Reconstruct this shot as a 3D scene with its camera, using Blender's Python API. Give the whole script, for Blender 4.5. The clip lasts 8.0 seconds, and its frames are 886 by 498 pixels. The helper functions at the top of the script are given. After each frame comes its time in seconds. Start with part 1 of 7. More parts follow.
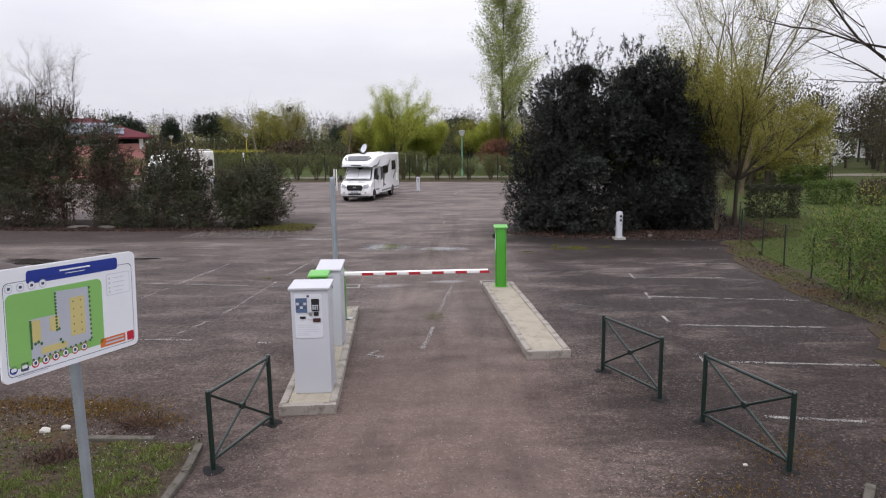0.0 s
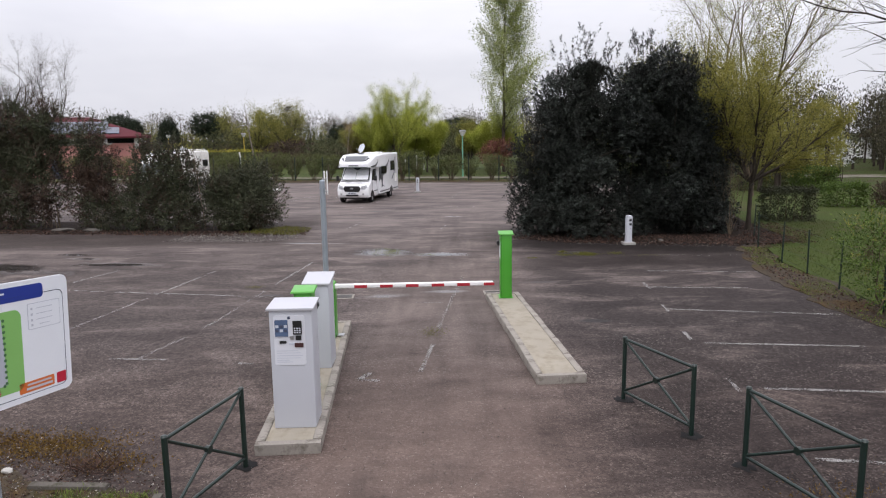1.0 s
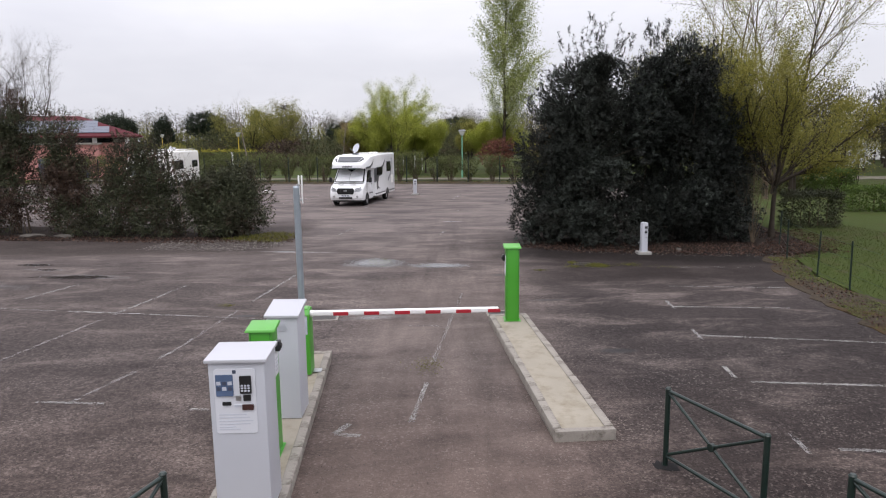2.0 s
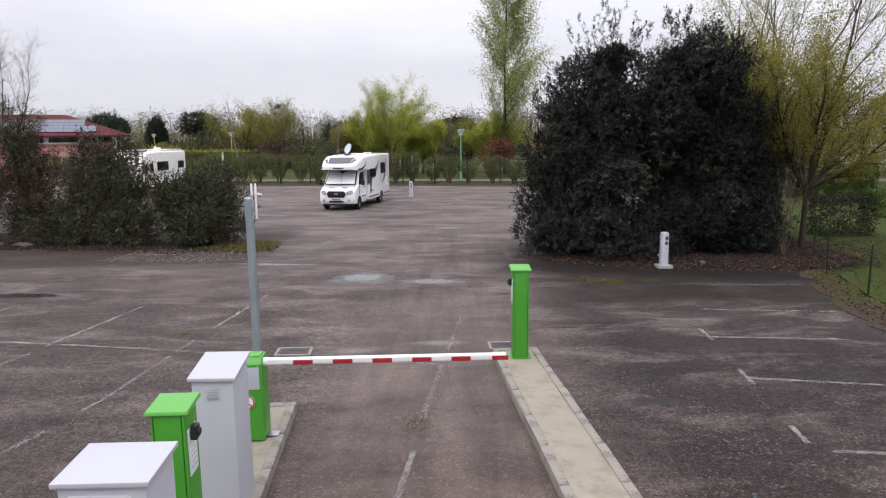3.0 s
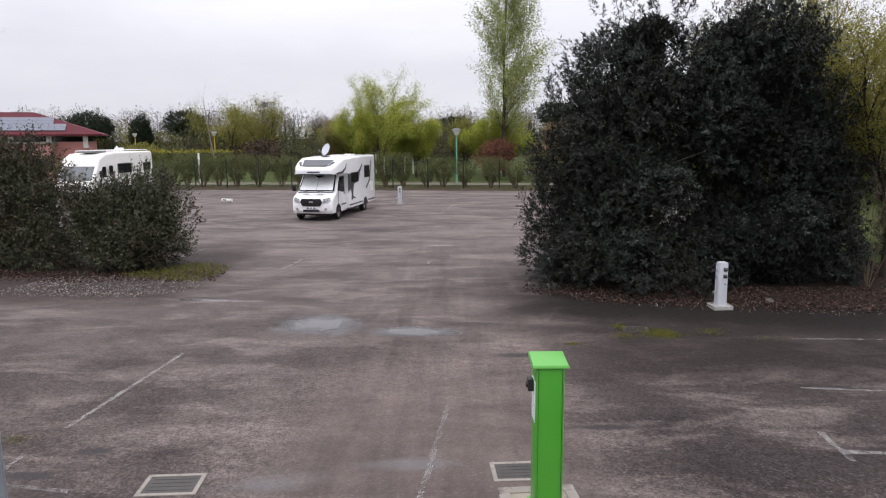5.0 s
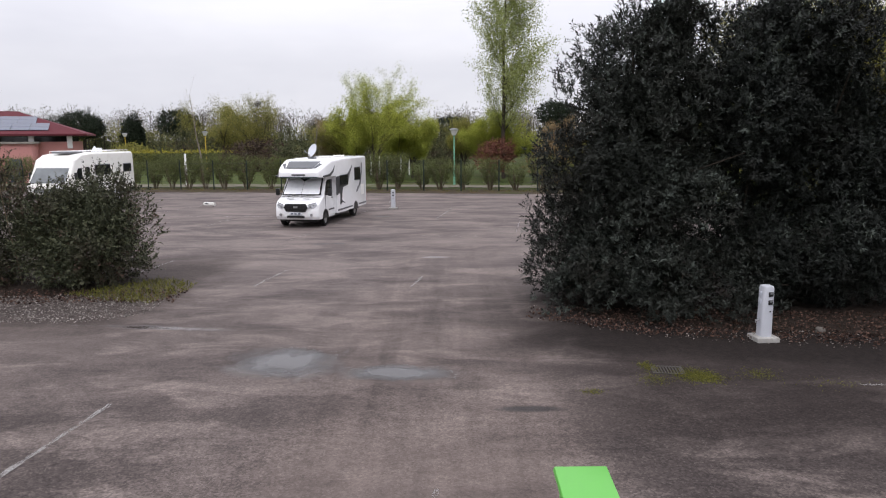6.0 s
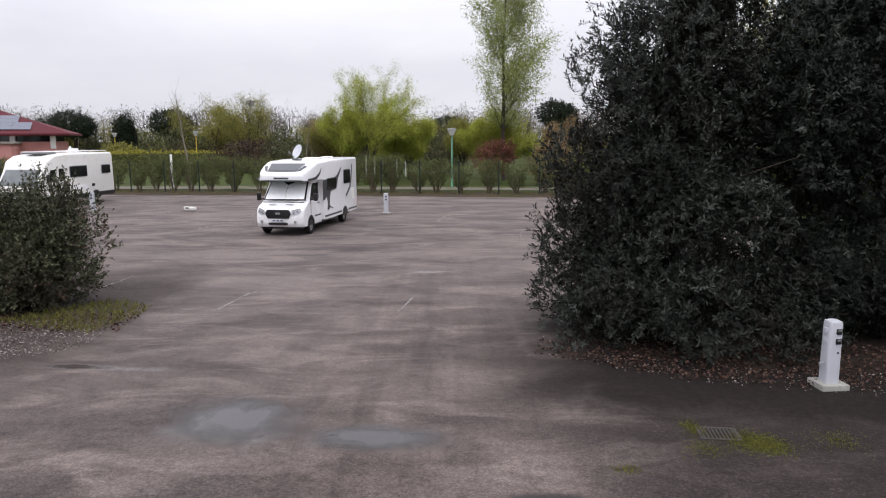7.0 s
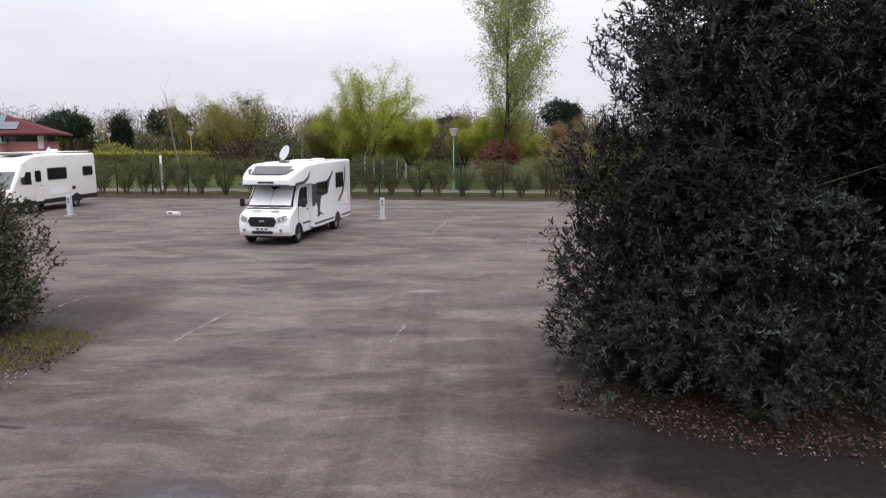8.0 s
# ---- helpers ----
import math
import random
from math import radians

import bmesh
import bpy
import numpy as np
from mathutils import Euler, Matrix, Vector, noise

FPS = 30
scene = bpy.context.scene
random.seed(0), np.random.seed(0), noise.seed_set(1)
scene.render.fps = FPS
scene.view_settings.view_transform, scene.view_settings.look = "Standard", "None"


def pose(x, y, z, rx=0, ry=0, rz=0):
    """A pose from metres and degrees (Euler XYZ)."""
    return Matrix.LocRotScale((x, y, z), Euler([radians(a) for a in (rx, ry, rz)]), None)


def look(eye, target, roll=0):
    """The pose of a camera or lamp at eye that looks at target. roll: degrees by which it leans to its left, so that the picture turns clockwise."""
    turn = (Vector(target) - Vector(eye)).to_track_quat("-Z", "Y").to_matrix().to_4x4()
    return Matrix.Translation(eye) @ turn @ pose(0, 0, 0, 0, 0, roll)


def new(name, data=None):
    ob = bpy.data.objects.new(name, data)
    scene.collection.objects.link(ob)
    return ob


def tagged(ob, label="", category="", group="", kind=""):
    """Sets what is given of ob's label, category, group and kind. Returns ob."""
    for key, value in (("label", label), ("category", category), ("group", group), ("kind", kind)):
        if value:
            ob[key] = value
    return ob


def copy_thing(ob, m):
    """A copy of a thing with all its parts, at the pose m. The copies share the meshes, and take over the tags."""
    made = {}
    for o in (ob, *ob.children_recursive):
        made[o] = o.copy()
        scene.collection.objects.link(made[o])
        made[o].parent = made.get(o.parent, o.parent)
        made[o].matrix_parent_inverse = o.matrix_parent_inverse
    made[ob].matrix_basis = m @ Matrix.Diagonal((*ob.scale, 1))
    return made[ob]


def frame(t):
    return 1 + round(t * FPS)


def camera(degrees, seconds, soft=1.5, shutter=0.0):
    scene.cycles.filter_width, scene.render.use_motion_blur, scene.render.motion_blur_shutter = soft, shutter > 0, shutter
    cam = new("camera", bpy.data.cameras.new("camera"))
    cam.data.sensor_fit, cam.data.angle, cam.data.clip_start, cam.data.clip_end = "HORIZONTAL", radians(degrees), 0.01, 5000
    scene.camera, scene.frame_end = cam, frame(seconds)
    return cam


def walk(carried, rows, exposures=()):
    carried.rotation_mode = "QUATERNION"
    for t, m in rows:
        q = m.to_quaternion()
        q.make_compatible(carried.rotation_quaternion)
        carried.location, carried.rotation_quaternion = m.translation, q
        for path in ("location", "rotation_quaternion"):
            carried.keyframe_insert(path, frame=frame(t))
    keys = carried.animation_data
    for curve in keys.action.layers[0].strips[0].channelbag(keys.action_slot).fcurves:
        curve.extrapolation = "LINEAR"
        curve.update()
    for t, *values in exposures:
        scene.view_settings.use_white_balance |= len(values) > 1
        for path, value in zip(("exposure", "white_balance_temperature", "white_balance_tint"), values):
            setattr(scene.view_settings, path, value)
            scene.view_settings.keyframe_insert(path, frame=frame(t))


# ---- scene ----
cam = camera(65.83, 8.0, soft=1.15)
PATH = [
    (0, (0.589, -0.594, 3.898), (0.492, 9.273, 2.272), -0.87),
    (0.5, (0.571, -0.096, 3.889), (0.473, 9.770, 2.262), -0.83),
    (1, (0.568, 0.697, 3.877), (0.472, 10.564, 2.251), -0.79),
    (1.5, (0.578, 1.693, 3.863), (0.486, 11.560, 2.237), -0.74),
    (3, (0.674, 5.246, 3.815), (0.604, 15.113, 2.193), -0.63),
    (3.5, (0.722, 6.486, 3.799), (0.663, 16.354, 2.178), -0.59),
    (4, (0.776, 7.722, 3.783), (0.728, 17.590, 2.164), -0.56),
    (4.5, (0.834, 8.946, 3.768), (0.797, 18.814, 2.151), -0.52),
    (6, (1.019, 12.568, 3.734), (1.015, 22.438, 2.125), -0.43),
    (6.5, (1.079, 13.772, 3.728), (1.085, 23.642, 2.121), -0.40),
    (7, (1.135, 14.977, 3.726), (1.151, 24.847, 2.121), -0.37),
    (7.5, (1.186, 16.173, 3.728), (1.210, 26.044, 2.125), -0.34),
    (7.9, (1.222, 17.115, 3.733), (1.252, 26.986, 2.131), -0.32),
    (8, (1.230, 17.346, 3.734), (1.211, 27.217, 2.133), -0.31),
]
walk(cam, [(t, look(eye, target, roll)) for t, eye, target, roll in PATH])

# ---- overcast daylight ----
world = bpy.data.worlds.new("overcast_sky")
scene.world = world
world.use_nodes = True
wn, wl = world.node_tree.nodes, world.node_tree.links
wn.clear()
w_out = wn.new("ShaderNodeOutputWorld")
w_bg = wn.new("ShaderNodeBackground")
w_sky = wn.new("ShaderNodeTexSky")
w_sky.sky_type = "NISHITA"
w_sky.sun_disc = False
w_sky.sun_elevation = radians(48)
w_sky.sun_rotation = radians(200)
w_tc = wn.new("ShaderNodeTexCoord")
w_map = wn.new("ShaderNodeMapping")
w_map.inputs["Scale"].default_value = (1.0, 1.0, 3.2)
w_n = wn.new("ShaderNodeTexNoise")
w_n.inputs["Scale"].default_value = 1.7
w_n.inputs["Detail"].default_value = 5.0
w_n.inputs["Roughness"].default_value = 0.55
w_ramp = wn.new("ShaderNodeValToRGB")
w_ramp.color_ramp.elements[0].position = 0.32
w_ramp.color_ramp.elements[0].color = (7.45, 7.45, 8.35, 1)
w_ramp.color_ramp.elements[1].position = 0.70
w_ramp.color_ramp.elements[1].color = (9.6, 9.5, 10.25, 1)
w_sep = wn.new("ShaderNodeSeparateXYZ")
w_up = wn.new("ShaderNodeMapRange")
w_up.inputs["From Min"].default_value = 0.10
w_up.inputs["From Max"].default_value = 0.9
w_up.inputs["To Min"].default_value = 1.0
w_up.inputs["To Max"].default_value = 2.6
w_mul = wn.new("ShaderNodeVectorMath")
w_mul.operation = "SCALE"
w_mix = wn.new("ShaderNodeMix")
w_mix.data_type = "RGBA"
w_mix.inputs["Factor"].default_value = 0.94
wl.new(w_tc.outputs["Generated"], w_map.inputs["Vector"])
wl.new(w_map.outputs["Vector"], w_n.inputs["Vector"])
wl.new(w_n.outputs["Fac"], w_ramp.inputs["Fac"])
wl.new(w_tc.outputs["Generated"], w_sep.inputs[0])
wl.new(w_sep.outputs["Z"], w_up.inputs["Value"])
wl.new(w_ramp.outputs["Color"], w_mul.inputs[0])
wl.new(w_up.outputs["Result"], w_mul.inputs["Scale"])
wl.new(w_sky.outputs["Color"], w_mix.inputs["A"])
wl.new(w_mul.outputs["Vector"], w_mix.inputs["B"])
wl.new(w_mix.outputs["Result"], w_bg.inputs["Color"])
w_bg.inputs["Strength"].default_value = 0.095
wl.new(w_bg.outputs["Background"], w_out.inputs["Surface"])

sun_data = bpy.data.lights.new("sun", "SUN")
sun_data.energy = 0.9
sun_data.angle = radians(35)
sun_data.color = (1.0, 0.97, 0.93)
sun = new("sun", sun_data)
sun.matrix_world = look((0, 0, 60), (12, 36, 0))
scene.view_settings.exposure = 0.0

# ---- materials ----
MATS = {}


def nodes_of(name):
    m = bpy.data.materials.new(name)
    m.use_nodes = True
    nt = m.node_tree
    return m, nt.nodes, nt.links, nt.nodes["Principled BSDF"]


def noise_node(n, l, vec, scale, detail=4.0, rough=0.55, dist=0.0):
    t = n.new("ShaderNodeTexNoise")
    t.inputs["Scale"].default_value = scale
    t.inputs["Detail"].default_value = detail
    t.inputs["Roughness"].default_value = rough
    t.inputs["Distortion"].default_value = dist
    l.new(vec, t.inputs["Vector"])
    return t.outputs["Fac"]


def ramp_node(n, l, fac, lo, hi, ca=(0, 0, 0), cb=(1, 1, 1)):
    r = n.new("ShaderNodeValToRGB")
    r.color_ramp.elements[0].position, r.color_ramp.elements[1].position = lo, hi
    r.color_ramp.elements[0].color, r.color_ramp.elements[1].color = (*ca, 1), (*cb, 1)
    l.new(fac, r.inputs["Fac"])
    return r.outputs["Color"]


def mix_node(n, l, fac, a, b, blend="MIX"):
    m = n.new("ShaderNodeMix")
    m.data_type, m.blend_type = "RGBA", blend
    for sock, v in (("Factor", fac), ("A", a), ("B", b)):
        if isinstance(v, (int, float)):
            m.inputs[sock].default_value = v
        elif isinstance(v, tuple):
            m.inputs[sock].default_value = (*v, 1)
        else:
            l.new(v, m.inputs[sock])
    return m.outputs["Result"]


def math_node(n, l, op, a, b=0.0, c=0.0, clamp=False):
    m = n.new("ShaderNodeMath")
    m.operation, m.use_clamp = op, clamp
    for k, v in enumerate((a, b, c)):
        if isinstance(v, (int, float)):
            m.inputs[k].default_value = v
        else:
            l.new(v, m.inputs[k])
    return m.outputs[0]


def bump_node(n, l, bsdf, height, strength, dist=0.01):
    b = n.new("ShaderNodeBump")
    b.inputs["Strength"].default_value = strength
    b.inputs["Distance"].default_value = dist
    l.new(height, b.inputs["Height"])
    l.new(b.outputs["Normal"], bsdf.inputs["Normal"])


def mat(name, base, rough=0.6, metal=0.0, var=0.15, scale=2.0, fine=30.0, bump=0.1, dirt=None, dirt_at=(0.55, 0.8), coat=0.0):
    """Plain painted, cast or moulded surface with broad and fine variation, and patches of dirt."""
    if name in MATS:
        return MATS[name]
    m, n, l, b = nodes_of(name)
    tc = n.new("ShaderNodeTexCoord").outputs["Object"]
    broad = noise_node(n, l, tc, scale, 5.0)
    grain = noise_node(n, l, tc, fine, 3.0)
    lo = tuple(max(0.0, c * (1 - var)) for c in base)
    hi = tuple(min(1.0, c * (1 + var)) for c in base)
    col = ramp_node(n, l, broad, 0.3, 0.7, lo, hi)
    col = mix_node(n, l, 0.25, col, ramp_node(n, l, grain, 0.3, 0.7, lo, hi))
    if dirt:
        d = noise_node(n, l, tc, scale * 2.3, 8.0, 0.65)
        col = mix_node(n, l, ramp_node(n, l, d, dirt_at[0], dirt_at[1]), col, dirt)
    l.new(col, b.inputs["Base Color"])
    r = math_node(n, l, "MULTIPLY_ADD", broad, 0.25, max(0.02, rough - 0.12))
    l.new(r, b.inputs["Roughness"])
    b.inputs["Metallic"].default_value = metal
    b.inputs["Coat Weight"].default_value = coat
    b.inputs["Specular IOR Level"].default_value = 0.5 if rough < 0.7 else 0.15
    bump_node(n, l, b, grain, bump, 0.004)
    MATS[name] = m
    return m


def leaf_mat(name, dark, light, rough=0.45, through_light=0.25, third=None):
    if name in MATS:
        return MATS[name]
    m, n, l, b = nodes_of(name)
    g = n.new("ShaderNodeNewGeometry").outputs["Random Per Island"]
    col = ramp_node(n, l, g, 0.05, 0.95, dark, light)
    if third:
        tc = n.new("ShaderNodeTexCoord").outputs["Object"]
        col = mix_node(n, l, ramp_node(n, l, noise_node(n, l, tc, 0.9, 3.0), 0.5, 0.72), col, third)
    l.new(col, b.inputs["Base Color"])
    b.inputs["Roughness"].default_value = rough
    b.inputs["Specular IOR Level"].default_value = 0.16
    out = n["Material Output"]
    if through_light > 0:
        tr = n.new("ShaderNodeBsdfTranslucent")
        l.new(col, tr.inputs["Color"])
        ms = n.new("ShaderNodeMixShader")
        ms.inputs[0].default_value = through_light
        l.new(b.outputs[0], ms.inputs[1])
        l.new(tr.outputs[0], ms.inputs[2])
        l.new(ms.outputs[0], out.inputs["Surface"])
    MATS[name] = m
    return m


def ellipse_mask(n, l, tc, wob, x, y, rx, ry, turn, soft=0.35):
    """1 inside an uneven oval on the ground, fading over its edge."""
    mp = n.new("ShaderNodeMapping")
    mp.vector_type = "TEXTURE"
    mp.inputs["Location"].default_value = (x, y, 0)
    mp.inputs["Rotation"].default_value = (0, 0, radians(turn))
    mp.inputs["Scale"].default_value = (rx, ry, 1)
    l.new(tc, mp.inputs["Vector"])
    ln = n.new("ShaderNodeVectorMath")
    ln.operation = "LENGTH"
    l.new(mp.outputs["Vector"], ln.inputs[0])
    d = math_node(n, l, "ADD", ln.outputs["Value"], wob)
    return ramp_node(n, l, d, 1.0 - soft, 1.0 + soft, (1, 1, 1), (0, 0, 0))


def range_node(n, l, v, a, b, to0=0.0, to1=1.0):
    r = n.new("ShaderNodeMapRange")
    r.interpolation_type = "SMOOTHSTEP"
    for k, q in (("From Min", a), ("From Max", b), ("To Min", to0), ("To Max", to1)):
        r.inputs[k].default_value = q
    l.new(v, r.inputs["Value"])
    return r.outputs[0]


def asphalt_mat():
    m, n, l, b = nodes_of("worn_asphalt")
    tc = n.new("ShaderNodeTexCoord").outputs["Object"]
    sep = n.new("ShaderNodeSeparateXYZ")
    l.new(tc, sep.inputs[0])
    x, y = sep.outputs["X"], sep.outputs["Y"]
    vor = n.new("ShaderNodeTexVoronoi")
    vor.inputs["Scale"].default_value = 42.0
    l.new(tc, vor.inputs["Vector"])
    grit = n.new("ShaderNodeSeparateColor")
    l.new(vor.outputs["Color"], grit.inputs[0])
    grit = grit.outputs[0]
    fine = noise_node(n, l, tc, 26.0, 6.0, 0.7)
    coarse = noise_node(n, l, tc, 8.0, 9.0, 0.76)
    mid = noise_node(n, l, tc, 1.1, 7.0, 0.62, 0.6)
    broad = noise_node(n, l, tc, 0.16, 5.0, 0.55, 0.8)
    # stains drawn out across the slope of the lot
    mp = n.new("ShaderNodeMapping")
    mp.inputs["Rotation"].default_value = (0, 0, radians(8))
    mp.inputs["Scale"].default_value = (0.42, 1.0, 1.0)
    l.new(tc, mp.inputs["Vector"])
    streak = noise_node(n, l, mp.outputs["Vector"], 0.62, 7.0, 0.64, 0.7)
    streak2 = noise_node(n, l, mp.outputs["Vector"], 1.1, 8.0, 0.66, 0.6)
    col = ramp_node(n, l, streak, 0.34, 0.66, (0.046, 0.0385, 0.0380), (0.172, 0.145, 0.135))
    col = mix_node(n, l, 0.35, col, ramp_node(n, l, mid, 0.32, 0.7, (0.030, 0.025, 0.0255), (0.142, 0.119, 0.111)))
    col = mix_node(n, l, math_node(n, l, "MULTIPLY", ramp_node(n, l, broad, 0.42, 0.75), 0.6), col, (0.096, 0.081, 0.076))
    wob = math_node(n, l, "MULTIPLY_ADD", mid, 1.6, -0.8)
    # paving of different ages: old and dark in the bays, lighter where traffic runs
    front = range_node(n, l, math_node(n, l, "ADD", y, math_node(n, l, "MULTIPLY", wob, 2.0)), 24.0, 20.0)
    edge = math_node(n, l, "MULTIPLY_ADD", mid, 2.4, math_node(n, l, "SUBTRACT", x, 1.2))
    right_bays = math_node(n, l, "MULTIPLY", range_node(n, l, edge, 1.8, 4.0), front)
    left_bays = math_node(n, l, "MULTIPLY", range_node(n, l, edge, -1.0, -4.5), front)
    far = range_node(n, l, math_node(n, l, "MULTIPLY_ADD", wob, 3.0, y), 25.0, 33.0)
    col = mix_node(n, l, math_node(n, l, "MULTIPLY", far, 0.45), col, ramp_node(n, l, streak, 0.38, 0.62, (0.096, 0.083, 0.083), (0.222, 0.191, 0.182)))
    col = mix_node(n, l, math_node(n, l, "MULTIPLY", right_bays, range_node(n, l, y, 21.0, 15.5, 0.62, 0.84)), col, (0.026, 0.0220, 0.0220))
    # corner by the evergreens: staining and the trees' shade, both put into the colour
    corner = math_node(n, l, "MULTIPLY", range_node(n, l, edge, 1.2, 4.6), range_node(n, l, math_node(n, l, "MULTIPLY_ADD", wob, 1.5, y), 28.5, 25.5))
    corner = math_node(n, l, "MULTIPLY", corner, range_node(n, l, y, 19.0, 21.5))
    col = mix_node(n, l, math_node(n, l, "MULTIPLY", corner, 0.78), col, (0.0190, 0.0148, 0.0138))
    col = mix_node(n, l, math_node(n, l, "MULTIPLY", left_bays, 0.42), col, (0.038, 0.032, 0.031))
    # pale dried patches
    dry = math_node(n, l, "MULTIPLY", ramp_node(n, l, streak2, 0.50, 0.68), range_node(n, l, y, 14.0, 21.0, 0.36, 0.72))
    dry = math_node(n, l, "MULTIPLY", dry, math_node(n, l, "MULTIPLY_ADD", corner, -0.8, 1.0))
    col = mix_node(n, l, dry, col, (0.215, 0.182, 0.168))
    # dust ground in along the wheel track
    bend = math_node(n, l, "MULTIPLY_ADD", y, 0.030, 0.15)
    off = math_node(n, l, "ABSOLUTE", math_node(n, l, "SUBTRACT", x, bend))
    lane = range_node(n, l, off, 2.5, 1.1)
    track = math_node(n, l, "MULTIPLY", lane, range_node(n, l, y, 24.0, 18.0))
    col = mix_node(n, l, math_node(n, l, "MULTIPLY", track, 0.62), col, ramp_node(n, l, streak, 0.32, 0.68, (0.078, 0.063, 0.058), (0.150, 0.124, 0.113)))
    mp2 = n.new("ShaderNodeMapping")
    mp2.inputs["Rotation"].default_value = (0, 0, radians(2))
    mp2.inputs["Scale"].default_value = (1.5, 0.16, 1.0)
    l.new(tc, mp2.inputs["Vector"])
    swept = noise_node(n, l, mp2.outputs["Vector"], 1.5, 5.0, 0.6, 0.4)
    drive = math_node(n, l, "MULTIPLY", lane, range_node(n, l, y, 42.0, 26.0))
    col = mix_node(n, l, drive, col, ramp_node(n, l, swept, 0.30, 0.70, (0.76, 0.76, 0.76), (1.24, 1.23, 1.22)), "MULTIPLY")
    near = range_node(n, l, y, 14.0, 5.0, 0.10, 1.0)
    dust = math_node(n, l, "MULTIPLY", math_node(n, l, "MULTIPLY", lane, near), ramp_node(n, l, mid, 0.30, 0.72))
    col = mix_node(n, l, dust, col, (0.172, 0.135, 0.120))
    # grain: worn smooth in the track, coarse elsewhere
    smooth = math_node(n, l, "MAXIMUM", math_node(n, l, "MULTIPLY", track, 0.7), range_node(n, l, y, 17.0, 26.0, 0.0, 0.65))
    tone = mix_node(n, l, smooth, ramp_node(n, l, coarse, 0.32, 0.70, (0.58, 0.58, 0.58), (1.40, 1.39, 1.38)), (1.0, 1.0, 1.0))
    col = mix_node(n, l, 1.0, col, tone, "MULTIPLY")
    col = mix_node(n, l, 1.0, col, mix_node(n, l, smooth, ramp_node(n, l, grit, 0.0, 1.0, (0.62, 0.62, 0.62), (1.34, 1.33, 1.32)), (0.98, 0.98, 0.98)), "MULTIPLY")
    stone = math_node(n, l, "MULTIPLY", ramp_node(n, l, grit, 0.86, 0.98), ramp_node(n, l, mid, 0.35, 0.65))
    stone = math_node(n, l, "MULTIPLY", stone, range_node(n, l, y, 20.0, 12.0, 0.25, 1.0))
    col = mix_node(n, l, math_node(n, l, "MULTIPLY", stone, 0.55), col, (0.24, 0.215, 0.20))
    fore = range_node(n, l, math_node(n, l, "MULTIPLY_ADD", wob, 1.5, y), 15.0, 9.0)
    band = math_node(n, l, "MULTIPLY", ramp_node(n, l, noise_node(n, l, mp.outputs["Vector"], 0.9, 5.0, 0.6, 1.2), 0.50, 0.62), fore)
    band = math_node(n, l, "MULTIPLY", band, math_node(n, l, "MULTIPLY_ADD", lane, -0.6, 1.0))
    col = mix_node(n, l, math_node(n, l, "MULTIPLY", band, 0.55), col, (0.034, 0.028, 0.027))
    col = mix_node(n, l, math_node(n, l, "MULTIPLY", fore, 0.9), col, (0.88, 0.815, 0.775), "MULTIPLY")
    # leaf mould staining and tree shade coloured in along the planting bed
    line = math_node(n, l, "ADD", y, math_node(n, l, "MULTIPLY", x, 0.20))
    mould_and_shade = range_node(n, l, math_node(n, l, "ADD", line, math_node(n, l, "MULTIPLY", wob, 0.9)), 24.2, 25.3)
    mould_and_shade = math_node(n, l, "MULTIPLY", mould_and_shade, range_node(n, l, math_node(n, l, "MULTIPLY_ADD", wob, 2.2, x), 1.2, 4.2))
    mould_and_shade = math_node(n, l, "MULTIPLY", mould_and_shade, range_node(n, l, y, 31.0, 28.0))
    col = mix_node(n, l, math_node(n, l, "MULTIPLY", mould_and_shade, 0.94), col, ramp_node(n, l, coarse, 0.3, 0.7, (0.0075, 0.0062, 0.0060), (0.028, 0.0225, 0.0205)))
    # darker brown band in front of the left shrub row
    left_edge = math_node(n, l, "MULTIPLY", range_node(n, l, math_node(n, l, "MULTIPLY_ADD", wob, 1.4, y), 24.9, 26.4), range_node(n, l, math_node(n, l, "ADD", x, wob), -4.4, -6.2))
    left_edge = math_node(n, l, "MULTIPLY", left_edge, range_node(n, l, y, 36.0, 32.0))
    col = mix_node(n, l, math_node(n, l, "MULTIPLY", left_edge, 0.80), col, ramp_node(n, l, coarse, 0.3, 0.7, (0.022, 0.018, 0.0165), (0.062, 0.050, 0.045)))
    col = mix_node(n, l, 1.0, col, (1.0, 0.975, 0.965), "MULTIPLY")
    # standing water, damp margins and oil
    wet = None
    for px, py, rx, ry, turn in ((-1.65, 23.65, 1.0, 0.85, -10), (0.28, 23.1, 1.0, 0.42, -2), (-1.1, 17.15, 0.62, 0.26, 6), (0.55, 17.62, 0.62, 0.18, 2),
                                 (-13.0, 21.3, 2.2, 0.50, -20), (-9.8, 22.0, 1.4, 0.26, -12), (-11.6, 23.1, 0.8, 0.2, -12), (0.75, 33.9, 0.5, 0.18, 0), (-4.75, 25.9, 1.7, 0.16, -8)):
        e = ellipse_mask(n, l, tc, math_node(n, l, "MULTIPLY", wob, 1.1), px, py, rx * 1.1, ry * 1.15, turn, 0.75)
        wet = e if wet is None else math_node(n, l, "MAXIMUM", wet, e)
    col = mix_node(n, l, math_node(n, l, "MULTIPLY", wet, 0.55), col, (0.050, 0.042, 0.041))
    oil = None
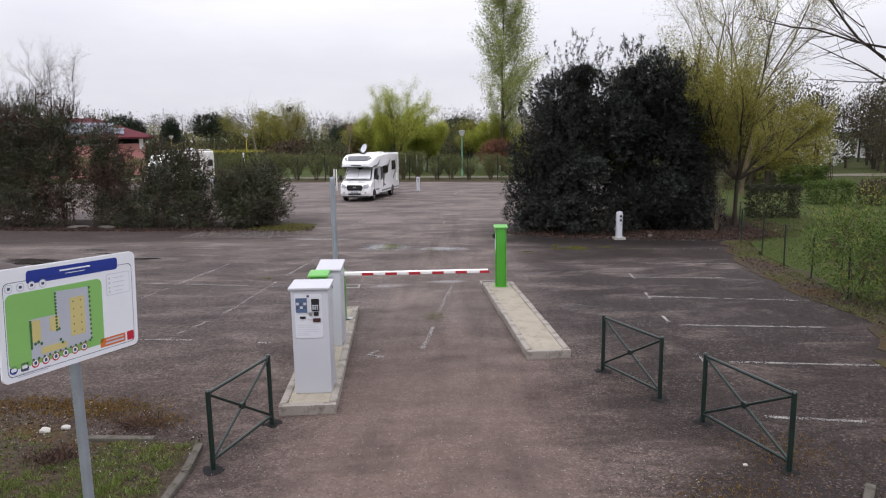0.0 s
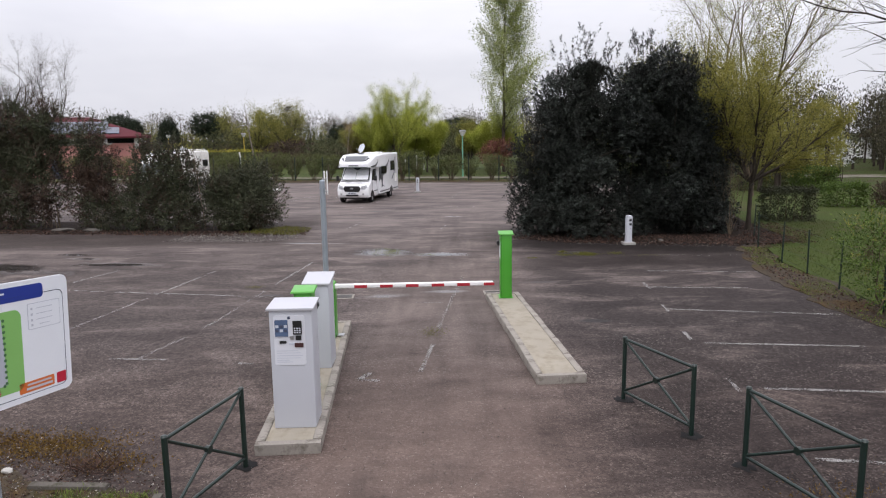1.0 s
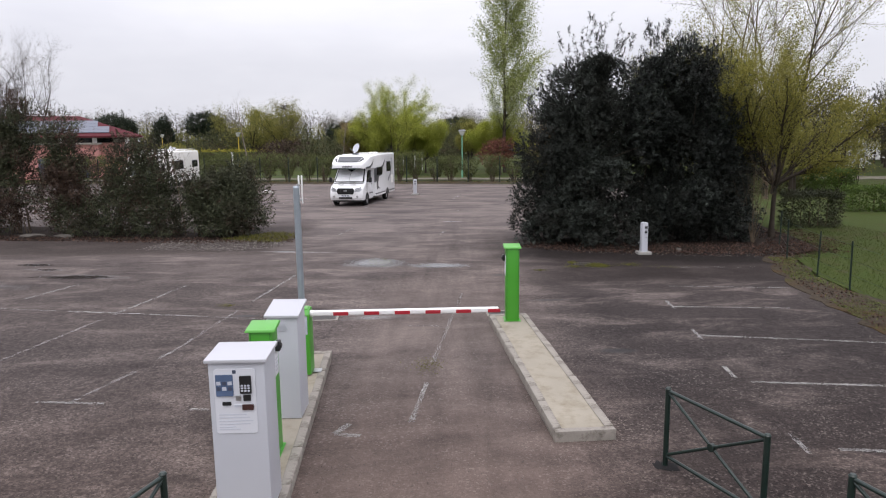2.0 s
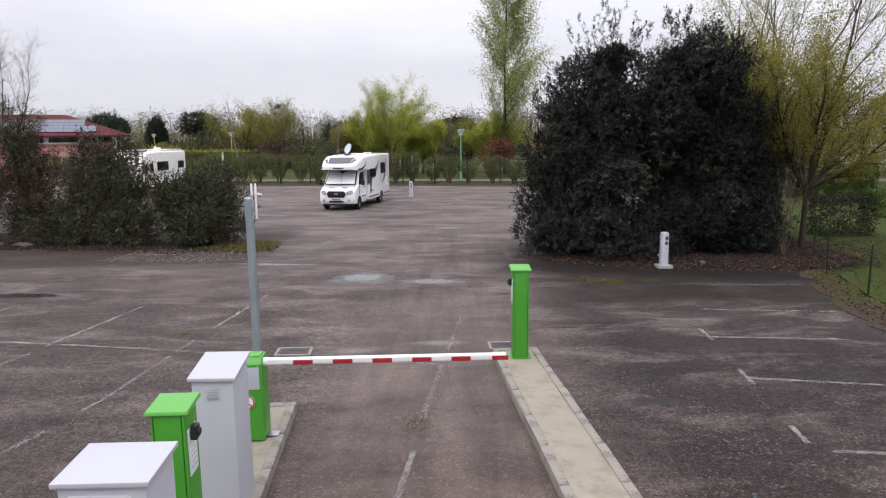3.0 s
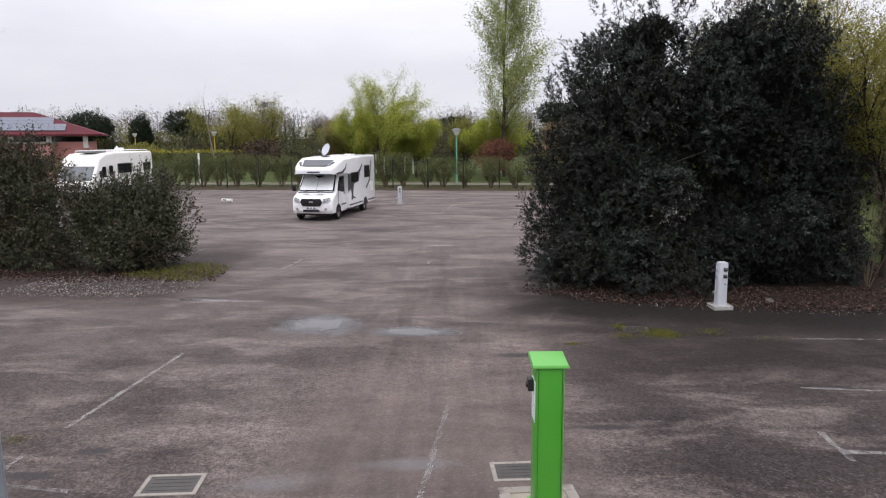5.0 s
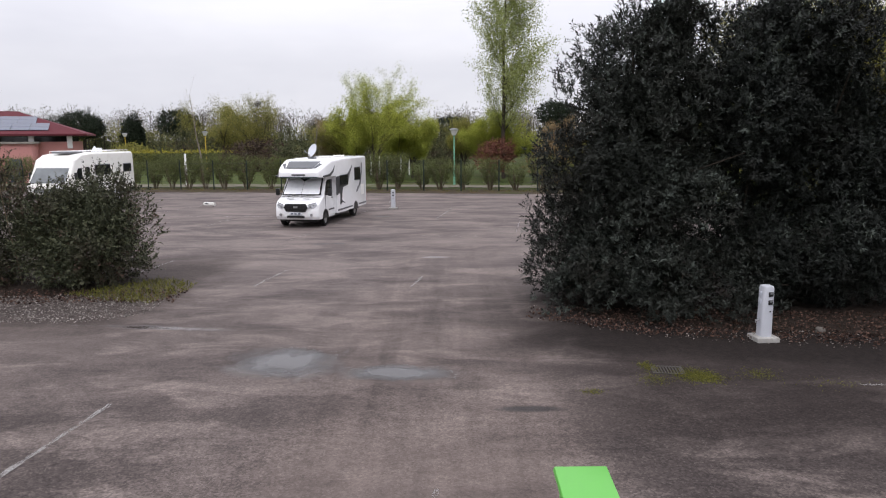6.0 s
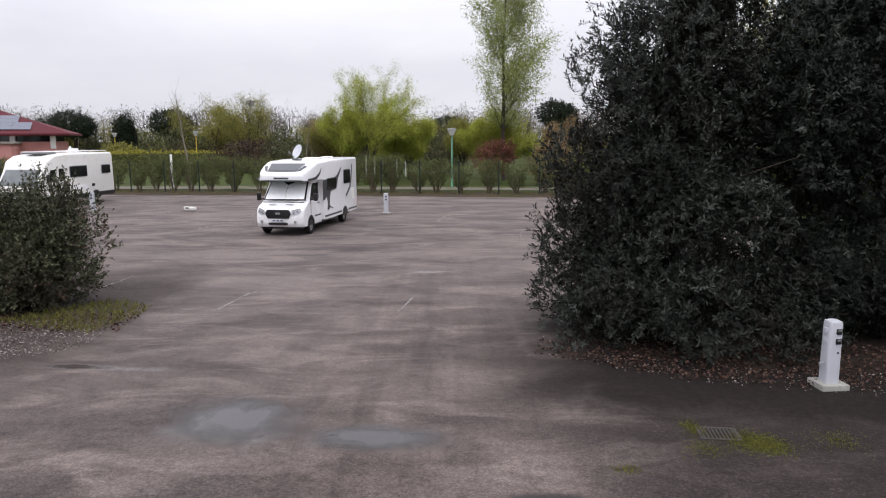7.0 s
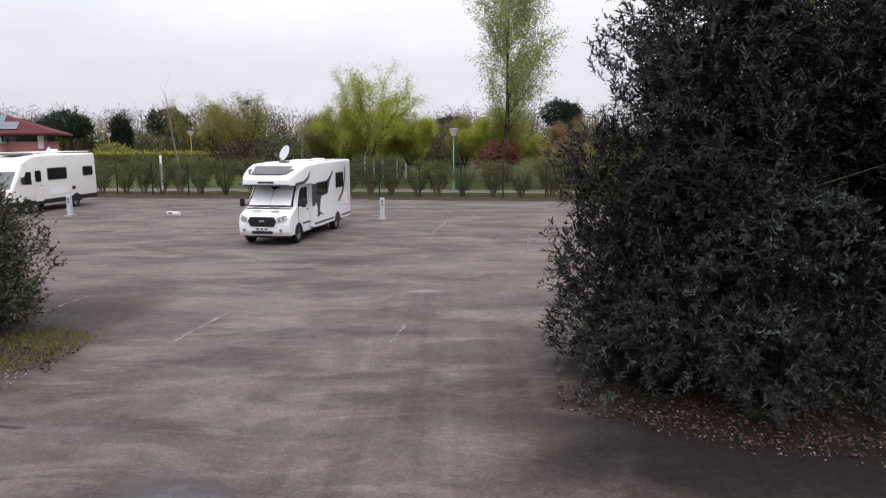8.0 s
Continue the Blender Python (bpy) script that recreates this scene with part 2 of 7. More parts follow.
    for px, py, rx, ry in ((3.63, 14.7, 0.40, 0.16), (-2.7, 36.9, 0.28, 0.2), (-1.9, 45.3, 0.5, 0.24), (-3.3, 36.8, 0.5, 0.15), (2.2, 21.6, 0.6, 0.14), (-3.4, 18.0, 0.35, 0.12), (-3.9, 17.4, 0.4, 0.12), (3.0, 18.6, 0.7, 0.12)):
        e = ellipse_mask(n, l, tc, math_node(n, l, "MULTIPLY", wob, 0.7), px, py, rx, ry, 0, 0.45)
        oil = e if oil is None else math_node(n, l, "MAXIMUM", oil, e)
    col = mix_node(n, l, math_node(n, l, "MULTIPLY", oil, 0.8), col, (0.016, 0.014, 0.0145))
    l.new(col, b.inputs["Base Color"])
    damp = math_node(n, l, "MAXIMUM", wet, math_node(n, l, "MULTIPLY", oil, 0.4))
    rgh = math_node(n, l, "MULTIPLY_ADD", damp, -0.68, 0.82)
    l.new(rgh, b.inputs["Roughness"])
    l.new(math_node(n, l, "MULTIPLY_ADD", damp, 0.34, 0.10), b.inputs["Specular IOR Level"])
    hgt = math_node(n, l, "ADD", math_node(n, l, "MULTIPLY", grit, 0.5), fine)
    bn = n.new("ShaderNodeBump")
    bn.inputs["Distance"].default_value = 0.008
    l.new(math_node(n, l, "MULTIPLY_ADD", damp, -0.5, 0.55, True), bn.inputs["Strength"])
    l.new(hgt, bn.inputs["Height"])
    l.new(bn.outputs["Normal"], b.inputs["Normal"])
    return m


def soil_mat(name, lo, hi, spot, green, green_at):
    m, n, l, b = nodes_of(name)
    tc = n.new("ShaderNodeTexCoord").outputs["Object"]
    a = noise_node(n, l, tc, 0.8, 7.0, 0.6, 0.4)
    c = noise_node(n, l, tc, 14.0, 6.0, 0.7)
    col = ramp_node(n, l, c, 0.3, 0.72, lo, hi)
    col = mix_node(n, l, ramp_node(n, l, a, 0.52, 0.62), col, spot)
    g = noise_node(n, l, tc, 0.45, 6.0, 0.65, 0.8)
    col = mix_node(n, l, ramp_node(n, l, g, green_at, green_at + 0.12), col, green)
    l.new(col, b.inputs["Base Color"])
    b.inputs["Roughness"].default_value = 0.95
    b.inputs["Specular IOR Level"].default_value = 0.08
    bump_node(n, l, b, c, 0.8, 0.03)
    return m


def paint_mat(name, paint, under=(0.12, 0.11, 0.10), at=(0.42, 0.56), most=0.9):
    m, n, l, b = nodes_of(name)
    tc = n.new("ShaderNodeTexCoord").outputs["Object"]
    a = noise_node(n, l, tc, 3.0, 8.0, 0.75, 0.4)
    c = noise_node(n, l, tc, 45.0, 4.0, 0.7)
    f = math_node(n, l, "MULTIPLY_ADD", c, 0.45, math_node(n, l, "MULTIPLY", a, 0.6))
    l.new(mix_node(n, l, 0.35, paint, ramp_node(n, l, c, 0.3, 0.7, under, paint)), b.inputs["Base Color"])
    b.inputs["Roughness"].default_value = 0.75
    bump_node(n, l, b, c, 0.4, 0.004)
    gone = n.new("ShaderNodeBsdfTransparent")
    ms = n.new("ShaderNodeMixShader")
    l.new(math_node(n, l, "MULTIPLY", ramp_node(n, l, f, at[0], at[1]), most), ms.inputs[0])
    l.new(gone.outputs[0], ms.inputs[1])
    l.new(b.outputs[0], ms.inputs[2])
    l.new(ms.outputs[0], n["Material Output"].inputs["Surface"])
    return m


def glass_mat(name, tint, rough=0.05):
    m, n, l, b = nodes_of(name)
    tc = n.new("ShaderNodeTexCoord").outputs["Object"]
    g = noise_node(n, l, tc, 2.0, 4.0)
    l.new(ramp_node(n, l, g, 0.3, 0.7, tint, tuple(c * 1.5 for c in tint)), b.inputs["Base Color"])
    b.inputs["Roughness"].default_value = rough
    b.inputs["Specular IOR Level"].default_value = 0.6
    return m


ASPHALT = asphalt_mat()
GROUND = soil_mat("turf_and_soil", (0.024, 0.032, 0.009), (0.052, 0.064, 0.018), (0.036, 0.050, 0.013), (0.046, 0.038, 0.020), 0.52)
BED_SOIL = soil_mat("bed_soil", (0.014, 0.011, 0.009), (0.046, 0.034, 0.028), (0.028, 0.020, 0.016), (0.050, 0.060, 0.022), 0.64)
VERGE = soil_mat("dry_verge", (0.028, 0.022, 0.016), (0.088, 0.070, 0.052), (0.070, 0.046, 0.021), (0.045, 0.052, 0.015), 0.56)
PATH_PALE = soil_mat("pale_gravel", (0.10, 0.09, 0.075), (0.19, 0.17, 0.145), (0.15, 0.135, 0.11), (0.075, 0.085, 0.035), 0.50)
LAWN = soil_mat("lawn_turf", (0.030, 0.042, 0.011), (0.068, 0.086, 0.024), (0.045, 0.066, 0.016), (0.062, 0.058, 0.026), 0.52)
WHITE_LINE = paint_mat("worn_white_marking", (0.34, 0.326, 0.312), at=(0.44, 0.65))
FAINT_LINE = paint_mat("faded_white_marking", (0.33, 0.31, 0.30), at=(0.45, 0.66), most=0.65)
CREAM = mat("cream_concrete", (0.300, 0.268, 0.216), 0.8, var=0.12, scale=1.5, fine=60, bump=0.25, dirt=(0.185, 0.155, 0.105), dirt_at=(0.48, 0.8))
KERB = mat("kerb_concrete", (0.27, 0.245, 0.215), 0.85, var=0.18, scale=3.0, fine=45, bump=0.4, dirt=(0.10, 0.085, 0.07), dirt_at=(0.5, 0.75))
CONCRETE = mat("grey_concrete", (0.33, 0.32, 0.30), 0.85, var=0.2, scale=3.0, fine=40, bump=0.4, dirt=(0.16, 0.15, 0.13))
CABINET_WHITE = mat("pale_grey_powder_coat", (0.47, 0.48, 0.52), 0.42, var=0.03, scale=1.2, fine=90, bump=0.04, dirt=(0.39, 0.39, 0.40), dirt_at=(0.6, 0.9))
LID_WHITE = mat("white_lid_coat", (0.45, 0.45, 0.48), 0.4, var=0.03, scale=2, fine=80, bump=0.04, dirt=(0.38, 0.375, 0.37), dirt_at=(0.6, 0.9))
GREEN = mat("bright_green_coat", (0.055, 0.29, 0.022), 0.38, var=0.06, scale=1.5, fine=70, bump=0.04, dirt=(0.045, 0.20, 0.025), dirt_at=(0.62, 0.95))
GREEN_LID = mat("green_lid_coat", (0.10, 0.36, 0.055), 0.38, var=0.06, scale=2, fine=70, bump=0.04)
DARK_GREEN = mat("dark_green_paint", (0.008, 0.019, 0.015), 0.35, var=0.15, scale=3, fine=60, bump=0.08, dirt=(0.020, 0.027, 0.022), dirt_at=(0.6, 0.85))
GALV = mat("galvanised_steel", (0.33, 0.37, 0.41), 0.45, 0.55, var=0.14, scale=4, fine=35, bump=0.06)
BLACK = mat("black_plastic", (0.012, 0.012, 0.013), 0.4, var=0.2, fine=60, bump=0.05)
RUBBER = mat("tyre_rubber", (0.017, 0.017, 0.017), 0.75, var=0.25, fine=50, bump=0.2, dirt=(0.05, 0.045, 0.04), dirt_at=(0.5, 0.8))
STEEL = mat("brushed_steel", (0.42, 0.42, 0.43), 0.35, 0.8, var=0.1, fine=60, bump=0.05)
VAN_WHITE = mat("white_vehicle_lacquer", (0.86, 0.86, 0.87), 0.22, var=0.02, scale=0.8, fine=90, bump=0.01, dirt=(0.70, 0.69, 0.66), dirt_at=(0.6, 0.95), coat=0.3)
VAN_OLD = mat("old_white_lacquer", (0.74, 0.73, 0.69), 0.32, var=0.04, scale=0.8, fine=90, bump=0.02, dirt=(0.58, 0.56, 0.50), dirt_at=(0.55, 0.9))
GREY_DECAL = mat("dark_grey_decal", (0.045, 0.047, 0.052), 0.35, var=0.1, fine=60, bump=0.02)
GREY_PLASTIC = mat("grey_plastic", (0.16, 0.165, 0.17), 0.5, var=0.1, fine=60, bump=0.08)
DARK_GLASS = glass_mat("dark_window_glass", (0.010, 0.011, 0.013))
ROOF_GLASS = glass_mat("tinted_roof_glass", (0.030, 0.034, 0.040), 0.35)
SCREEN_GREY = glass_mat("grey_windscreen_glass", (0.10, 0.11, 0.115), 0.06)
HEAD_GLASS = glass_mat("headlight_glass", (0.34, 0.35, 0.37), 0.08)
SHADE = mat("silver_sunshade", (0.90, 0.91, 0.93), 0.4, 0.0, var=0.08, scale=6, fine=18, bump=0.5)
SOLAR = glass_mat("solar_cell_blue", (0.045, 0.055, 0.085), 0.32)
SCREEN = glass_mat("screen_blue_grey", (0.07, 0.10, 0.17), 0.08)
PLATE_GREY = mat("pale_plate", (0.60, 0.61, 0.65), 0.4, var=0.03, fine=60, bump=0.02)
PANEL_WHITE = mat("sign_white", (0.74, 0.76, 0.80), 0.35, var=0.03, fine=60, bump=0.02)
SIGN_BLUE = mat("sign_blue", (0.020, 0.040, 0.26), 0.35, var=0.05, fine=60, bump=0.02)
SIGN_GREEN = mat("sign_green", (0.22, 0.46, 0.13), 0.35, var=0.05, fine=60, bump=0.02)
SIGN_GREY = mat("sign_grey", (0.42, 0.44, 0.50), 0.35, var=0.05, fine=60, bump=0.02)
SIGN_SAND = mat("sign_sand", (0.55, 0.47, 0.20), 0.35, var=0.05, fine=60, bump=0.02)
SIGN_ORANGE = mat("sign_orange", (0.60, 0.15, 0.035), 0.35, var=0.05, fine=60, bump=0.02)
SIGN_RED = mat("sign_red", (0.48, 0.020, 0.045), 0.35, var=0.05, fine=60, bump=0.02)
SIGN_INK = mat("sign_ink", (0.05, 0.06, 0.10), 0.4, var=0.05, fine=60, bump=0.02)
SIGN_PALE = mat("sign_pale_print", (0.48, 0.50, 0.56), 0.4, var=0.05, fine=60, bump=0.02)
ARM_RED = mat("barrier_red", (0.36, 0.018, 0.030), 0.35, var=0.08, fine=60, bump=0.03)
ARM_WHITE = mat("barrier_white", (0.78, 0.77, 0.76), 0.35, var=0.04, fine=60, bump=0.03, dirt=(0.6, 0.58, 0.55), dirt_at=(0.6, 0.9))
PINK_WALL = mat("pink_render", (0.50, 0.24, 0.22), 0.85, var=0.10, scale=0.6, fine=12, bump=0.2)
RED_ROOF = mat("red_metal_roof", (0.095, 0.022, 0.028), 0.8, var=0.15, scale=0.5, fine=8, bump=0.1)
BARK = mat("grey_brown_bark", (0.050, 0.040, 0.032), 0.9, var=0.3, scale=4, fine=25, bump=0.8)
BARK_PALE = mat("pale_bark", (0.20, 0.17, 0.14), 0.85, var=0.25, scale=4, fine=25, bump=0.6)
BARK_TWIG = mat("twig_bark", (0.13, 0.10, 0.070), 0.85, var=0.2, scale=3, fine=30, bump=0.2)
YELLOW_PAINT = mat("yellow_lamp_paint", (0.55, 0.40, 0.04), 0.5, var=0.1, fine=40, bump=0.05)
TEAL_PAINT = mat("pale_green_lamp_paint", (0.16, 0.38, 0.26), 0.5, var=0.1, fine=40, bump=0.05)
LAMP_GLASS = mat("milky_lamp_glass", (0.62, 0.62, 0.60), 0.3, var=0.05, fine=40, bump=0.02)
IRON = mat("cast_iron", (0.070, 0.064, 0.060), 0.6, 0.4, var=0.25, scale=6, fine=40, bump=0.4)
STONE_PALE = mat("pale_stone", (0.42, 0.40, 0.37), 0.9, var=0.2, scale=5, fine=30, bump=0.5)
MOSSY_KERB = mat("mossy_kerb_stone", (0.098, 0.088, 0.076), 0.9, var=0.3, scale=5, fine=30, bump=0.8, dirt=(0.045, 0.042, 0.026), dirt_at=(0.50, 0.68))
STONE_GREY = mat("weathered_stone", (0.125, 0.112, 0.10), 0.9, var=0.25, scale=4, fine=30, bump=0.6, dirt=(0.05, 0.046, 0.03))

HOLLY = leaf_mat("holm_oak_leaf", (0.0110, 0.0130, 0.0115), (0.0300, 0.0340, 0.0298), 0.52, 0.06, third=(0.0150, 0.0140, 0.0118))
HOLLY_GREY = leaf_mat("grey_holm_oak_leaf", (0.0135, 0.0157, 0.0131), (0.0365, 0.0410, 0.0340), 0.54, 0.06, third=(0.0215, 0.0205, 0.0163))
HOLLY_NEW = leaf_mat("holm_oak_young_leaf", (0.034, 0.042, 0.036), (0.085, 0.098, 0.082), 0.5, 0.12)
LAUREL = leaf_mat("grey_green_shrub_leaf", (0.025, 0.030, 0.017), (0.092, 0.099, 0.054), 0.55, 0.15, third=(0.056, 0.046, 0.032))
LAUREL_RED = leaf_mat("bronze_shrub_leaf", (0.034, 0.024, 0.018), (0.100, 0.062, 0.044), 0.5, 0.15)
WILLOW = leaf_mat("yellow_green_leaf", (0.16, 0.15, 0.026), (0.33, 0.31, 0.080), 0.5, 0.45)
POPLAR = leaf_mat("fresh_poplar_leaf", (0.19, 0.22, 0.060), (0.42, 0.46, 0.18), 0.5, 0.5)
SPRING = leaf_mat("spring_green_leaf", (0.24, 0.27, 0.045), (0.48, 0.51, 0.10), 0.5, 0.5)
OLIVE = leaf_mat("olive_spring_leaf", (0.15, 0.15, 0.036), (0.32, 0.30, 0.085), 0.5, 0.45)
RED_LEAF = leaf_mat("copper_red_leaf", (0.095, 0.038, 0.026), (0.20, 0.082, 0.055), 0.5, 0.25)
TAN_LEAF = leaf_mat("tan_bud", (0.16, 0.11, 0.055), (0.30, 0.22, 0.12), 0.6, 0.35)
HEDGE_LEAF = leaf_mat("hedge_leaf", (0.062, 0.074, 0.026), (0.180, 0.195, 0.074), 0.5, 0.28)
BUSH_LEAF = leaf_mat("mid_green_bush_leaf", (0.040, 0.070, 0.014), (0.13, 0.19, 0.040), 0.5, 0.25)
PINE = leaf_mat("dark_pine_needle", (0.010, 0.016, 0.010), (0.034, 0.046, 0.024), 0.6, 0.05)
FAR_WOOD = leaf_mat("far_wood_twig", (0.085, 0.078, 0.066), (0.20, 0.18, 0.145), 0.8, 0.1)
FAR_GREEN = leaf_mat("far_green_leaf", (0.050, 0.056, 0.026), (0.120, 0.125, 0.060), 0.7, 0.15)
YELLOW_HEDGE = leaf_mat("yellow_hedge_leaf", (0.22, 0.20, 0.030), (0.42, 0.38, 0.06), 0.5, 0.25)
GARDEN_WOOD = leaf_mat("garden_wood_twig", (0.028, 0.027, 0.018), (0.082, 0.074, 0.042), 0.8, 0.1)
VERGE_GRASS = leaf_mat("verge_grass_blade", (0.060, 0.090, 0.018), (0.190, 0.235, 0.060), 0.6, 0.25)
TAR = mat("fresh_tar", (0.014, 0.013, 0.013), 0.85, var=0.3, fine=40, bump=0.6)
BLOSSOM = leaf_mat("white_blossom", (0.46, 0.46, 0.45), (0.80, 0.80, 0.80), 0.6, 0.3)
GRASS = leaf_mat("grass_blade", (0.040, 0.058, 0.012), (0.100, 0.124, 0.030), 0.6, 0.25)
DRY_GRASS = leaf_mat("dry_grass_blade", (0.065, 0.045, 0.015), (0.16, 0.11, 0.04), 0.7, 0.2)
ORANGE_MOSS = leaf_mat("orange_brown_moss", (0.075, 0.042, 0.010), (0.17, 0.105, 0.028), 0.8, 0.15)
MOSS = leaf_mat("yellow_moss", (0.068, 0.072, 0.015), (0.165, 0.158, 0.036), 0.8, 0.15)
LITTER = leaf_mat("dead_leaf", (0.022, 0.012, 0.010), (0.125, 0.074, 0.055), 0.7, 0.1)
CHIPS = leaf_mat("pale_litter", (0.10, 0.088, 0.08), (0.34, 0.31, 0.285), 0.8, 0.0)
m, n, l, b = nodes_of("puddle_water")
b.inputs["Base Color"].default_value = (0.040, 0.035, 0.034, 1)
p_n = noise_node(n, l, n.new("ShaderNodeTexCoord").outputs["Object"], 1.3, 5.0)
l.new(math_node(n, l, "MULTIPLY_ADD", p_n, 0.10, 0.02), b.inputs["Roughness"])
b.inputs["IOR"].default_value = 1.40
b.inputs["Specular IOR Level"].default_value = 0.75
w_tc = n.new("ShaderNodeTexCoord").outputs["Object"]
w_w = math_node(n, l, "MULTIPLY_ADD", noise_node(n, l, w_tc, 2.6, 6.0, 0.6), 1.3, -0.65)
w_m = None
for px, py, rx, ry, turn in ((-1.65, 23.72, 0.88, 0.80, -8), (0.28, 23.12, 0.98, 0.40, -3), (-13.2, 21.7, 1.5, 0.55, -20), (-10.2, 21.9, 1.2, 0.26, -4), (-12.4, 23.9, 0.7, 0.2, -8)):
    e = ellipse_mask(n, l, w_tc, w_w, px, py, rx, ry, turn, 0.60)
    w_m = e if w_m is None else math_node(n, l, "MAXIMUM", w_m, e)
w_t, w_s = n.new("ShaderNodeBsdfTransparent"), n.new("ShaderNodeMixShader")
l.new(w_m, w_s.inputs[0])
l.new(w_t.outputs[0], w_s.inputs[1])
l.new(b.outputs[0], w_s.inputs[2])
l.new(w_s.outputs[0], n["Material Output"].inputs["Surface"])
WATER = m

# ---- building tools ----
from mathutils import geometry


def thing(name, label, category, at=(0, 0, 0), turn=0.0, group=""):
    ob = new(name)
    ob.empty_display_size = 0.2
    ob.matrix_basis = pose(*at, 0, 0, turn)
    return tagged(ob, label, category, group)


def mesh_from(name, bm, material, smooth=False):
    bmesh.ops.recalc_face_normals(bm, faces=bm.faces[:])
    me = bpy.data.meshes.new(name)
    bm.to_mesh(me)
    bm.free()
    me.materials.append(material)
    if smooth:
        me.shade_smooth()
        me.set_sharp_from_angle(angle=radians(38))
    return me


def part(name, bm, material, parent, label="", smooth=True):
    ob = new(name, mesh_from(name, bm, material, smooth))
    ob.parent = parent
    if label:
        ob["label"] = label
    return ob


def solo(name, bm, material, label, category="", kind="", group="", smooth=True):
    return tagged(new(name, mesh_from(name, bm, material, smooth)), label, category, group, kind)


def B():
    return bmesh.new()


def bevel_of(bm, verts, width, seg=2):
    vs = set(verts)
    edges = [e for e in bm.edges if e.verts[0] in vs and e.verts[1] in vs]
    bmesh.ops.bevel(bm, geom=edges, offset=width, segments=seg, profile=0.6, affect="EDGES", clamp_overlap=True)


def box(bm, at, size, bevel=0.0, m=None, seg=2):
    mm = (m or Matrix()) @ Matrix.Translation(at) @ Matrix.Diagonal((*size, 1))
    vs = bmesh.ops.create_cube(bm, size=1.0, matrix=mm)["verts"]
    if bevel:
        bevel_of(bm, vs, bevel, seg)
    return bm


def rod(bm, p, q, r, r2=None, seg=12, caps=True):
    p, q = Vector(p), Vector(q)
    d = q - p
    mm = Matrix.Translation((p + q) / 2) @ d.to_track_quat("Z", "Y").to_matrix().to_4x4()
    bmesh.ops.create_cone(bm, cap_ends=caps, segments=seg, radius1=r, radius2=r if r2 is None else r2, depth=d.length, matrix=mm)
    return bm


def prism(bm, pts, x0, x1, bevel=0.0, axis="x", seg=2):
    """A closed outline swept along an axis. For x the outline is (y, z), for z it is (x, y), for y it is (x, z)."""
    def put(a, b, c):
        return {"x": (c, a, b), "y": (a, c, b), "z": (a, b, c)}[axis]
    lo = [bm.verts.new(put(a, b, x0)) for a, b in pts]
    hi = [bm.verts.new(put(a, b, x1)) for a, b in pts]
    bm.faces.new(lo)
    bm.faces.new(hi[::-1])
    k = len(pts)
    for i in range(k):
        bm.faces.new((lo[i], hi[i], hi[(i + 1) % k], lo[(i + 1) % k]))
    if bevel:
        bevel_of(bm, lo + hi, bevel, seg)
    return bm


def loft(bm, rings):
    """Rings of equal length joined one to the next, both ends closed."""
    vs = [[bm.verts.new(p) for p in r] for r in rings]
    k = len(vs[0])
    for a, b in zip(vs, vs[1:]):
        for i in range(k):
            bm.faces.new((a[i], a[(i + 1) % k], b[(i + 1) % k], b[i]))
    bm.faces.new(vs[0][::-1])
    bm.faces.new(vs[-1])
    return bm


def rounded(w, h, r, n=5):
    """Outline of a rectangle with round corners, centred on 0."""
    out = []
    for cx, cy, a0 in ((w / 2 - r, h / 2 - r, 0), (-w / 2 + r, h / 2 - r, 90), (-w / 2 + r, -h / 2 + r, 180), (w / 2 - r, -h / 2 + r, 270)):
        out += [(cx + r * math.cos(radians(a0 + 90 * k / n)), cy + r * math.sin(radians(a0 + 90 * k / n))) for k in range(n + 1)]
    return out


def fast_mesh(name, verts, faces, material):
    """A mesh from arrays: verts (n, 3), faces (k, 3 or 4)."""
    me = bpy.data.meshes.new(name)
    k, c = faces.shape
    me.vertices.add(len(verts))
    me.vertices.foreach_set("co", np.ascontiguousarray(verts, np.float32).ravel())
    me.loops.add(k * c)
    me.loops.foreach_set("vertex_index", np.ascontiguousarray(faces, np.int32).ravel())
    me.polygons.add(k)
    me.polygons.foreach_set("loop_start", np.arange(0, k * c, c, dtype=np.int32))
    me.polygons.foreach_set("loop_total", np.full(k, c, dtype=np.int32))
    me.update(calc_edges=True)
    me.materials.append(material)
    return me


def unit(v):
    return v / np.maximum(np.linalg.norm(v, axis=-1, keepdims=True), 1e-9)


def leaf_arrays(base, way, length, width, rng, fold=0.25, face=None, loose=0.55):
    """One folded leaf of four corners at each base, pointing along way; its upper side turns towards face, more or less."""
    n = len(base)
    ref = unit(rng.normal(size=(n, 3)))
    if face is not None:
        ref = unit(face + loose * ref)
    side = unit(np.cross(way, ref))
    up = np.cross(side, way)
    L = (length * rng.uniform(0.7, 1.25, n))[:, None]
    W = L * width * 0.5
    mid = base + way * L * 0.5
    v = np.stack([base, mid + side * W + up * W * fold, base + way * L - up * W * fold, mid - side * W + up * W * fold], 1)
    return v.reshape(-1, 3), np.arange(4 * n).reshape(n, 4)


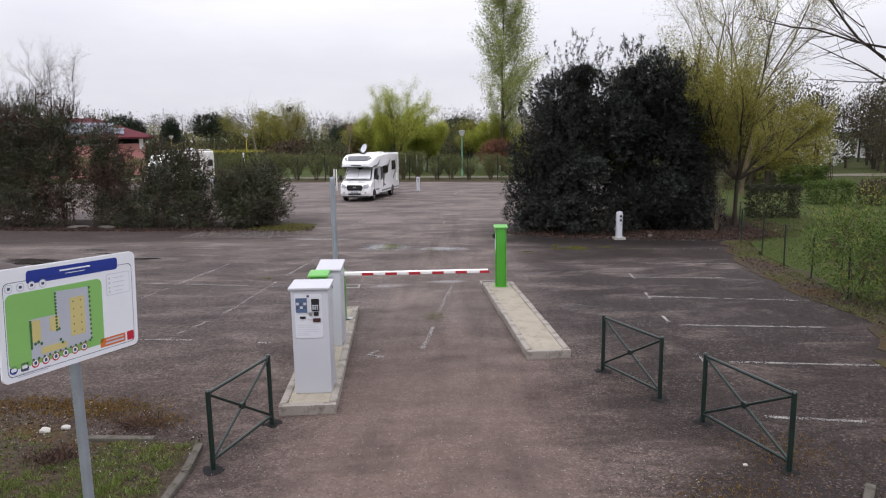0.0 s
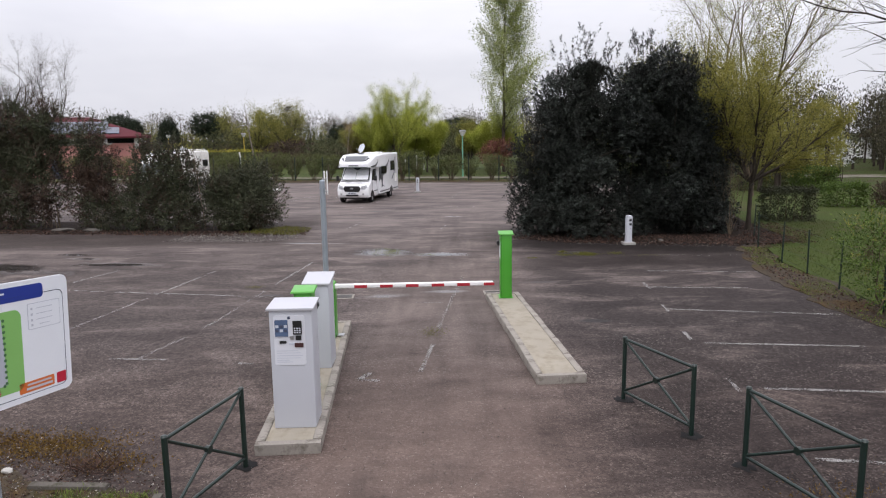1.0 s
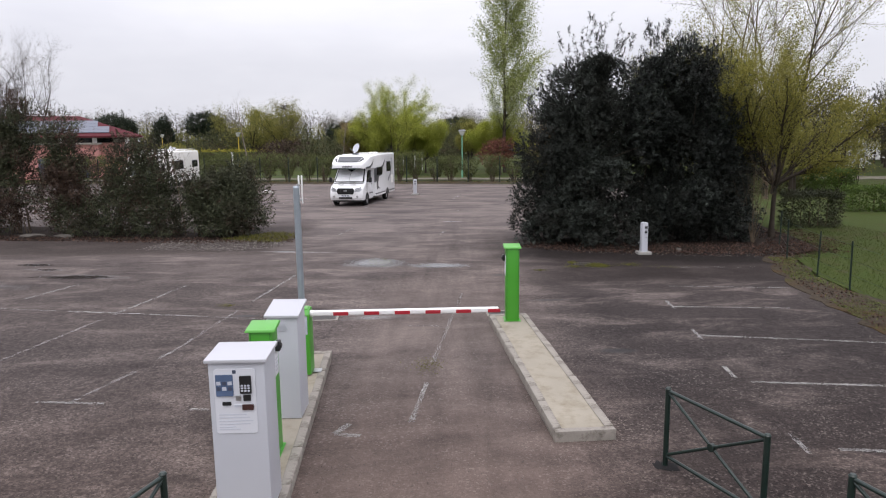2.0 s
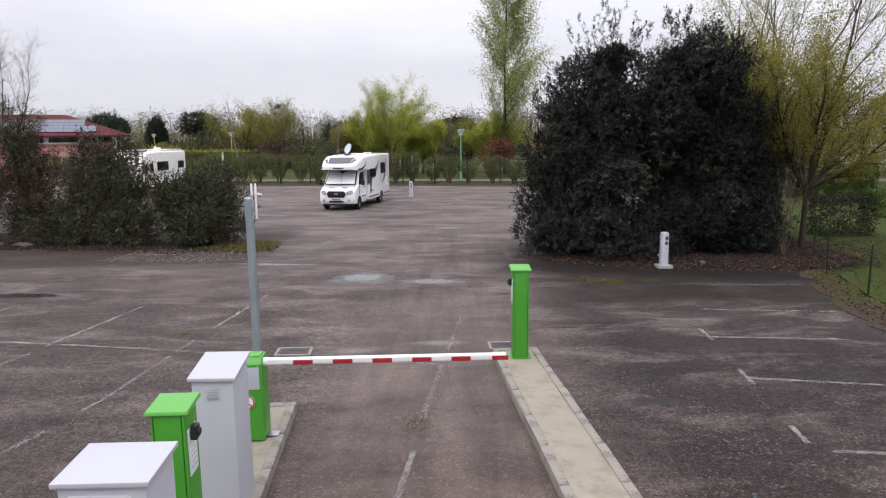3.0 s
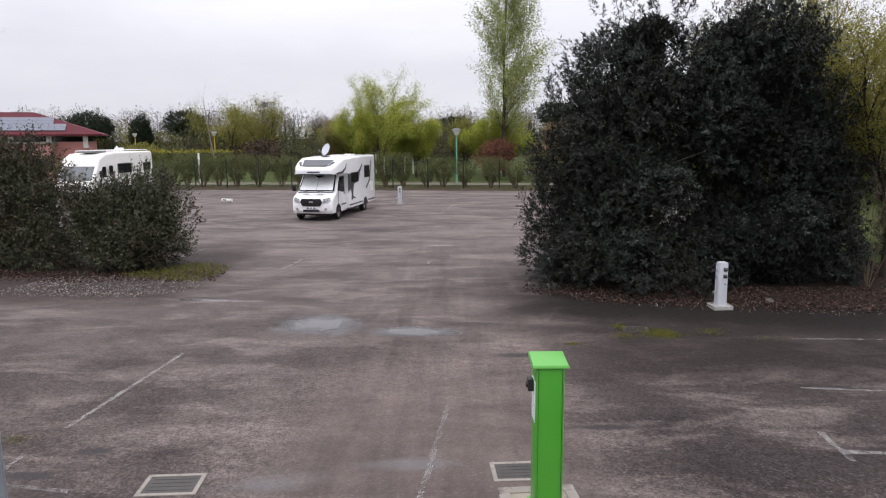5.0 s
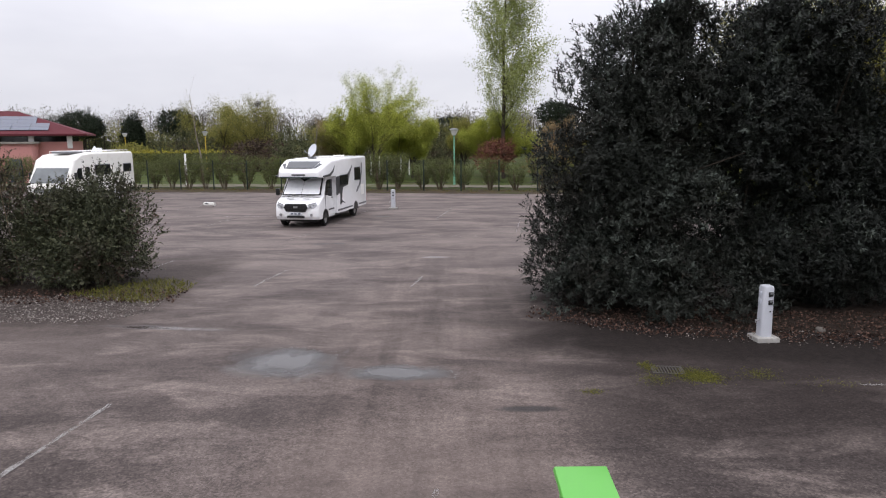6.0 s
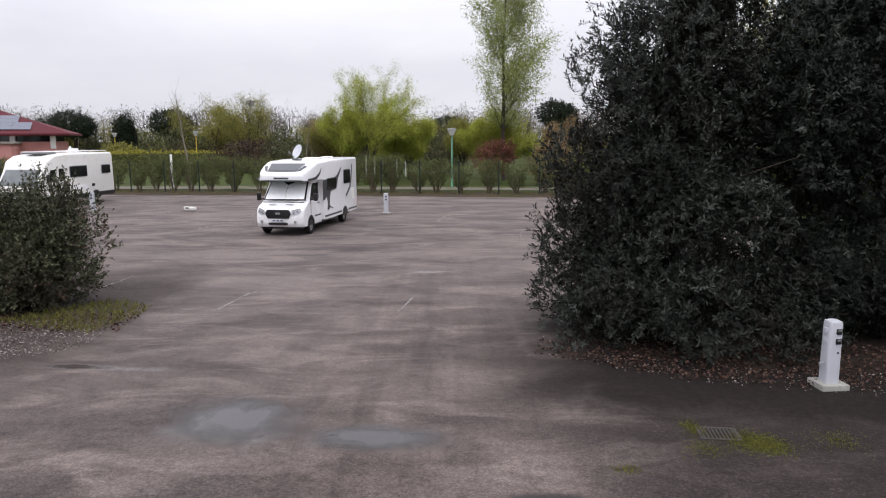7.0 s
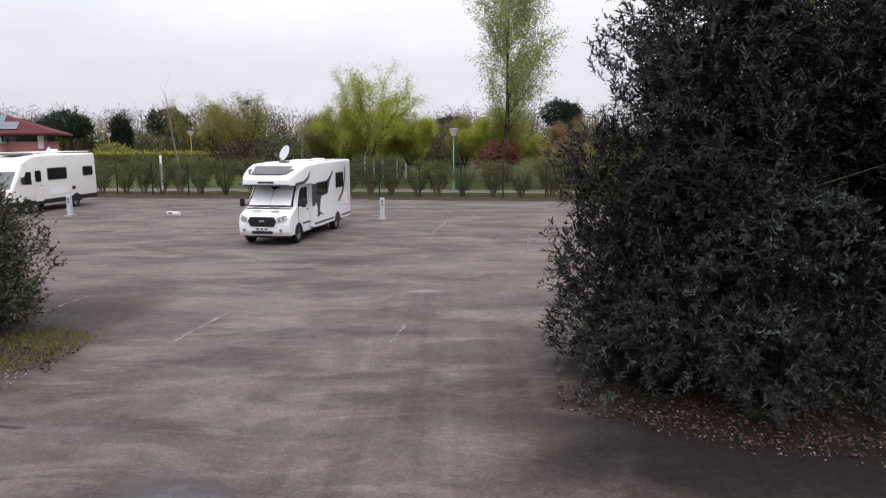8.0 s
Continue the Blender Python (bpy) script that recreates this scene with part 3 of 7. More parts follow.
def sprig_points(points, axes, count, length, rng, spread=0.9, first=0.1):
    """Leaf bases and directions along short shoots."""
    n = len(points)
    f = np.tile(np.linspace(first, 1.0, count), (n, 1)) + rng.uniform(-0.08, 0.08, (n, count))
    ln = length * rng.uniform(0.6, 1.3, (n, 1))
    base = points[:, None, :] + axes[:, None, :] * (f * ln)[:, :, None]
    way = unit(axes[:, None, :] * (0.35 + 0.7 * f[:, :, None]) + spread * unit(rng.normal(size=(n, count, 3))))
    return base.reshape(-1, 3), way.reshape(-1, 3)


def tube_mesh(name, segs, material, sides=5):
    s = np.array([(*p, *q, a, b) for p, q, a, b in segs], float)
    p, q, ra, rb = s[:, :3], s[:, 3:6], s[:, 6], s[:, 7]
    d = unit(q - p)
    ref = np.where(np.abs(d[:, 2:3]) > 0.9, [[1.0, 0, 0]], [[0, 0, 1.0]])
    u = unit(np.cross(d, ref))
    w = np.cross(d, u)
    ang = 2 * np.pi * np.arange(sides) / sides
    ringv = u[:, None, :] * np.cos(ang)[None, :, None] + w[:, None, :] * np.sin(ang)[None, :, None]
    v = np.concatenate([p[:, None, :] + ringv * ra[:, None, None], q[:, None, :] + ringv * rb[:, None, None]], 1).reshape(-1, 3)
    i = np.arange(sides)
    f = np.stack([i, (i + 1) % sides, sides + (i + 1) % sides, sides + i], 1)
    faces = (np.arange(len(s)) * 2 * sides)[:, None, None] + f[None]
    me = fast_mesh(name, v, faces.reshape(-1, 4), material)
    me.shade_smooth()
    return me


def grow(rng, p, d, length, r, level, cfg, segs, tips):
    """A limb of several bent pieces that throws side limbs; level 0 are the last twigs."""
    k = cfg["pieces"]
    step = length / k
    p, d = np.array(p, float), unit(np.array(d, float))
    for i in range(k):
        d = unit(d + rng.normal(size=3) * cfg["wander"] + np.array([0, 0, cfg["lift"]]))
        q = p + d * step
        r2 = r * (1 - 0.75 * (i + 1) / k) if level == 0 else r * (1 - cfg["taper"] * (i + 1) / k)
        r1 = r * (1 - 0.75 * i / k) if level == 0 else r * (1 - cfg["taper"] * i / k)
        segs.append((p, q, r1, r2))
        if level > 0 and (i + 1) / k > cfg["bare"][level]:
            for _ in range(cfg["fork"][level]):
                a = unit(np.cross(d, rng.normal(size=3)))
                t = cfg["angle"] * rng.uniform(0.6, 1.3)
                nd = unit(d * math.cos(t) + a * math.sin(t))
                grow(rng, q, nd, length * cfg["ratio"] * rng.uniform(0.7, 1.2) * (1 - cfg.get("cone", 0.0) * i / k if level == cfg["levels"] else 1), r2 * cfg["thin"], level - 1, cfg, segs, tips)
        if level == 0:
            tips.append((q, d))
        p = q


def tree(name, label, at, height, trunk_r, cfg, leaf, leaves_per_tip, leaf_len, leaf_w, bark, seed, sides=5, spread=1.1, category="tree", trunks=1, lean=0.0, group="", start=0.0):
    rng = np.random.default_rng(seed)
    t = thing(name, label, category, at, 0, group)
    segs, tips = [], []
    for k in range(trunks):
        a = 2 * math.pi * (k + rng.uniform(0, 0.6)) / trunks
        tilt = cfg.get("splay", 0.0) * (rng.uniform(0.35, 1.9) if cfg.get("fan") else 1.0) if trunks > 1 else lean
        o = np.array([math.cos(a), math.sin(a), 0]) * (trunk_r * 1.2 if trunks > 1 else 0)
        if start and k == 0:
            segs.append(((0, 0, -0.05), (0, 0, start * 0.35), trunk_r * 1.9, trunk_r * 1.25))
            segs.append(((0, 0, start * 0.35), (0.02, 0, start), trunk_r * 1.25, trunk_r * 1.15))
        d = (math.cos(a) * math.sin(tilt), math.sin(a) * math.sin(tilt), math.cos(tilt))
        grow(rng, o + np.array([0, 0, start - 0.03]), d, (height - start) * rng.uniform(0.85, 1.0) * (1 - 0.55 * tilt if cfg.get("fan") else 1), trunk_r, cfg["levels"], cfg, segs, tips)
    ob = new("trunk", tube_mesh("trunk", segs, bark, sides))
    ob.parent = t
    if leaf and leaves_per_tip:
        tp = np.array([a for a, _ in tips])
        td = np.array([b for _, b in tips])
        base = np.repeat(tp, leaves_per_tip, 0) + rng.normal(size=(len(tp) * leaves_per_tip, 3)) * leaf_len * spread
        way = unit(np.repeat(td, leaves_per_tip, 0) * 0.5 + rng.normal(size=base.shape))
        v, f = leaf_arrays(base, way, leaf_len, leaf_w, rng)
        cr = new("crown", fast_mesh("crown", v, f, leaf))
        cr.parent = t
    return t


def lobe_points(lobes, n, rng, inner=0.62, rough=0.30, freq=1.6, clump=0, deep=1.0):
    """Points in the outer shell of several ellipsoids with an uneven outline, and the way out from there."""
    lob = np.array(lobes, float)
    wgt = (lob[:, 3] * lob[:, 4] + lob[:, 4] * lob[:, 5] + lob[:, 3] * lob[:, 5]) ** 0.8
    idx = rng.choice(len(lob), n, p=wgt / wgt.sum())
    d = unit(rng.normal(size=(n, 3)))
    bumps = np.zeros(n)
    for k in range(7):
        kv = rng.normal(size=3) * freq * (1 + k * 0.6)
        bumps += np.sin(d @ kv * 2.2 + idx * 1.7 + rng.uniform(0, 6)) / (1 + 0.5 * k)
    r = (1 + rough * bumps / 2.2) * (inner + (1 - inner) * rng.uniform(0, 1, n) ** 0.6)
    p = lob[idx, :3] + d * lob[idx, 3:6] * r[:, None]
    out = unit(d / lob[idx, 3:6])
    if clump:
        # gather the shoots into boughs that stand proud of one another
        c = p[rng.choice(n, max(6, int(n / clump)), replace=False)]
        near = np.empty(n, int)
        for i in range(0, n, 2000):
            near[i:i + 2000] = ((p[i:i + 2000, None, :] - c[None]) ** 2).sum(2).argmin(1)
        v = p - c[near]
        dist = np.linalg.norm(v, axis=1)
        push = deep * (0.34 - 0.95 * dist + rng.uniform(-0.25, 0.30, len(c))[near])
        p = p - 0.22 * v + out * push[:, None]
        out = unit(out + 1.3 * v / (dist[:, None] + 0.12) * np.minimum(1, dist / 0.3)[:, None])
    keep = p[:, 2] > 0.04
    return p[keep], out[keep]


def shrub(name, label, at, lobes, shoots, per_shoot, shoot_len, leaf_len, leaf_w, leaf, seed, stems=6, stem_r=0.03, lift=0.35, second=None, second_part=0.2, bark=None, category="shrub", group="", inner=0.55, spikes=0, clump=0, spread=0.9, first=0.1, flat=0.9, deep=1.0):
    rng = np.random.default_rng(seed)
    t = thing(name, label, category, at, 0, group)
    pts, out = lobe_points(lobes, shoots, rng, inner, clump=clump, deep=deep)
    if spikes:
        pts2, out2 = lobe_points(lobes, spikes, rng, 0.93)
        up = out2[:, 2] > 0.25
        pts2, out2 = pts2[up], out2[up]
        long_a = unit(out2 * 0.35 + np.array([0, 0, 1.0]) + 0.2 * rng.normal(size=out2.shape))
        k = 4
        pts2 = (pts2[:, None, :] + long_a[:, None, :] * (np.arange(k) * shoot_len * 0.5)[None, :, None]).reshape(-1, 3)
        pts = np.concatenate([pts, pts2])
        out = np.concatenate([out, np.repeat(long_a, k, 0)])
    ax = unit(out + np.array([0, 0, lift]) + 0.45 * rng.normal(size=out.shape))
    base, way = sprig_points(pts, ax, per_shoot, shoot_len, rng, spread, first)
    patch = 1 + np.sin(pts @ np.array([1.7, 1.1, 0.6]) + seed) * np.sin(pts @ np.array([0.4, 0.9, 1.9]) + 2 * seed)
    pick = np.repeat(rng.uniform(size=len(pts)) < (second_part * patch ** 2 if second else 0), per_shoot)
    face = np.repeat(unit(out + np.array([0, 0, flat])), per_shoot, 0)
    for nm, sel, mt in (("foliage", ~pick, leaf), ("young_foliage", pick, second)):
        if sel.any():
            v, f = leaf_arrays(base[sel], way[sel], leaf_len, leaf_w, rng, 0.25, face[sel])
            o = new(nm, fast_mesh(nm, v, f, mt))
            o.parent = t
    segs = []
    lob = np.array(lobes, float)
    for k in range(stems):
        g = lob[k % len(lob)]
        tip = (g[:3] + rng.normal(size=3) * g[3:6] * 0.35) * np.array([0.6, 0.4, 1.0])
        root = np.array([g[0] * 0.6 + rng.normal() * 0.15, g[1] * 0.4 + rng.normal() * 0.15, -0.03])
        a, prev = stem_r * rng.uniform(0.7, 1.3), root
        for i in range(1, 5):
            q = root + (tip - root) * (i / 4) + rng.normal(size=3) * 0.05
            segs.append((prev, q, a * (1 - 0.2 * (i - 1)), a * (1 - 0.2 * i)))
            prev = q
    for q in pts[rng.choice(len(pts), min(len(pts), stems * 12), replace=False)]:
        g = lob[np.argmin(((lob[:, :3] - q) ** 2).sum(1))]
        c = g[:3] + (q - g[:3]) * 0.15
        segs.append((c, q, stem_r * 0.35, stem_r * 0.12))
    o = tagged(new("stem", tube_mesh("stem", segs, bark or BARK_TWIG, 4)), kind="stuff")
    o.parent = t
    return t


def sheet(name, outline, z, material, label, kind="structure", ragged=0.0, seed=1, step=0.35, category=""):
    """Ground sheet from an outline of corners, with an uneven edge."""
    rng = random.Random(seed)
    pts = []
    for a, b in zip(outline, outline[1:] + outline[:1]):
        a, b = Vector(a), Vector(b)
        k = max(1, min(60, int((b - a).length / step)))
        nrm = Vector((a.y - b.y, b.x - a.x)).normalized()
        for i in range(k):
            p = a + (b - a) * (i / k)
            w = noise.noise((p.x * 0.9, p.y * 0.9, seed)) + 0.6 * noise.noise((p.x * 2.7, p.y * 2.7, seed)) + 0.35 * rng.uniform(-1, 1)
            pts.append(p + nrm * w * ragged)
    bm = B()
    top = [bm.verts.new((p.x, p.y, z)) for p in pts]
    rim = [bm.verts.new((p.x, p.y, z - 0.02)) for p in pts]
    k = len(pts)
    for i in range(k):
        bm.faces.new((rim[i], rim[(i + 1) % k], top[(i + 1) % k], top[i]))
    for tri in geometry.tessellate_polygon([[Vector((p.x, p.y, 0)) for p in pts]]):
        bm.faces.new([top[i] for i in tri])
    return solo(name, bm, material, label, category, kind, smooth=False)


def blades(name, pts, height, width, material, label, seed, lean=0.5):
    rng = np.random.default_rng(seed)
    way = unit(np.c_[rng.normal(size=(len(pts), 2)) * lean, np.ones(len(pts))])
    v, f = leaf_arrays(pts, way, height, width, rng, 0.1)
    return tagged(new(name, fast_mesh(name, v, f, material)), label, "", "", "stuff")


def scatter(poly, n, rng):
    """Random points inside an outline."""
    pl = np.array(poly, float)
    lo, hi = pl.min(0), pl.max(0)
    out = []
    got = 0
    while got < n:
        q = rng.uniform(lo, hi, (n * 2, 2))
        ins = np.zeros(len(q), bool)
        j = len(pl) - 1
        for i in range(len(pl)):
            c = ((pl[i, 1] > q[:, 1]) != (pl[j, 1] > q[:, 1])) & (q[:, 0] < (pl[j, 0] - pl[i, 0]) * (q[:, 1] - pl[i, 1]) / (pl[j, 1] - pl[i, 1] + 1e-12) + pl[i, 0])
            ins ^= c
            j = i
        out.append(q[ins])
        got += ins.sum()
    return np.concatenate(out)[:n]


def text_bar(bm, x, z, w, h, y):
    box(bm, (x, y, z), (w, 0.002, h))

# ---- ground, lot and markings ----
bm = B()
bmesh.ops.create_circle(bm, cap_ends=True, segments=96, radius=1400, matrix=Matrix.Translation((0, 40, -0.06)))
solo("ground", bm, GROUND, "green and brown turf with bare patches", "ground", "structure", smooth=False)

LOT = [(-2.45, -14), (-2.45, 6.2), (-2.75, 7.2), (-4.2, 7.5), (-6.6, 8.3), (-16, 9.3), (-40, 13), (-46, 40), (-36, 65.3), (-23.0, 63.4), (-8, 61.2),
       (6.3, 58.9), (17, 57.2), (15.5, 40), (14.0, 33), (12.0, 26.0), (10.5, 23.8), (9.85, 21.3), (9.2, 16.3), (9.4, 12.9), (7.4, 9.0), (5.4, 6.2), (5.2, -14)]
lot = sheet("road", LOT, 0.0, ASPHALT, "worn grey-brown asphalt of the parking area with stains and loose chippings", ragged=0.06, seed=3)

sheet("bed_left", [(-7.9, 28.9), (-7.5, 29.6), (-7.8, 31.0), (-12, 32.6), (-24, 34.6), (-42, 37), (-42, 33), (-24, 30.6), (-16, 29.3), (-9, 28.6)], 0.012, BED_SOIL,
      "planting bed of dark soil and leaf litter under the shrubs", ragged=0.16, seed=5)
sheet("bed_right", [(3.7, 27.3), (4.0, 26.5), (5.2, 25.8), (8.6, 25.1), (11.6, 24.6), (13.0, 25.3), (13.6, 30), (14, 35), (9, 35.0), (4.8, 33.0), (3.8, 30.0)], 0.012, BED_SOIL,
      "planting bed of dark soil and dead leaves under evergreens", ragged=0.16, seed=6)
sheet("verge_right", [(11.4, 24.4), (10.4, 23.9), (9.6, 21.3), (8.95, 16.3), (9.15, 12.9), (7.2, 9.0), (5.2, 6.1), (5.15, 3.0), (5.2, -2.0), (6.2, -2.0), (6.6, 4.0), (8.6, 8.0), (10.4, 12.6), (10.2, 16.3), (10.5, 21.0), (11.2, 23.4)], 0.014, VERGE,
      "dry verge of leaf litter, moss and soil beside the asphalt", ragged=0.34, seed=8)
sheet("lawn", [(10.6, 2), (10.5, 12.6), (10.3, 16.3), (10.6, 21.0), (11.3, 23.6), (13.2, 25.0), (13.6, 31), (15.8, 48), (70, 48), (70, 2)], -0.005, LAWN,
      "mown green garden lawn behind the wire fence", seed=9)
sheet("verge_front_left", [(-2.6, -3), (-2.58, 6.4), (-2.7, 7.6), (-3.4, 7.95), (-4.3, 8.1), (-6.2, 9.0), (-9, 9.6), (-12, 10.0), (-13, 9.2), (-9.5, 8.2), (-7.0, 6.4), (-5.2, 5.0), (-4.4, 2.0), (-3.6, -3)], 0.012, VERGE,
      "rough verge of grass, moss and gravel beside the drive", ragged=0.16, seed=10)
sheet("verge_far", [(-40, 64.8), (-23.0, 62.3), (-8, 60.3), (6.3, 58.0), (17, 56.3), (17, 60.6), (6.3, 61.8), (-8, 64.0), (-23, 66.2), (-40, 68)], 0.014, VERGE,
      "dry grassy verge at the foot of the hedge", ragged=0.2, seed=11)
sheet("park_lawn", [(-44, 70.5), (-8, 67.0), (6.3, 64.6), (30, 61.0), (34, 92), (6, 104), (-44, 108)], -0.03, LAWN, "mown park lawn behind the boundary hedge", ragged=0.2, seed=14)
sheet("path_far", [(-40, 69.5), (-8, 66.6), (6.3, 64.2), (30, 60.0), (30, 62.5), (6.3, 66.8), (-8, 69.4), (-40, 72.5)], -0.02, PATH_PALE,
      "pale gravel path behind the hedge", ragged=0.45, seed=12)
sheet("lane_garden", [(24, 60), (24, 63.5), (95, 58), (95, 54)], -0.02, PATH_PALE, "pale road beyond the garden", seed=13)


def stripe(a, b, width=0.10, faint=False, lift=0.004):
    """One painted line on the asphalt."""
    a, b = Vector((*a, 0)), Vector((*b, 0))
    d = (b - a).normalized()
    s = Vector((-d.y, d.x, 0)) * width / 2
    rng = random.Random(int(a.x * 971 + a.y * 313))
    bm = B()
    k = max(2, int((b - a).length / 0.35))
    left, right = [], []
    for i in range(k + 1):
        c = a + (b - a) * (i / k)
        left.append(bm.verts.new(c + s * rng.uniform(0.7, 1.15) + Vector((0, 0, lift))))
        right.append(bm.verts.new(c - s * rng.uniform(0.7, 1.15) + Vector((0, 0, lift))))
    for i in range(k):
        bm.faces.new((left[i], left[i + 1], right[i + 1], right[i]))
    return solo("bay_line", bm, FAINT_LINE if faint else WHITE_LINE, "faded and flaking white bay line" if faint else "worn white painted bay line", "road marking", "structure", smooth=False)


for lay, (a, b, faint) in enumerate([
    ((6.2, 19.95), (9.2, 19.6), False), ((5.6, 17.85), (8.15, 17.6), False), ((5.42, 15.6), (8.9, 14.95), False), ((5.3, 13.05), (8.1, 12.75), False),
    ((5.36, 10.72), (8.6, 10.35), False), ((4.92, 8.4), (6.2, 8.2), False), ((7.3, 22.44), (9.75, 22.3), True),
    ((5.66, 18.4), (5.6, 17.6), False), ((5.42, 16.0), (5.36, 15.3), False), ((5.17, 13.8), (5.13, 13.25), False), ((4.98, 11.2), (4.94, 10.6), True),
    ((0.93, 19.42), (0.56, 16.4), True), ((0.56, 16.4), (0.31, 14.12), True), ((0.23, 13.14), (0.06, 11.63), False),
    ((-3.75, 21.87), (-4.12, 18.68), False), ((-4.2, 17.9), (-4.48, 14.96), True), ((-4.46, 14.97), (-4.6, 14.4), False), ((-4.7, 13.8), (-5.05, 12.45), True),
    ((-6.41, 20.59), (-6.89, 17.59), False), ((-6.95, 17.2), (-7.5, 13.8), True), ((-3.18, 17.02), (-4.85, 17.35), True), ((-4.85, 17.38), (-8.1, 17.94), False), ((-8.4, 18.0), (-13.5, 18.9), True),
    ((-5.59, 12.47), (-4.52, 12.39), False), ((-3.15, 12.15), (-2.85, 12.12), False), ((-9.4, 20.9), (-9.9, 19.2), False),
    ((-3.46, 31.91), (-3.85, 29.69), False), ((0.44, 30.75), (0.2, 29.49), False), ((1.52, 49.07), (0.71, 43.98), False), ((-3.96, 40.62), (-4.8, 37.47), True),
    ((-2.67, 49.46), (-3.96, 40.9), True), ((-7.38, 33.57), (-7.6, 31.84), False), ((-8.0, 49.8), (-9.3, 42.2), True), ((-13.0, 50.8), (-14.2, 43.5), True),
    ((0.2, 38.6), (2.3, 38.35), True), ((-6.5, 45.3), (-12.5, 46.2), True), ((4.6, 44.0), (3.9, 39.5), True), ((-8.5, 54.6), (-7.2, 54.4), True), ((-0.25, 16.45), (0.45, 16.38), True),
]):
    stripe(a, b, 0.085 if not faint else 0.08, faint, 0.004 + 0.0003 * lay)

bm = B()
for m4 in (pose(-0.85, 11.45, 0.004, 0, 0, 65), pose(-0.75, 11.25, 0.004, 0, 0, -10)):
    vs = bmesh.ops.create_grid(bm, x_segments=3, y_segments=1, size=0.5, matrix=m4 @ Matrix.Diagonal((0.34, 0.10, 1, 1)))
solo("arrow_remnant", bm, WHITE_LINE, "worn remnant of a white painted arrow", "road marking", "structure", smooth=False)


def blot(name, at, rx, ry, material, label, seed, turn=0.0, z=0.004, category="puddle", n=44, kind=""):
    """A flat irregular patch lying on the ground."""
    rng = np.random.default_rng(seed)
    ph = rng.uniform(0, 6.3, 6)
    bm = B()
    vs = []
    for i in range(n):
        a = 2 * math.pi * i / n
        r = 1 + sum(0.30 / (k + 1) * math.sin((k + 2) * a + ph[k]) for k in range(6)) * 0.8
        p = Vector((rx * r * math.cos(a), ry * r * math.sin(a), 0))
        vs.append(bm.verts.new(pose(at[0], at[1], z, 0, 0, turn) @ p))
    bm.faces.new(vs)
    return solo(name, bm, material, label, category, kind, smooth=False)


blot("puddle", (-1.65, 23.72), 1.35, 1.15, WATER, "shallow puddle on the asphalt mirroring the pale sky", 4, -8)
blot("puddle", (0.28, 23.12), 1.5, 0.62, WATER, "long thin puddle mirroring the pale sky", 9, -2)
blot("puddle", (-13.2, 21.7), 2.2, 0.9, WATER, "dark puddle of standing water by the bays", 17, -20)
blot("puddle", (-10.2, 21.9), 1.8, 0.42, WATER, "long dark puddle by the bays", 18, -4)
blot("puddle", (-12.4, 23.9), 1.1, 0.34, WATER, "small puddle by the bays", 19, -8)


def manhole(at, w, d, turn, label):
    t = thing("manhole_cover", label, "manhole cover", (*at, 0), turn)
    bm = B()
    for sx, sy, ww, dd in ((0, d / 2, w + 0.09, 0.05), (0, -d / 2, w + 0.09, 0.05), (w / 2 + 0.02, 0, 0.05, d - 0.05), (-w / 2 - 0.02, 0, 0.05, d - 0.05)):
        box(bm, (sx, sy, 0.003), (ww, dd, 0.016), 0.003)
    part("frame", bm, KERB, t, "pale concrete frame")
    bm = B()
    box(bm, (0, 0, 0.001), (w - 0.01, d - 0.055, 0.010), 0.002)
    for i in range(4):
        box(bm, (0, -d / 2 + 0.09 + i * (d - 0.18) / 3, 0.0075), (w - 0.1, 0.012, 0.004))
    part("plate", bm, IRON, t, "worn cast-iron plate")
    return t


manhole((-2.13, 17.17), 0.56, 0.42, 3, "rectangular iron manhole cover in a pale frame")
manhole((1.68, 17.42), 0.46, 0.40, 3, "rectangular iron manhole cover behind the kerbed island")

grate = thing("drain_grate", "rusty drain grating half grown over with moss", "drain grate", (4.62, 23.15, 0), -8)
bm = B()
for sx, sy, ww, dd in ((0, 0.17, 0.5, 0.04), (0, -0.17, 0.5, 0.04), (0.23, 0, 0.04, 0.30), (-0.23, 0, 0.04, 0.30)):
    box(bm, (sx, sy, 0.004), (ww, dd, 0.014), 0.003)
part("frame", bm, IRON, grate)
bm = B()
box(bm, (-0.19, 0, 0.002), (0.016, 0.29, 0.012))
slat = mesh_from("slat", bm, IRON)
for i in range(9):
    o = new("slat", slat)
    o.parent = grate
    o.location = (i * 0.0475, 0, 0.002)

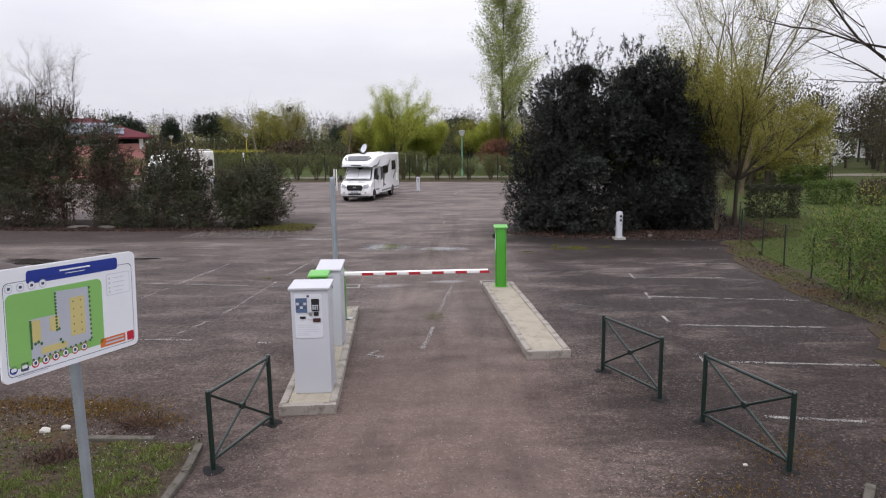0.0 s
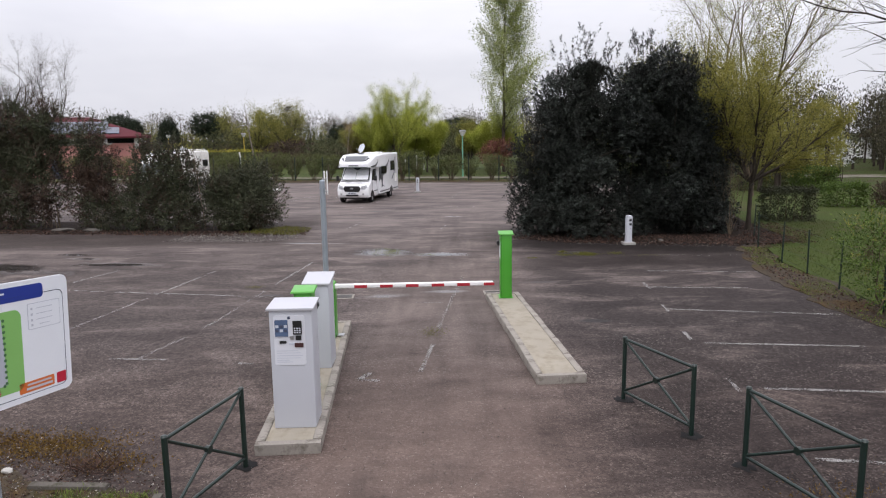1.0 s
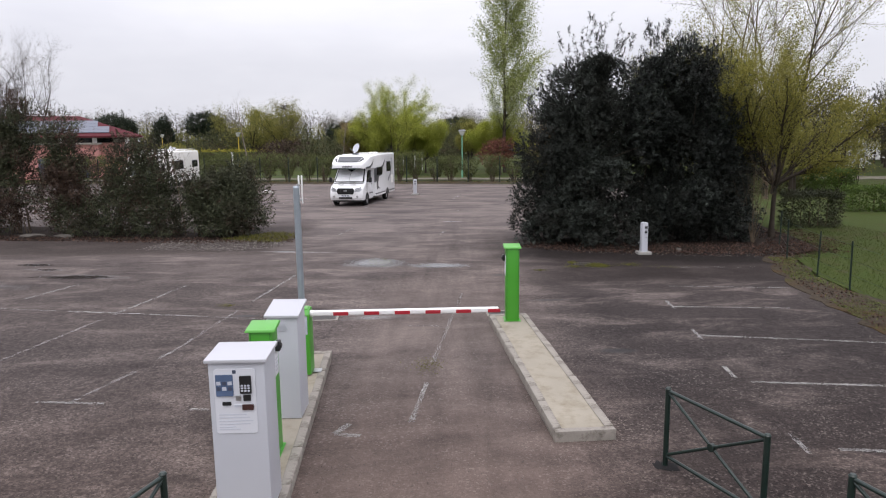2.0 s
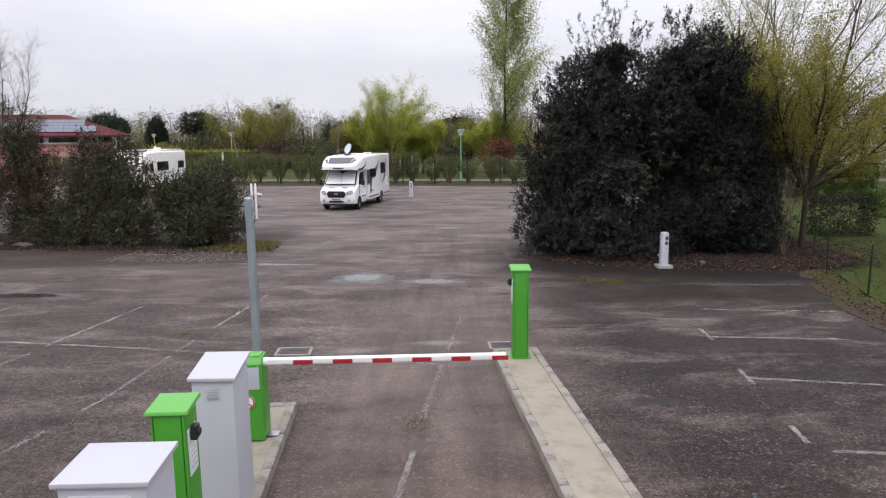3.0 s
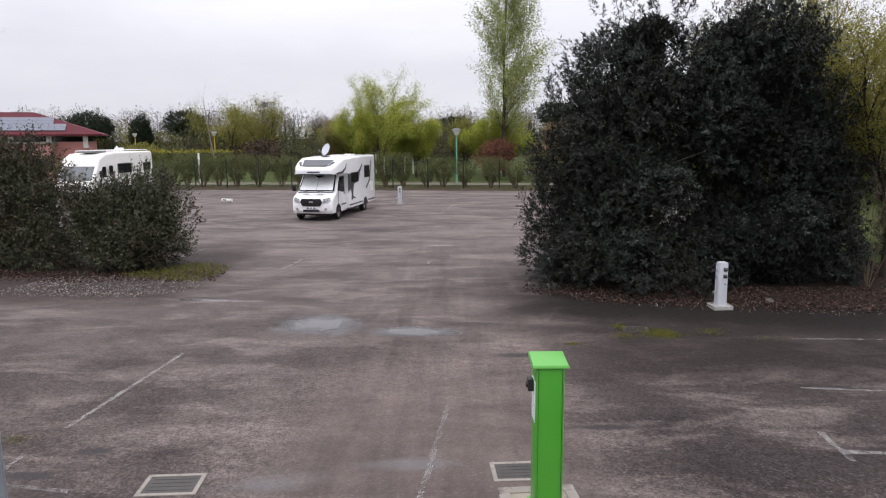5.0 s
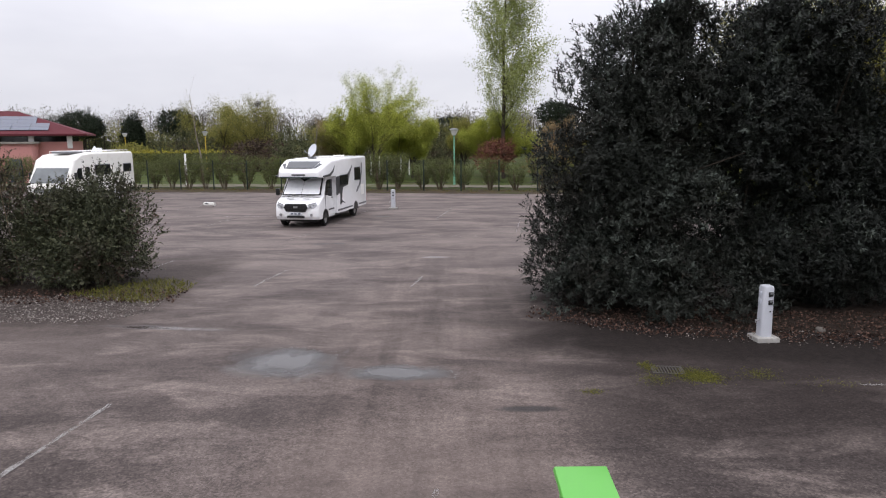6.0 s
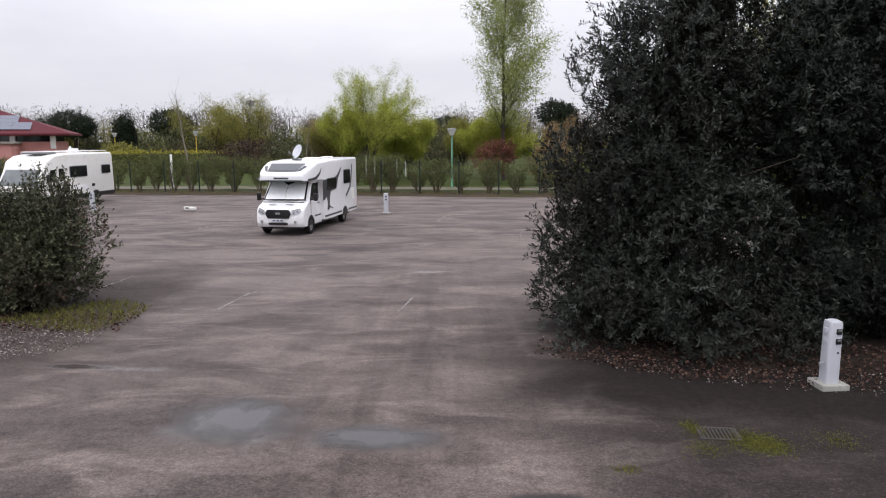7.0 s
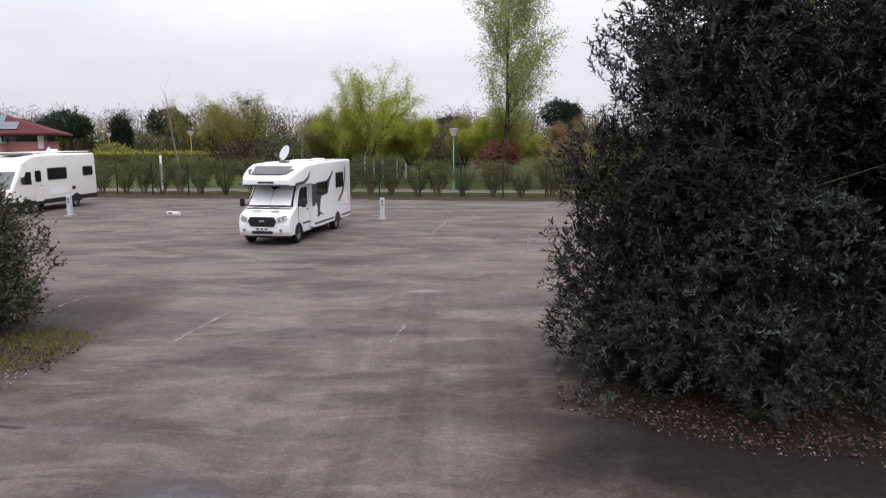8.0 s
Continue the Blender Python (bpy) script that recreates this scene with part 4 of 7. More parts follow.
# ---- the two kerbed islands ----
def island(label, at, turn, length, width, seed, z=0.14):
    t = thing("traffic_island", label, "traffic island", (*at, 0), turn)
    k = 0.12
    bm = B()
    box(bm, (width / 2, length / 2, z / 2 - 0.012), (width - 2 * k + 0.01, length - 2 * k + 0.01, z), 0.004)
    part("infill", bm, CREAM, t, "cream-coloured smooth concrete infill")
    rng = random.Random(seed)

    def stone(size, at2):
        bm = B()
        box(bm, (0, 0, 0), size, 0.02, seg=2)
        for v in bm.verts:
            v.co += Vector((rng.uniform(-1, 1), rng.uniform(-1, 1), rng.uniform(-1, 1))) * 0.006
        o = part("kerb_stone", bm, KERB, t)
        o.location = (at2[0] + rng.uniform(-0.004, 0.004), at2[1], at2[2] + rng.uniform(-0.004, 0.004))
    n = max(2, round((length - 2 * k) / 1.0))
    step = (length - 2 * k) / n
    for i in range(n):
        for x in (k / 2, width - k / 2):
            stone((k, step - 0.008, z + 0.03), (x, k + step * (i + 0.5), z / 2 - 0.01))
    for y in (k / 2, length - k / 2):
        stone((width - 0.004, k, z + 0.03), (width / 2, y, z / 2 - 0.01))
    return t


island("low cream concrete island with worn kerbs carrying the cabinets", (-1.88, 8.62), 4.2, 5.75, 0.82, 1)
island("low cream concrete island with worn kerbs and one post", (1.92, 10.98), 4.9, 5.85, 0.80, 2)
ISL = 0.13


# ---- pay kiosk ----
def slanted_lid(bm, w, d, z0, z1, over, thick=0.035, bevel=0.008):
    """A lid that rises from front to back."""
    y0, y1 = -over, d + over
    loft(bm, [[(-w / 2 - over, y0, z0), (-w / 2 - over, y1, z1), (-w / 2 - over, y1, z1 + thick), (-w / 2 - over, y0, z0 + thick)],
              [(w / 2 + over, y0, z0), (w / 2 + over, y1, z1), (w / 2 + over, y1, z1 + thick), (w / 2 + over, y0, z0 + thick)]])
    bevel_of(bm, bm.verts[:], bevel)


kiosk = thing("pay_kiosk", "pale grey steel pay kiosk with screen and keypad", "pay machine", (-1.475, 9.155, ISL), 2.0)
bm = B()
prism(bm, [(0, 0), (0.47, 0), (0.47, 1.602), (0, 1.580)], -0.272, 0.272, 0.012)
part("body", bm, CABINET_WHITE, kiosk)
bm = B()
slanted_lid(bm, 0.544, 0.47, 1.583, 1.606, 0.03)
part("lid", bm, LID_WHITE, kiosk, "white overhanging lid")
bm = B()
prism(bm, rounded(0.40, 0.66, 0.03), -0.008, 0.0, axis="y")
fp = part("front_plate", bm, PLATE_GREY, kiosk, "pale grey instruction plate")
fp.location = (-0.02, 0, 1.19)


def plate_bit(name, x, z, w, h, material, parent, d=0.012, label="", r=0.006):
    bm = B()
    prism(bm, rounded(w, h, min(r, w / 3, h / 3), 3), -d, 0.0, axis="y")
    o = part(name, bm, material, parent, label)
    o.location = (x, -0.008, z)
    return o


plate_bit("screen", -0.098, 0.165, 0.165, 0.215, SCREEN, fp, 0.014, "blue-grey display behind glass")
for i in range(3):
    for j in range(2):
        bm = B()
        box(bm, (-0.152 + i * 0.054, -0.0235, 0.135 + j * 0.055), (0.040, 0.003, 0.036))
        part("display_tile", bm, SIGN_PALE if (i + j) % 2 else SIGN_INK, fp)
plate_bit("keypad", 0.105, 0.17, 0.112, 0.18, BLACK, fp, 0.016, "black card reader with grey keys")
for i in range(3):
    for j in range(3):
        plate_bit("key", 0.073 + i * 0.032, 0.112 + j * 0.026, 0.022, 0.017, SIGN_PALE, fp, 0.022)
plate_bit("emblem", 0.0, 0.30, 0.035, 0.035, SIGN_INK, fp, 0.004)
plate_bit("coin_slot", 0.03, 0.035, 0.05, 0.05, STEEL, fp, 0.012)
plate_bit("button_panel", 0.115, 0.035, 0.072, 0.06, BLACK, fp, 0.012)
plate_bit("ticket_slot", -0.085, -0.02, 0.085, 0.035, BLACK, fp, 0.012)
plate_bit("receipt_tray", 0.118, -0.06, 0.11, 0.055, mat("dark_brown_plastic", (0.05, 0.02, 0.018), 0.4), fp, 0.014)
plate_bit("lever", 0.03, -0.045, 0.085, 0.022, SIGN_PALE, fp, 0.008)
bm = B()
for z, w in ((-0.135, 0.27), (-0.165, 0.30), (-0.20, 0.33), (-0.232, 0.30), (-0.262, 0.16), (-0.285, 0.20)):
    text_bar(bm, -0.17 + w / 2, z, w, 0.009, -0.0095)
part("small_print", bm, SIGN_PALE, fp)


# ---- green card posts ----
def card_post(label, at, turn, side, height=1.50):
    t = thing("card_post", label, "access terminal", (*at, ISL), turn, "card posts")
    bm = B()
    box(bm, (0, 0.16, height / 2), (0.265, 0.32, height), 0.010)
    part("body", bm, GREEN, t)
    bm = B()
    loft(bm, [[(-0.175, -0.025, height), (0.175, -0.025, height), (0.175, 0.345, height + 0.03), (-0.175, 0.345, height + 0.03)],
              [(-0.165, -0.015, height + 0.030), (0.165, -0.015, height + 0.030), (0.165, 0.335, height + 0.058), (-0.165, 0.335, height + 0.058)]])
    bevel_of(bm, bm.verts[:], 0.008)
    part("lid", bm, GREEN_LID, t, "slanted green lid")
    bm = B()
    for x in (-0.112, 0.112):
        box(bm, (x, -0.0015, height / 2), (0.004, 0.006, height - 0.03))
    part("seam", bm, DARK_GREEN, t)
    bm = B()
    box(bm, (side * 0.137, 0.15, height - 0.36), (0.010, 0.20, 0.40), 0.004)
    pl = part("instruction_plate", bm, PANEL_WHITE, t, "white instruction plate")
    bm = B()
    box(bm, (side * 0.172, 0.13, height - 0.20), (0.055, 0.10, 0.12), 0.012)
    rod(bm, (side * 0.19, 0.13, height - 0.20), (side * 0.215, 0.13, height - 0.20), 0.032, seg=14)
    part("reader", bm, BLACK, t, "black round reader")
    bm = B()
    for i in range(4):
        box(bm, (side * 0.1430, 0.15, height - 0.36 - i * 0.045), (0.002, 0.14 - 0.02 * (i % 2), 0.012))
    part("small_print", bm, SIGN_PALE, pl)
    bm = B()
    box(bm, (0, 0.16, 0.006), (0.33, 0.37, 0.012), 0.003)
    part("base_plate", bm, GREEN, t)
    return t


card_post("green steel card post between the kiosk and cabinet", (-1.58, 10.40), 3, 1, 1.52)
card_post("green steel card post standing alone on its island", (1.875, 16.28), 0, -1, 1.49)

# ---- white control cabinet ----
cab = thing("control_cabinet", "pale grey steel control cabinet with a vent and a slanted lid", "cabinet", (-1.60, 11.50, ISL), 0.5)
bm = B()
prism(bm, [(0, 0), (0.50, 0), (0.50, 1.485), (0, 1.395)], -0.20, 0.20, 0.012)
part("body", bm, CABINET_WHITE, cab)
bm = B()
slanted_lid(bm, 0.40, 0.50, 1.398, 1.488, 0.03)
part("lid", bm, LID_WHITE, cab, "white slanted lid")
bm = B()
prism(bm, rounded(0.13, 0.12, 0.012, 3), -0.006, 0.0, axis="y")
vent = part("vent", bm, CABINET_WHITE, cab)
vent.location = (0.0, 0, 1.27)
for i in range(6):
    bm = B()
    box(bm, (0, -0.010, -0.042 + i * 0.0165), (0.10, 0.010, 0.006), 0.002)
    part("slat", bm, CABINET_WHITE, vent)

# ---- barrier ----
gate = thing("barrier", "closed barrier with green housing and red and white boom", "barrier", (-1.752, 13.16, ISL + 0.015), 2.5)
bm = B()
prism(bm, [(0.0, 0), (0.36, 0), (0.36, 1.00), (0.30, 1.045), (0.06, 1.045), (0.0, 0.97)], -0.155, 0.155, 0.014)
part("housing", bm, GREEN, gate, "bright green steel housing")
bm = B()
box(bm, (0, 0.18, 1.05), (0.25, 0.20, 0.022), 0.008)
part("cap", bm, GREEN_LID, gate)
bm = B()
box(bm, (0.0, -0.003, 0.80), (0.25, 0.008, 0.28), 0.003)
gp = part("grey_panel", bm, SIGN_GREY, gate, "grey maker's panel")
bm = B()
box(bm, (0.03, -0.0085, 0.70), (0.12, 0.002, 0.014))
box(bm, (0.05, -0.0085, 0.675), (0.08, 0.002, 0.008))
part("small_print", bm, SIGN_PALE, gp)
bm = B()
rod(bm, (-0.03, -0.007, 0.50), (-0.03, 0.004, 0.50), 0.085, seg=32)
disc = part("sign_disc", bm, PANEL_WHITE, gate, "round white no-walking sign with a red rim")
bm = B()
ro, ri = [bmesh.ops.create_circle(bm, segments=32, radius=r, matrix=pose(-0.03, -0.0095, 0.50, 90))["verts"] for r in (0.085, 0.068)]
bmesh.ops.bridge_loops(bm, edges=bm.edges[:])
part("red_rim", bm, SIGN_RED, disc)
bm = B()
box(bm, (0, 0, 0), (0.145, 0.002, 0.014), m=pose(-0.03, -0.0115, 0.50, 0, 45, 0))
part("red_slash", bm, SIGN_RED, disc)
bm = B()
box(bm, (-0.03, -0.0085, 0.505), (0.034, 0.002, 0.085), 0.0)
part("plain_mark", bm, SIGN_INK, disc)
bm = B()
for x, z in ((-0.11, 0.955), (0.11, 0.955), (-0.03, 0.62)):
    bm = B()
    rod(bm, (x, -0.006, z), (x, 0.004, z), 0.012, seg=10)
    part("lock", bm, STEEL, gate)
bm = B()
box(bm, (0.225, 0.20, 0.006), (0.13, 0.16, 0.012), 0.003)
part("base_plate", bm, STEEL, gate)
bm = B()
rod(bm, (0.15, 0.15, 0.96), (0.20, 0.15, 0.96), 0.055, seg=20)
part("hub", bm, ARM_WHITE, gate)
for x0, x1, mt, nm in [(0.10, 3.14, ARM_WHITE, "boom")]:
    bm = B()
    prism(bm, [(0.15 + a, 0.965 + c) for a, c in rounded(0.085, 0.080, 0.018, 4)], x0, x1, 0.0)
    boom = part(nm, bm, mt, gate, "white boom with red stripes")
for i in range(6):
    x = 0.52 + i * 0.486
    bm = B()
    box(bm, (x + 0.12, 0.106, 0.957), (0.24 if i < 5 else 0.20, 0.004, 0.056), 0.001)
    part("red_stripe", bm, ARM_RED, boom)

# ---- pole with a plate seen on edge ----
pole = thing("sign_pole", "tall grey galvanised pole with two thin white slats", "sign pole", (-1.91, 14.12, ISL - 0.05), 0)
bm = B()
rod(bm, (0, 0, -0.1), (0, 0, 2.96), 0.054, seg=20)
part("post", bm, GALV, pole)
bm = B()
rod(bm, (0, 0, 2.96), (0, 0, 2.985), 0.058, 0.044, seg=20)
part("cap", bm, GALV, pole)
bm = B()
rod(bm, (0, 0, 2.80), (0, 0, 2.84), 0.060, seg=20)
part("collar", bm, GALV, pole)
for x in (0.045, 0.095):
    bm = B()
    box(bm, (x, 0.0, 2.93), (0.022, 0.030, 0.46), 0.003)
    part("slat", bm, ARM_WHITE, pole, "thin white upright slat")
for z in (2.76, 3.0):
    bm = B()
    box(bm, (0.05, 0.0, z), (0.09, 0.03, 0.03), 0.004)
    part("clamp", bm, STEEL, pole)


# ---- cross-braced guard rails ----
def guard_rail(label, a, b, h=0.96):
    a, b = Vector((*a, 0)), Vector((*b, 0))
    L = (b - a).length
    t = thing("guard_rail", label, "guard rail", a, math.degrees(math.atan2(b.y - a.y, b.x - a.x)), "cross-braced guard rails")
    for x in (0, L):
        bm = B()
        rod(bm, (x, 0, -0.05), (x, 0, h - 0.01), 0.031, seg=16)
        rod(bm, (x, 0, h - 0.01), (x, 0, h + 0.008), 0.036, 0.022, seg=16)
        p = part("post", bm, DARK_GREEN, t)
        bm = B()
        rng = random.Random(int(a.x * 50 + x * 9))
        vs = [bm.verts.new((x + 0.155 * rng.uniform(0.5, 1.35) * math.cos(k * 0.45), 0.135 * rng.uniform(0.5, 1.35) * math.sin(k * 0.45), 0.006)) for k in range(14)]
        mid = bm.verts.new((x, 0, 0.018))
        for k in range(14):
            bm.faces.new((vs[k], vs[(k + 1) % 14], mid))
        part("tar_patch", bm, TAR, p, "black patch of fresh tar at the foot")
    for z in (h - 0.035, 0.13):
        bm = B()
        rod(bm, (0.0, 0, z), (L, 0, z), 0.021, seg=12)
        part("rail", bm, DARK_GREEN, t)
    for z0, z1 in ((0.15, h - 0.06), (h - 0.06, 0.15)):
        bm = B()
        rod(bm, (0.02, 0, z0), (L - 0.02, 0, z1), 0.018, seg=10)
        part("brace", bm, DARK_GREEN, t)
    bm = B()
    rod(bm, (L / 2, -0.024, (h + 0.09) / 2), (L / 2, 0.024, (h + 0.09) / 2), 0.045, seg=16)
    part("boss", bm, DARK_GREEN, t)
    return t


guard_rail("dark green steel guard rail with crossed braces beside the kiosk island", (-2.27, 7.03), (-1.90, 8.33), 1.0)
guard_rail("dark green steel guard rail with crossed braces beside the narrow island", (3.11, 10.34), (3.67, 9.08))
guard_rail("dark green steel guard rail with crossed braces standing on the verge", (4.0, 8.24), (4.48, 6.83), 0.98)

# ---- information sign ----
info = thing("information_sign", "white information board with green site plan on galvanised post", "information sign", (-2.945, 5.545, 0), math.degrees(1.264))
bm = B()
prism(bm, rounded(0.075, 0.075, 0.012, 3), -0.1, 2.70, axis="z")
part("post", bm, GALV, info)
bm = B()
rod(bm, (0, 0, -0.06), (0, 0, 0.075), 0.25, 0.21, seg=14)
part("footing", bm, CONCRETE, info, "rough round concrete footing")
bm = B()
prism(bm, rounded(1.53, 0.96, 0.06), -0.075, -0.055, axis="y")
board = part("board", bm, PANEL_WHITE, info, "white printed board with round corners")
board.matrix_basis = pose(0, 0, 2.352, 0, 3.1, 0)
for z in (-0.25, 0.25):
    bm = B()
    box(bm, (0, -0.045, z), (0.5, 0.03, 0.04))
    part("clamp", bm, GALV, board)


def print_on(name, outline, material, y, label=""):
    bm = B()
    prism(bm, outline, -0.0765 - y, -0.0755 - y, axis="y")
    return part(name, bm, material, board, label, smooth=False)


def at2(pts, x, z):
    return [(a + x, b + z) for a, b in pts]


for w0, h0, w1, h1, dx, dz in ((1.43, 0.80, 1.42, 0.79, 0.0, -0.035),):
    bm = B()
    for w, h in ((w0, h0), (w1, h1)):
        vs = [bm.verts.new((a + dx, -0.0765, c + dz)) for a, c in rounded(w, h, 0.05)]
        for i in range(len(vs)):
            bm.edges.new((vs[i], vs[(i + 1) % len(vs)]))
    bmesh.ops.bridge_loops(bm, edges=bm.edges[:])
    part("border_line", bm, SIGN_INK, board, "", False)
print_on("title_band", at2(rounded(1.02, 0.115, 0.03), 0.02, 0.385), SIGN_BLUE, 0.0, "dark blue title band")
print_on("site_plan", at2(rounded(1.02, 0.64, 0.06), -0.19, -0.055), SIGN_GREEN, 0.0, "green site plan with grey lanes and yellow plots")
print_on("plan_lane", [(-0.484, -0.345), (-0.484, 0.02), (-0.205, 0.017), (-0.221, 0.223), (0.15, 0.21), (0.175, -0.30)], SIGN_GREY, 0.0012)
for x, z, w, h in ((0.02, -0.04, 0.165, 0.355), (-0.235, -0.06, 0.10, 0.13), (-0.427, -0.09, 0.09, 0.19), (-0.25, -0.275, 0.27, 0.06)):
    print_on("plan_plot", at2(rounded(w, h, 0.012), x, z), SIGN_SAND, 0.0024)
bm = B()
for i in range(12):
    for x, z in ((0.165, 0.20 - i * 0.044), (-0.47 + i * 0.056, -0.335 + i * 0.003), (-0.214, 0.205 - i * 0.03), (-0.478, 0.0 - i * 0.021)):
        rod(bm, (x, -0.0790, z), (x, -0.0800, z), 0.013, seg=7)
for x, z in ((-0.44, -0.20), (-0.41, -0.19), (-0.38, -0.21), (-0.18, -0.22), (-0.16, -0.25), (-0.19, -0.12)):
    rod(bm, (x, -0.0790, z), (x, -0.0800, z), 0.015, seg=7)
for i in range(5):
    for x in (-0.025, 0.06):
        box(bm, (x, -0.0800, 0.10 - i * 0.07), (0.012, 0.001, 0.012))
tagged(part("plan_tree_mark", bm, mat("sign_dark_green", (0.05, 0.14, 0.05), 0.4), board), kind="stuff")
print_on("legend_box", at2(rounded(0.30, 0.21, 0.012), 0.53, 0.185), SIGN_PALE, 0.0)
print_on("legend_field", at2(rounded(0.29, 0.20, 0.012), 0.53, 0.185), PANEL_WHITE, 0.0012)
bm = B()
for z in (0.245, 0.20, 0.155, 0.115):
    box(bm, (0.53, -0.0790, z), (0.15 if z > 0.12 else 0.10, 0.001, 0.005))
    box(bm, (0.415, -0.0790, z), (0.018, 0.001, 0.018))
part("legend_print", bm, SIGN_PALE, board)
bm = B()
for z, w in ((-0.425, 0.36), (-0.445, 0.30)):
    box(bm, (-0.48, -0.0770, z), (w, 0.001, 0.008))
part("print_bar", bm, SIGN_PALE, board)
bm = B()
box(bm, (0.02, -0.0785, 0.402), (0.34, 0.001, 0.014))
box(bm, (0.02, -0.0785, 0.370), (0.22, 0.001, 0.006))
part("title_print", bm, PANEL_WHITE, board)
print_on("contact_strip", at2(rounded(0.32, 0.085, 0.01), 0.43, -0.37), SIGN_ORANGE, 0.0, "orange contact strip")
bm = B()
box(bm, (0.45, -0.0785, -0.352), (0.22, 0.001, 0.014))
box(bm, (0.45, -0.0785, -0.385), (0.24, 0.001, 0.018))
part("contact_print", bm, SIGN_PALE, board)
print_on("emblem", at2(rounded(0.09, 0.09, 0.01), 0.66, -0.37), SIGN_RED, 0.0, "red square emblem")
for i in range(8):
    x, z = -0.66 + i * 0.105, -0.375 + (0.004 * i)
    if i < 2:
        print_on("symbol", at2(rounded(0.075, 0.075, 0.036 if i == 0 else 0.01), x, z), SIGN_BLUE if i == 0 else SIGN_INK, 0.0)
        print_on("symbol_field", at2(rounded(0.05, 0.03, 0.01), x, z), PANEL_WHITE, 0.0012)
    else:
        print_on("symbol", at2(rounded(0.08, 0.08, 0.039), x, z), SIGN_RED, 0.0)
        print_on("symbol_field", at2(rounded(0.056, 0.056, 0.027), x, z), PANEL_WHITE, 0.0012)
        print_on("symbol_mark", at2(rounded(0.026, 0.03, 0.006), x, z), SIGN_INK, 0.0024)
for i in range(4):
    x = -0.66 + i * 0.11
    print_on("service_ring", at2(rounded(0.075, 0.075, 0.036), x, 0.315), SIGN_PALE, 0.0)
    print_on("service_field", at2(rounded(0.062, 0.062, 0.030), x, 0.315), PANEL_WHITE, 0.0012)
    print_on("service_mark", at2(rounded(0.028, 0.024, 0.006), x, 0.315), SIGN_INK, 0.0024)


# ---- service pillars ----
def pillar(label, at, turn):
    t = thing("service_pillar", label, "service pillar", (*at, 0), turn, "service pillars")
    bm = B()
    box(bm, (0, 0, 0.03), (0.42, 0.40, 0.11), 0.02)
    part("plinth", bm, CONCRETE, t, "square concrete plinth")
    bm = B()
    loft(bm, [[(a, b, z) for a, b in rounded(w, d, 0.05, 4)] for z, w, d in ((0.08, 0.215, 0.23), (0.98, 0.205, 0.22), (1.02, 0.19, 0.20), (1.035, 0.13, 0.14))])
    body = part("body", bm, CABINET_WHITE, t, "white moulded pillar body")
    for x, z in ((-0.0, 0.88), (0.0, 0.73)):
        bm = B()
        box(bm, (x + 0.025, -0.116, z), (0.08, 0.03, 0.085), 0.008)
        s = part("socket", bm, BLACK, body, "dark socket flap")
        bm = B()
        box(bm, (x + 0.025, -0.132, z + 0.02), (0.056, 0.012, 0.03), 0.004)
        part("flap", bm, GREY_PLASTIC, s)
    bm = B()
    for z in (0.88, 0.73):
        box(bm, (-0.108, 0.0, z), (0.03, 0.08, 0.08), 0.008)
        box(bm, (0.108, 0.0, z), (0.03, 0.08, 0.08), 0.008)
    part("side_socket", bm, SIGN_PALE, body)
    bm = B()
    rod(bm, (-0.10, -0.03, 0.40), (-0.185, -0.03, 0.38), 0.014, seg=8)
    rod(bm, (-0.185, -0.03, 0.40), (-0.185, -0.03, 0.34), 0.012, seg=8)
    part("tap", bm, STEEL, body)
    bm = B()
    rod(bm, (0.03, -0.12, 0.56), (0.03, -0.10, 0.56), 0.014, seg=10)
    part("lock", bm, BLACK, body)
    return t


pillar("white service pillar with dark sockets in front of the evergreen trees", (6.92, 24.78), 4)
pillar("white service pillar with dark sockets behind the camper", (-1.62, 48.85), -9)
pillar("white service pillar with dark sockets beside the older motorhome", (-17.3, 51.1), -9)
down = thing("toppled_pillar", "white service pillar lying toppled over on the asphalt", "service pillar", (-11.95, 50.6, 0.075), -20)
down.scale = (0.75, 0.75, 0.75)
bm = B()
loft(bm, [[(x, a, b + 0.13) for a, b in rounded(0.24, 0.22, 0.05, 4)] for x in (-0.50, 0.30, 0.42)])
part("body", bm, VAN_OLD, down)
bm = B()
box(bm, (-0.22, -0.11, 0.16), (0.3, 0.03, 0.10), 0.01)
part("socket", bm, BLACK, down)
bm = B()
rod(bm, (-0.5, 0, 0.1), (-1.0, 0.1, -0.085), 0.025, seg=8)
rod(bm, (0.3, 0, 0.0), (0.2, 0.06, -0.10), 0.03, seg=8)
part("bracket", bm, CONCRETE, down)


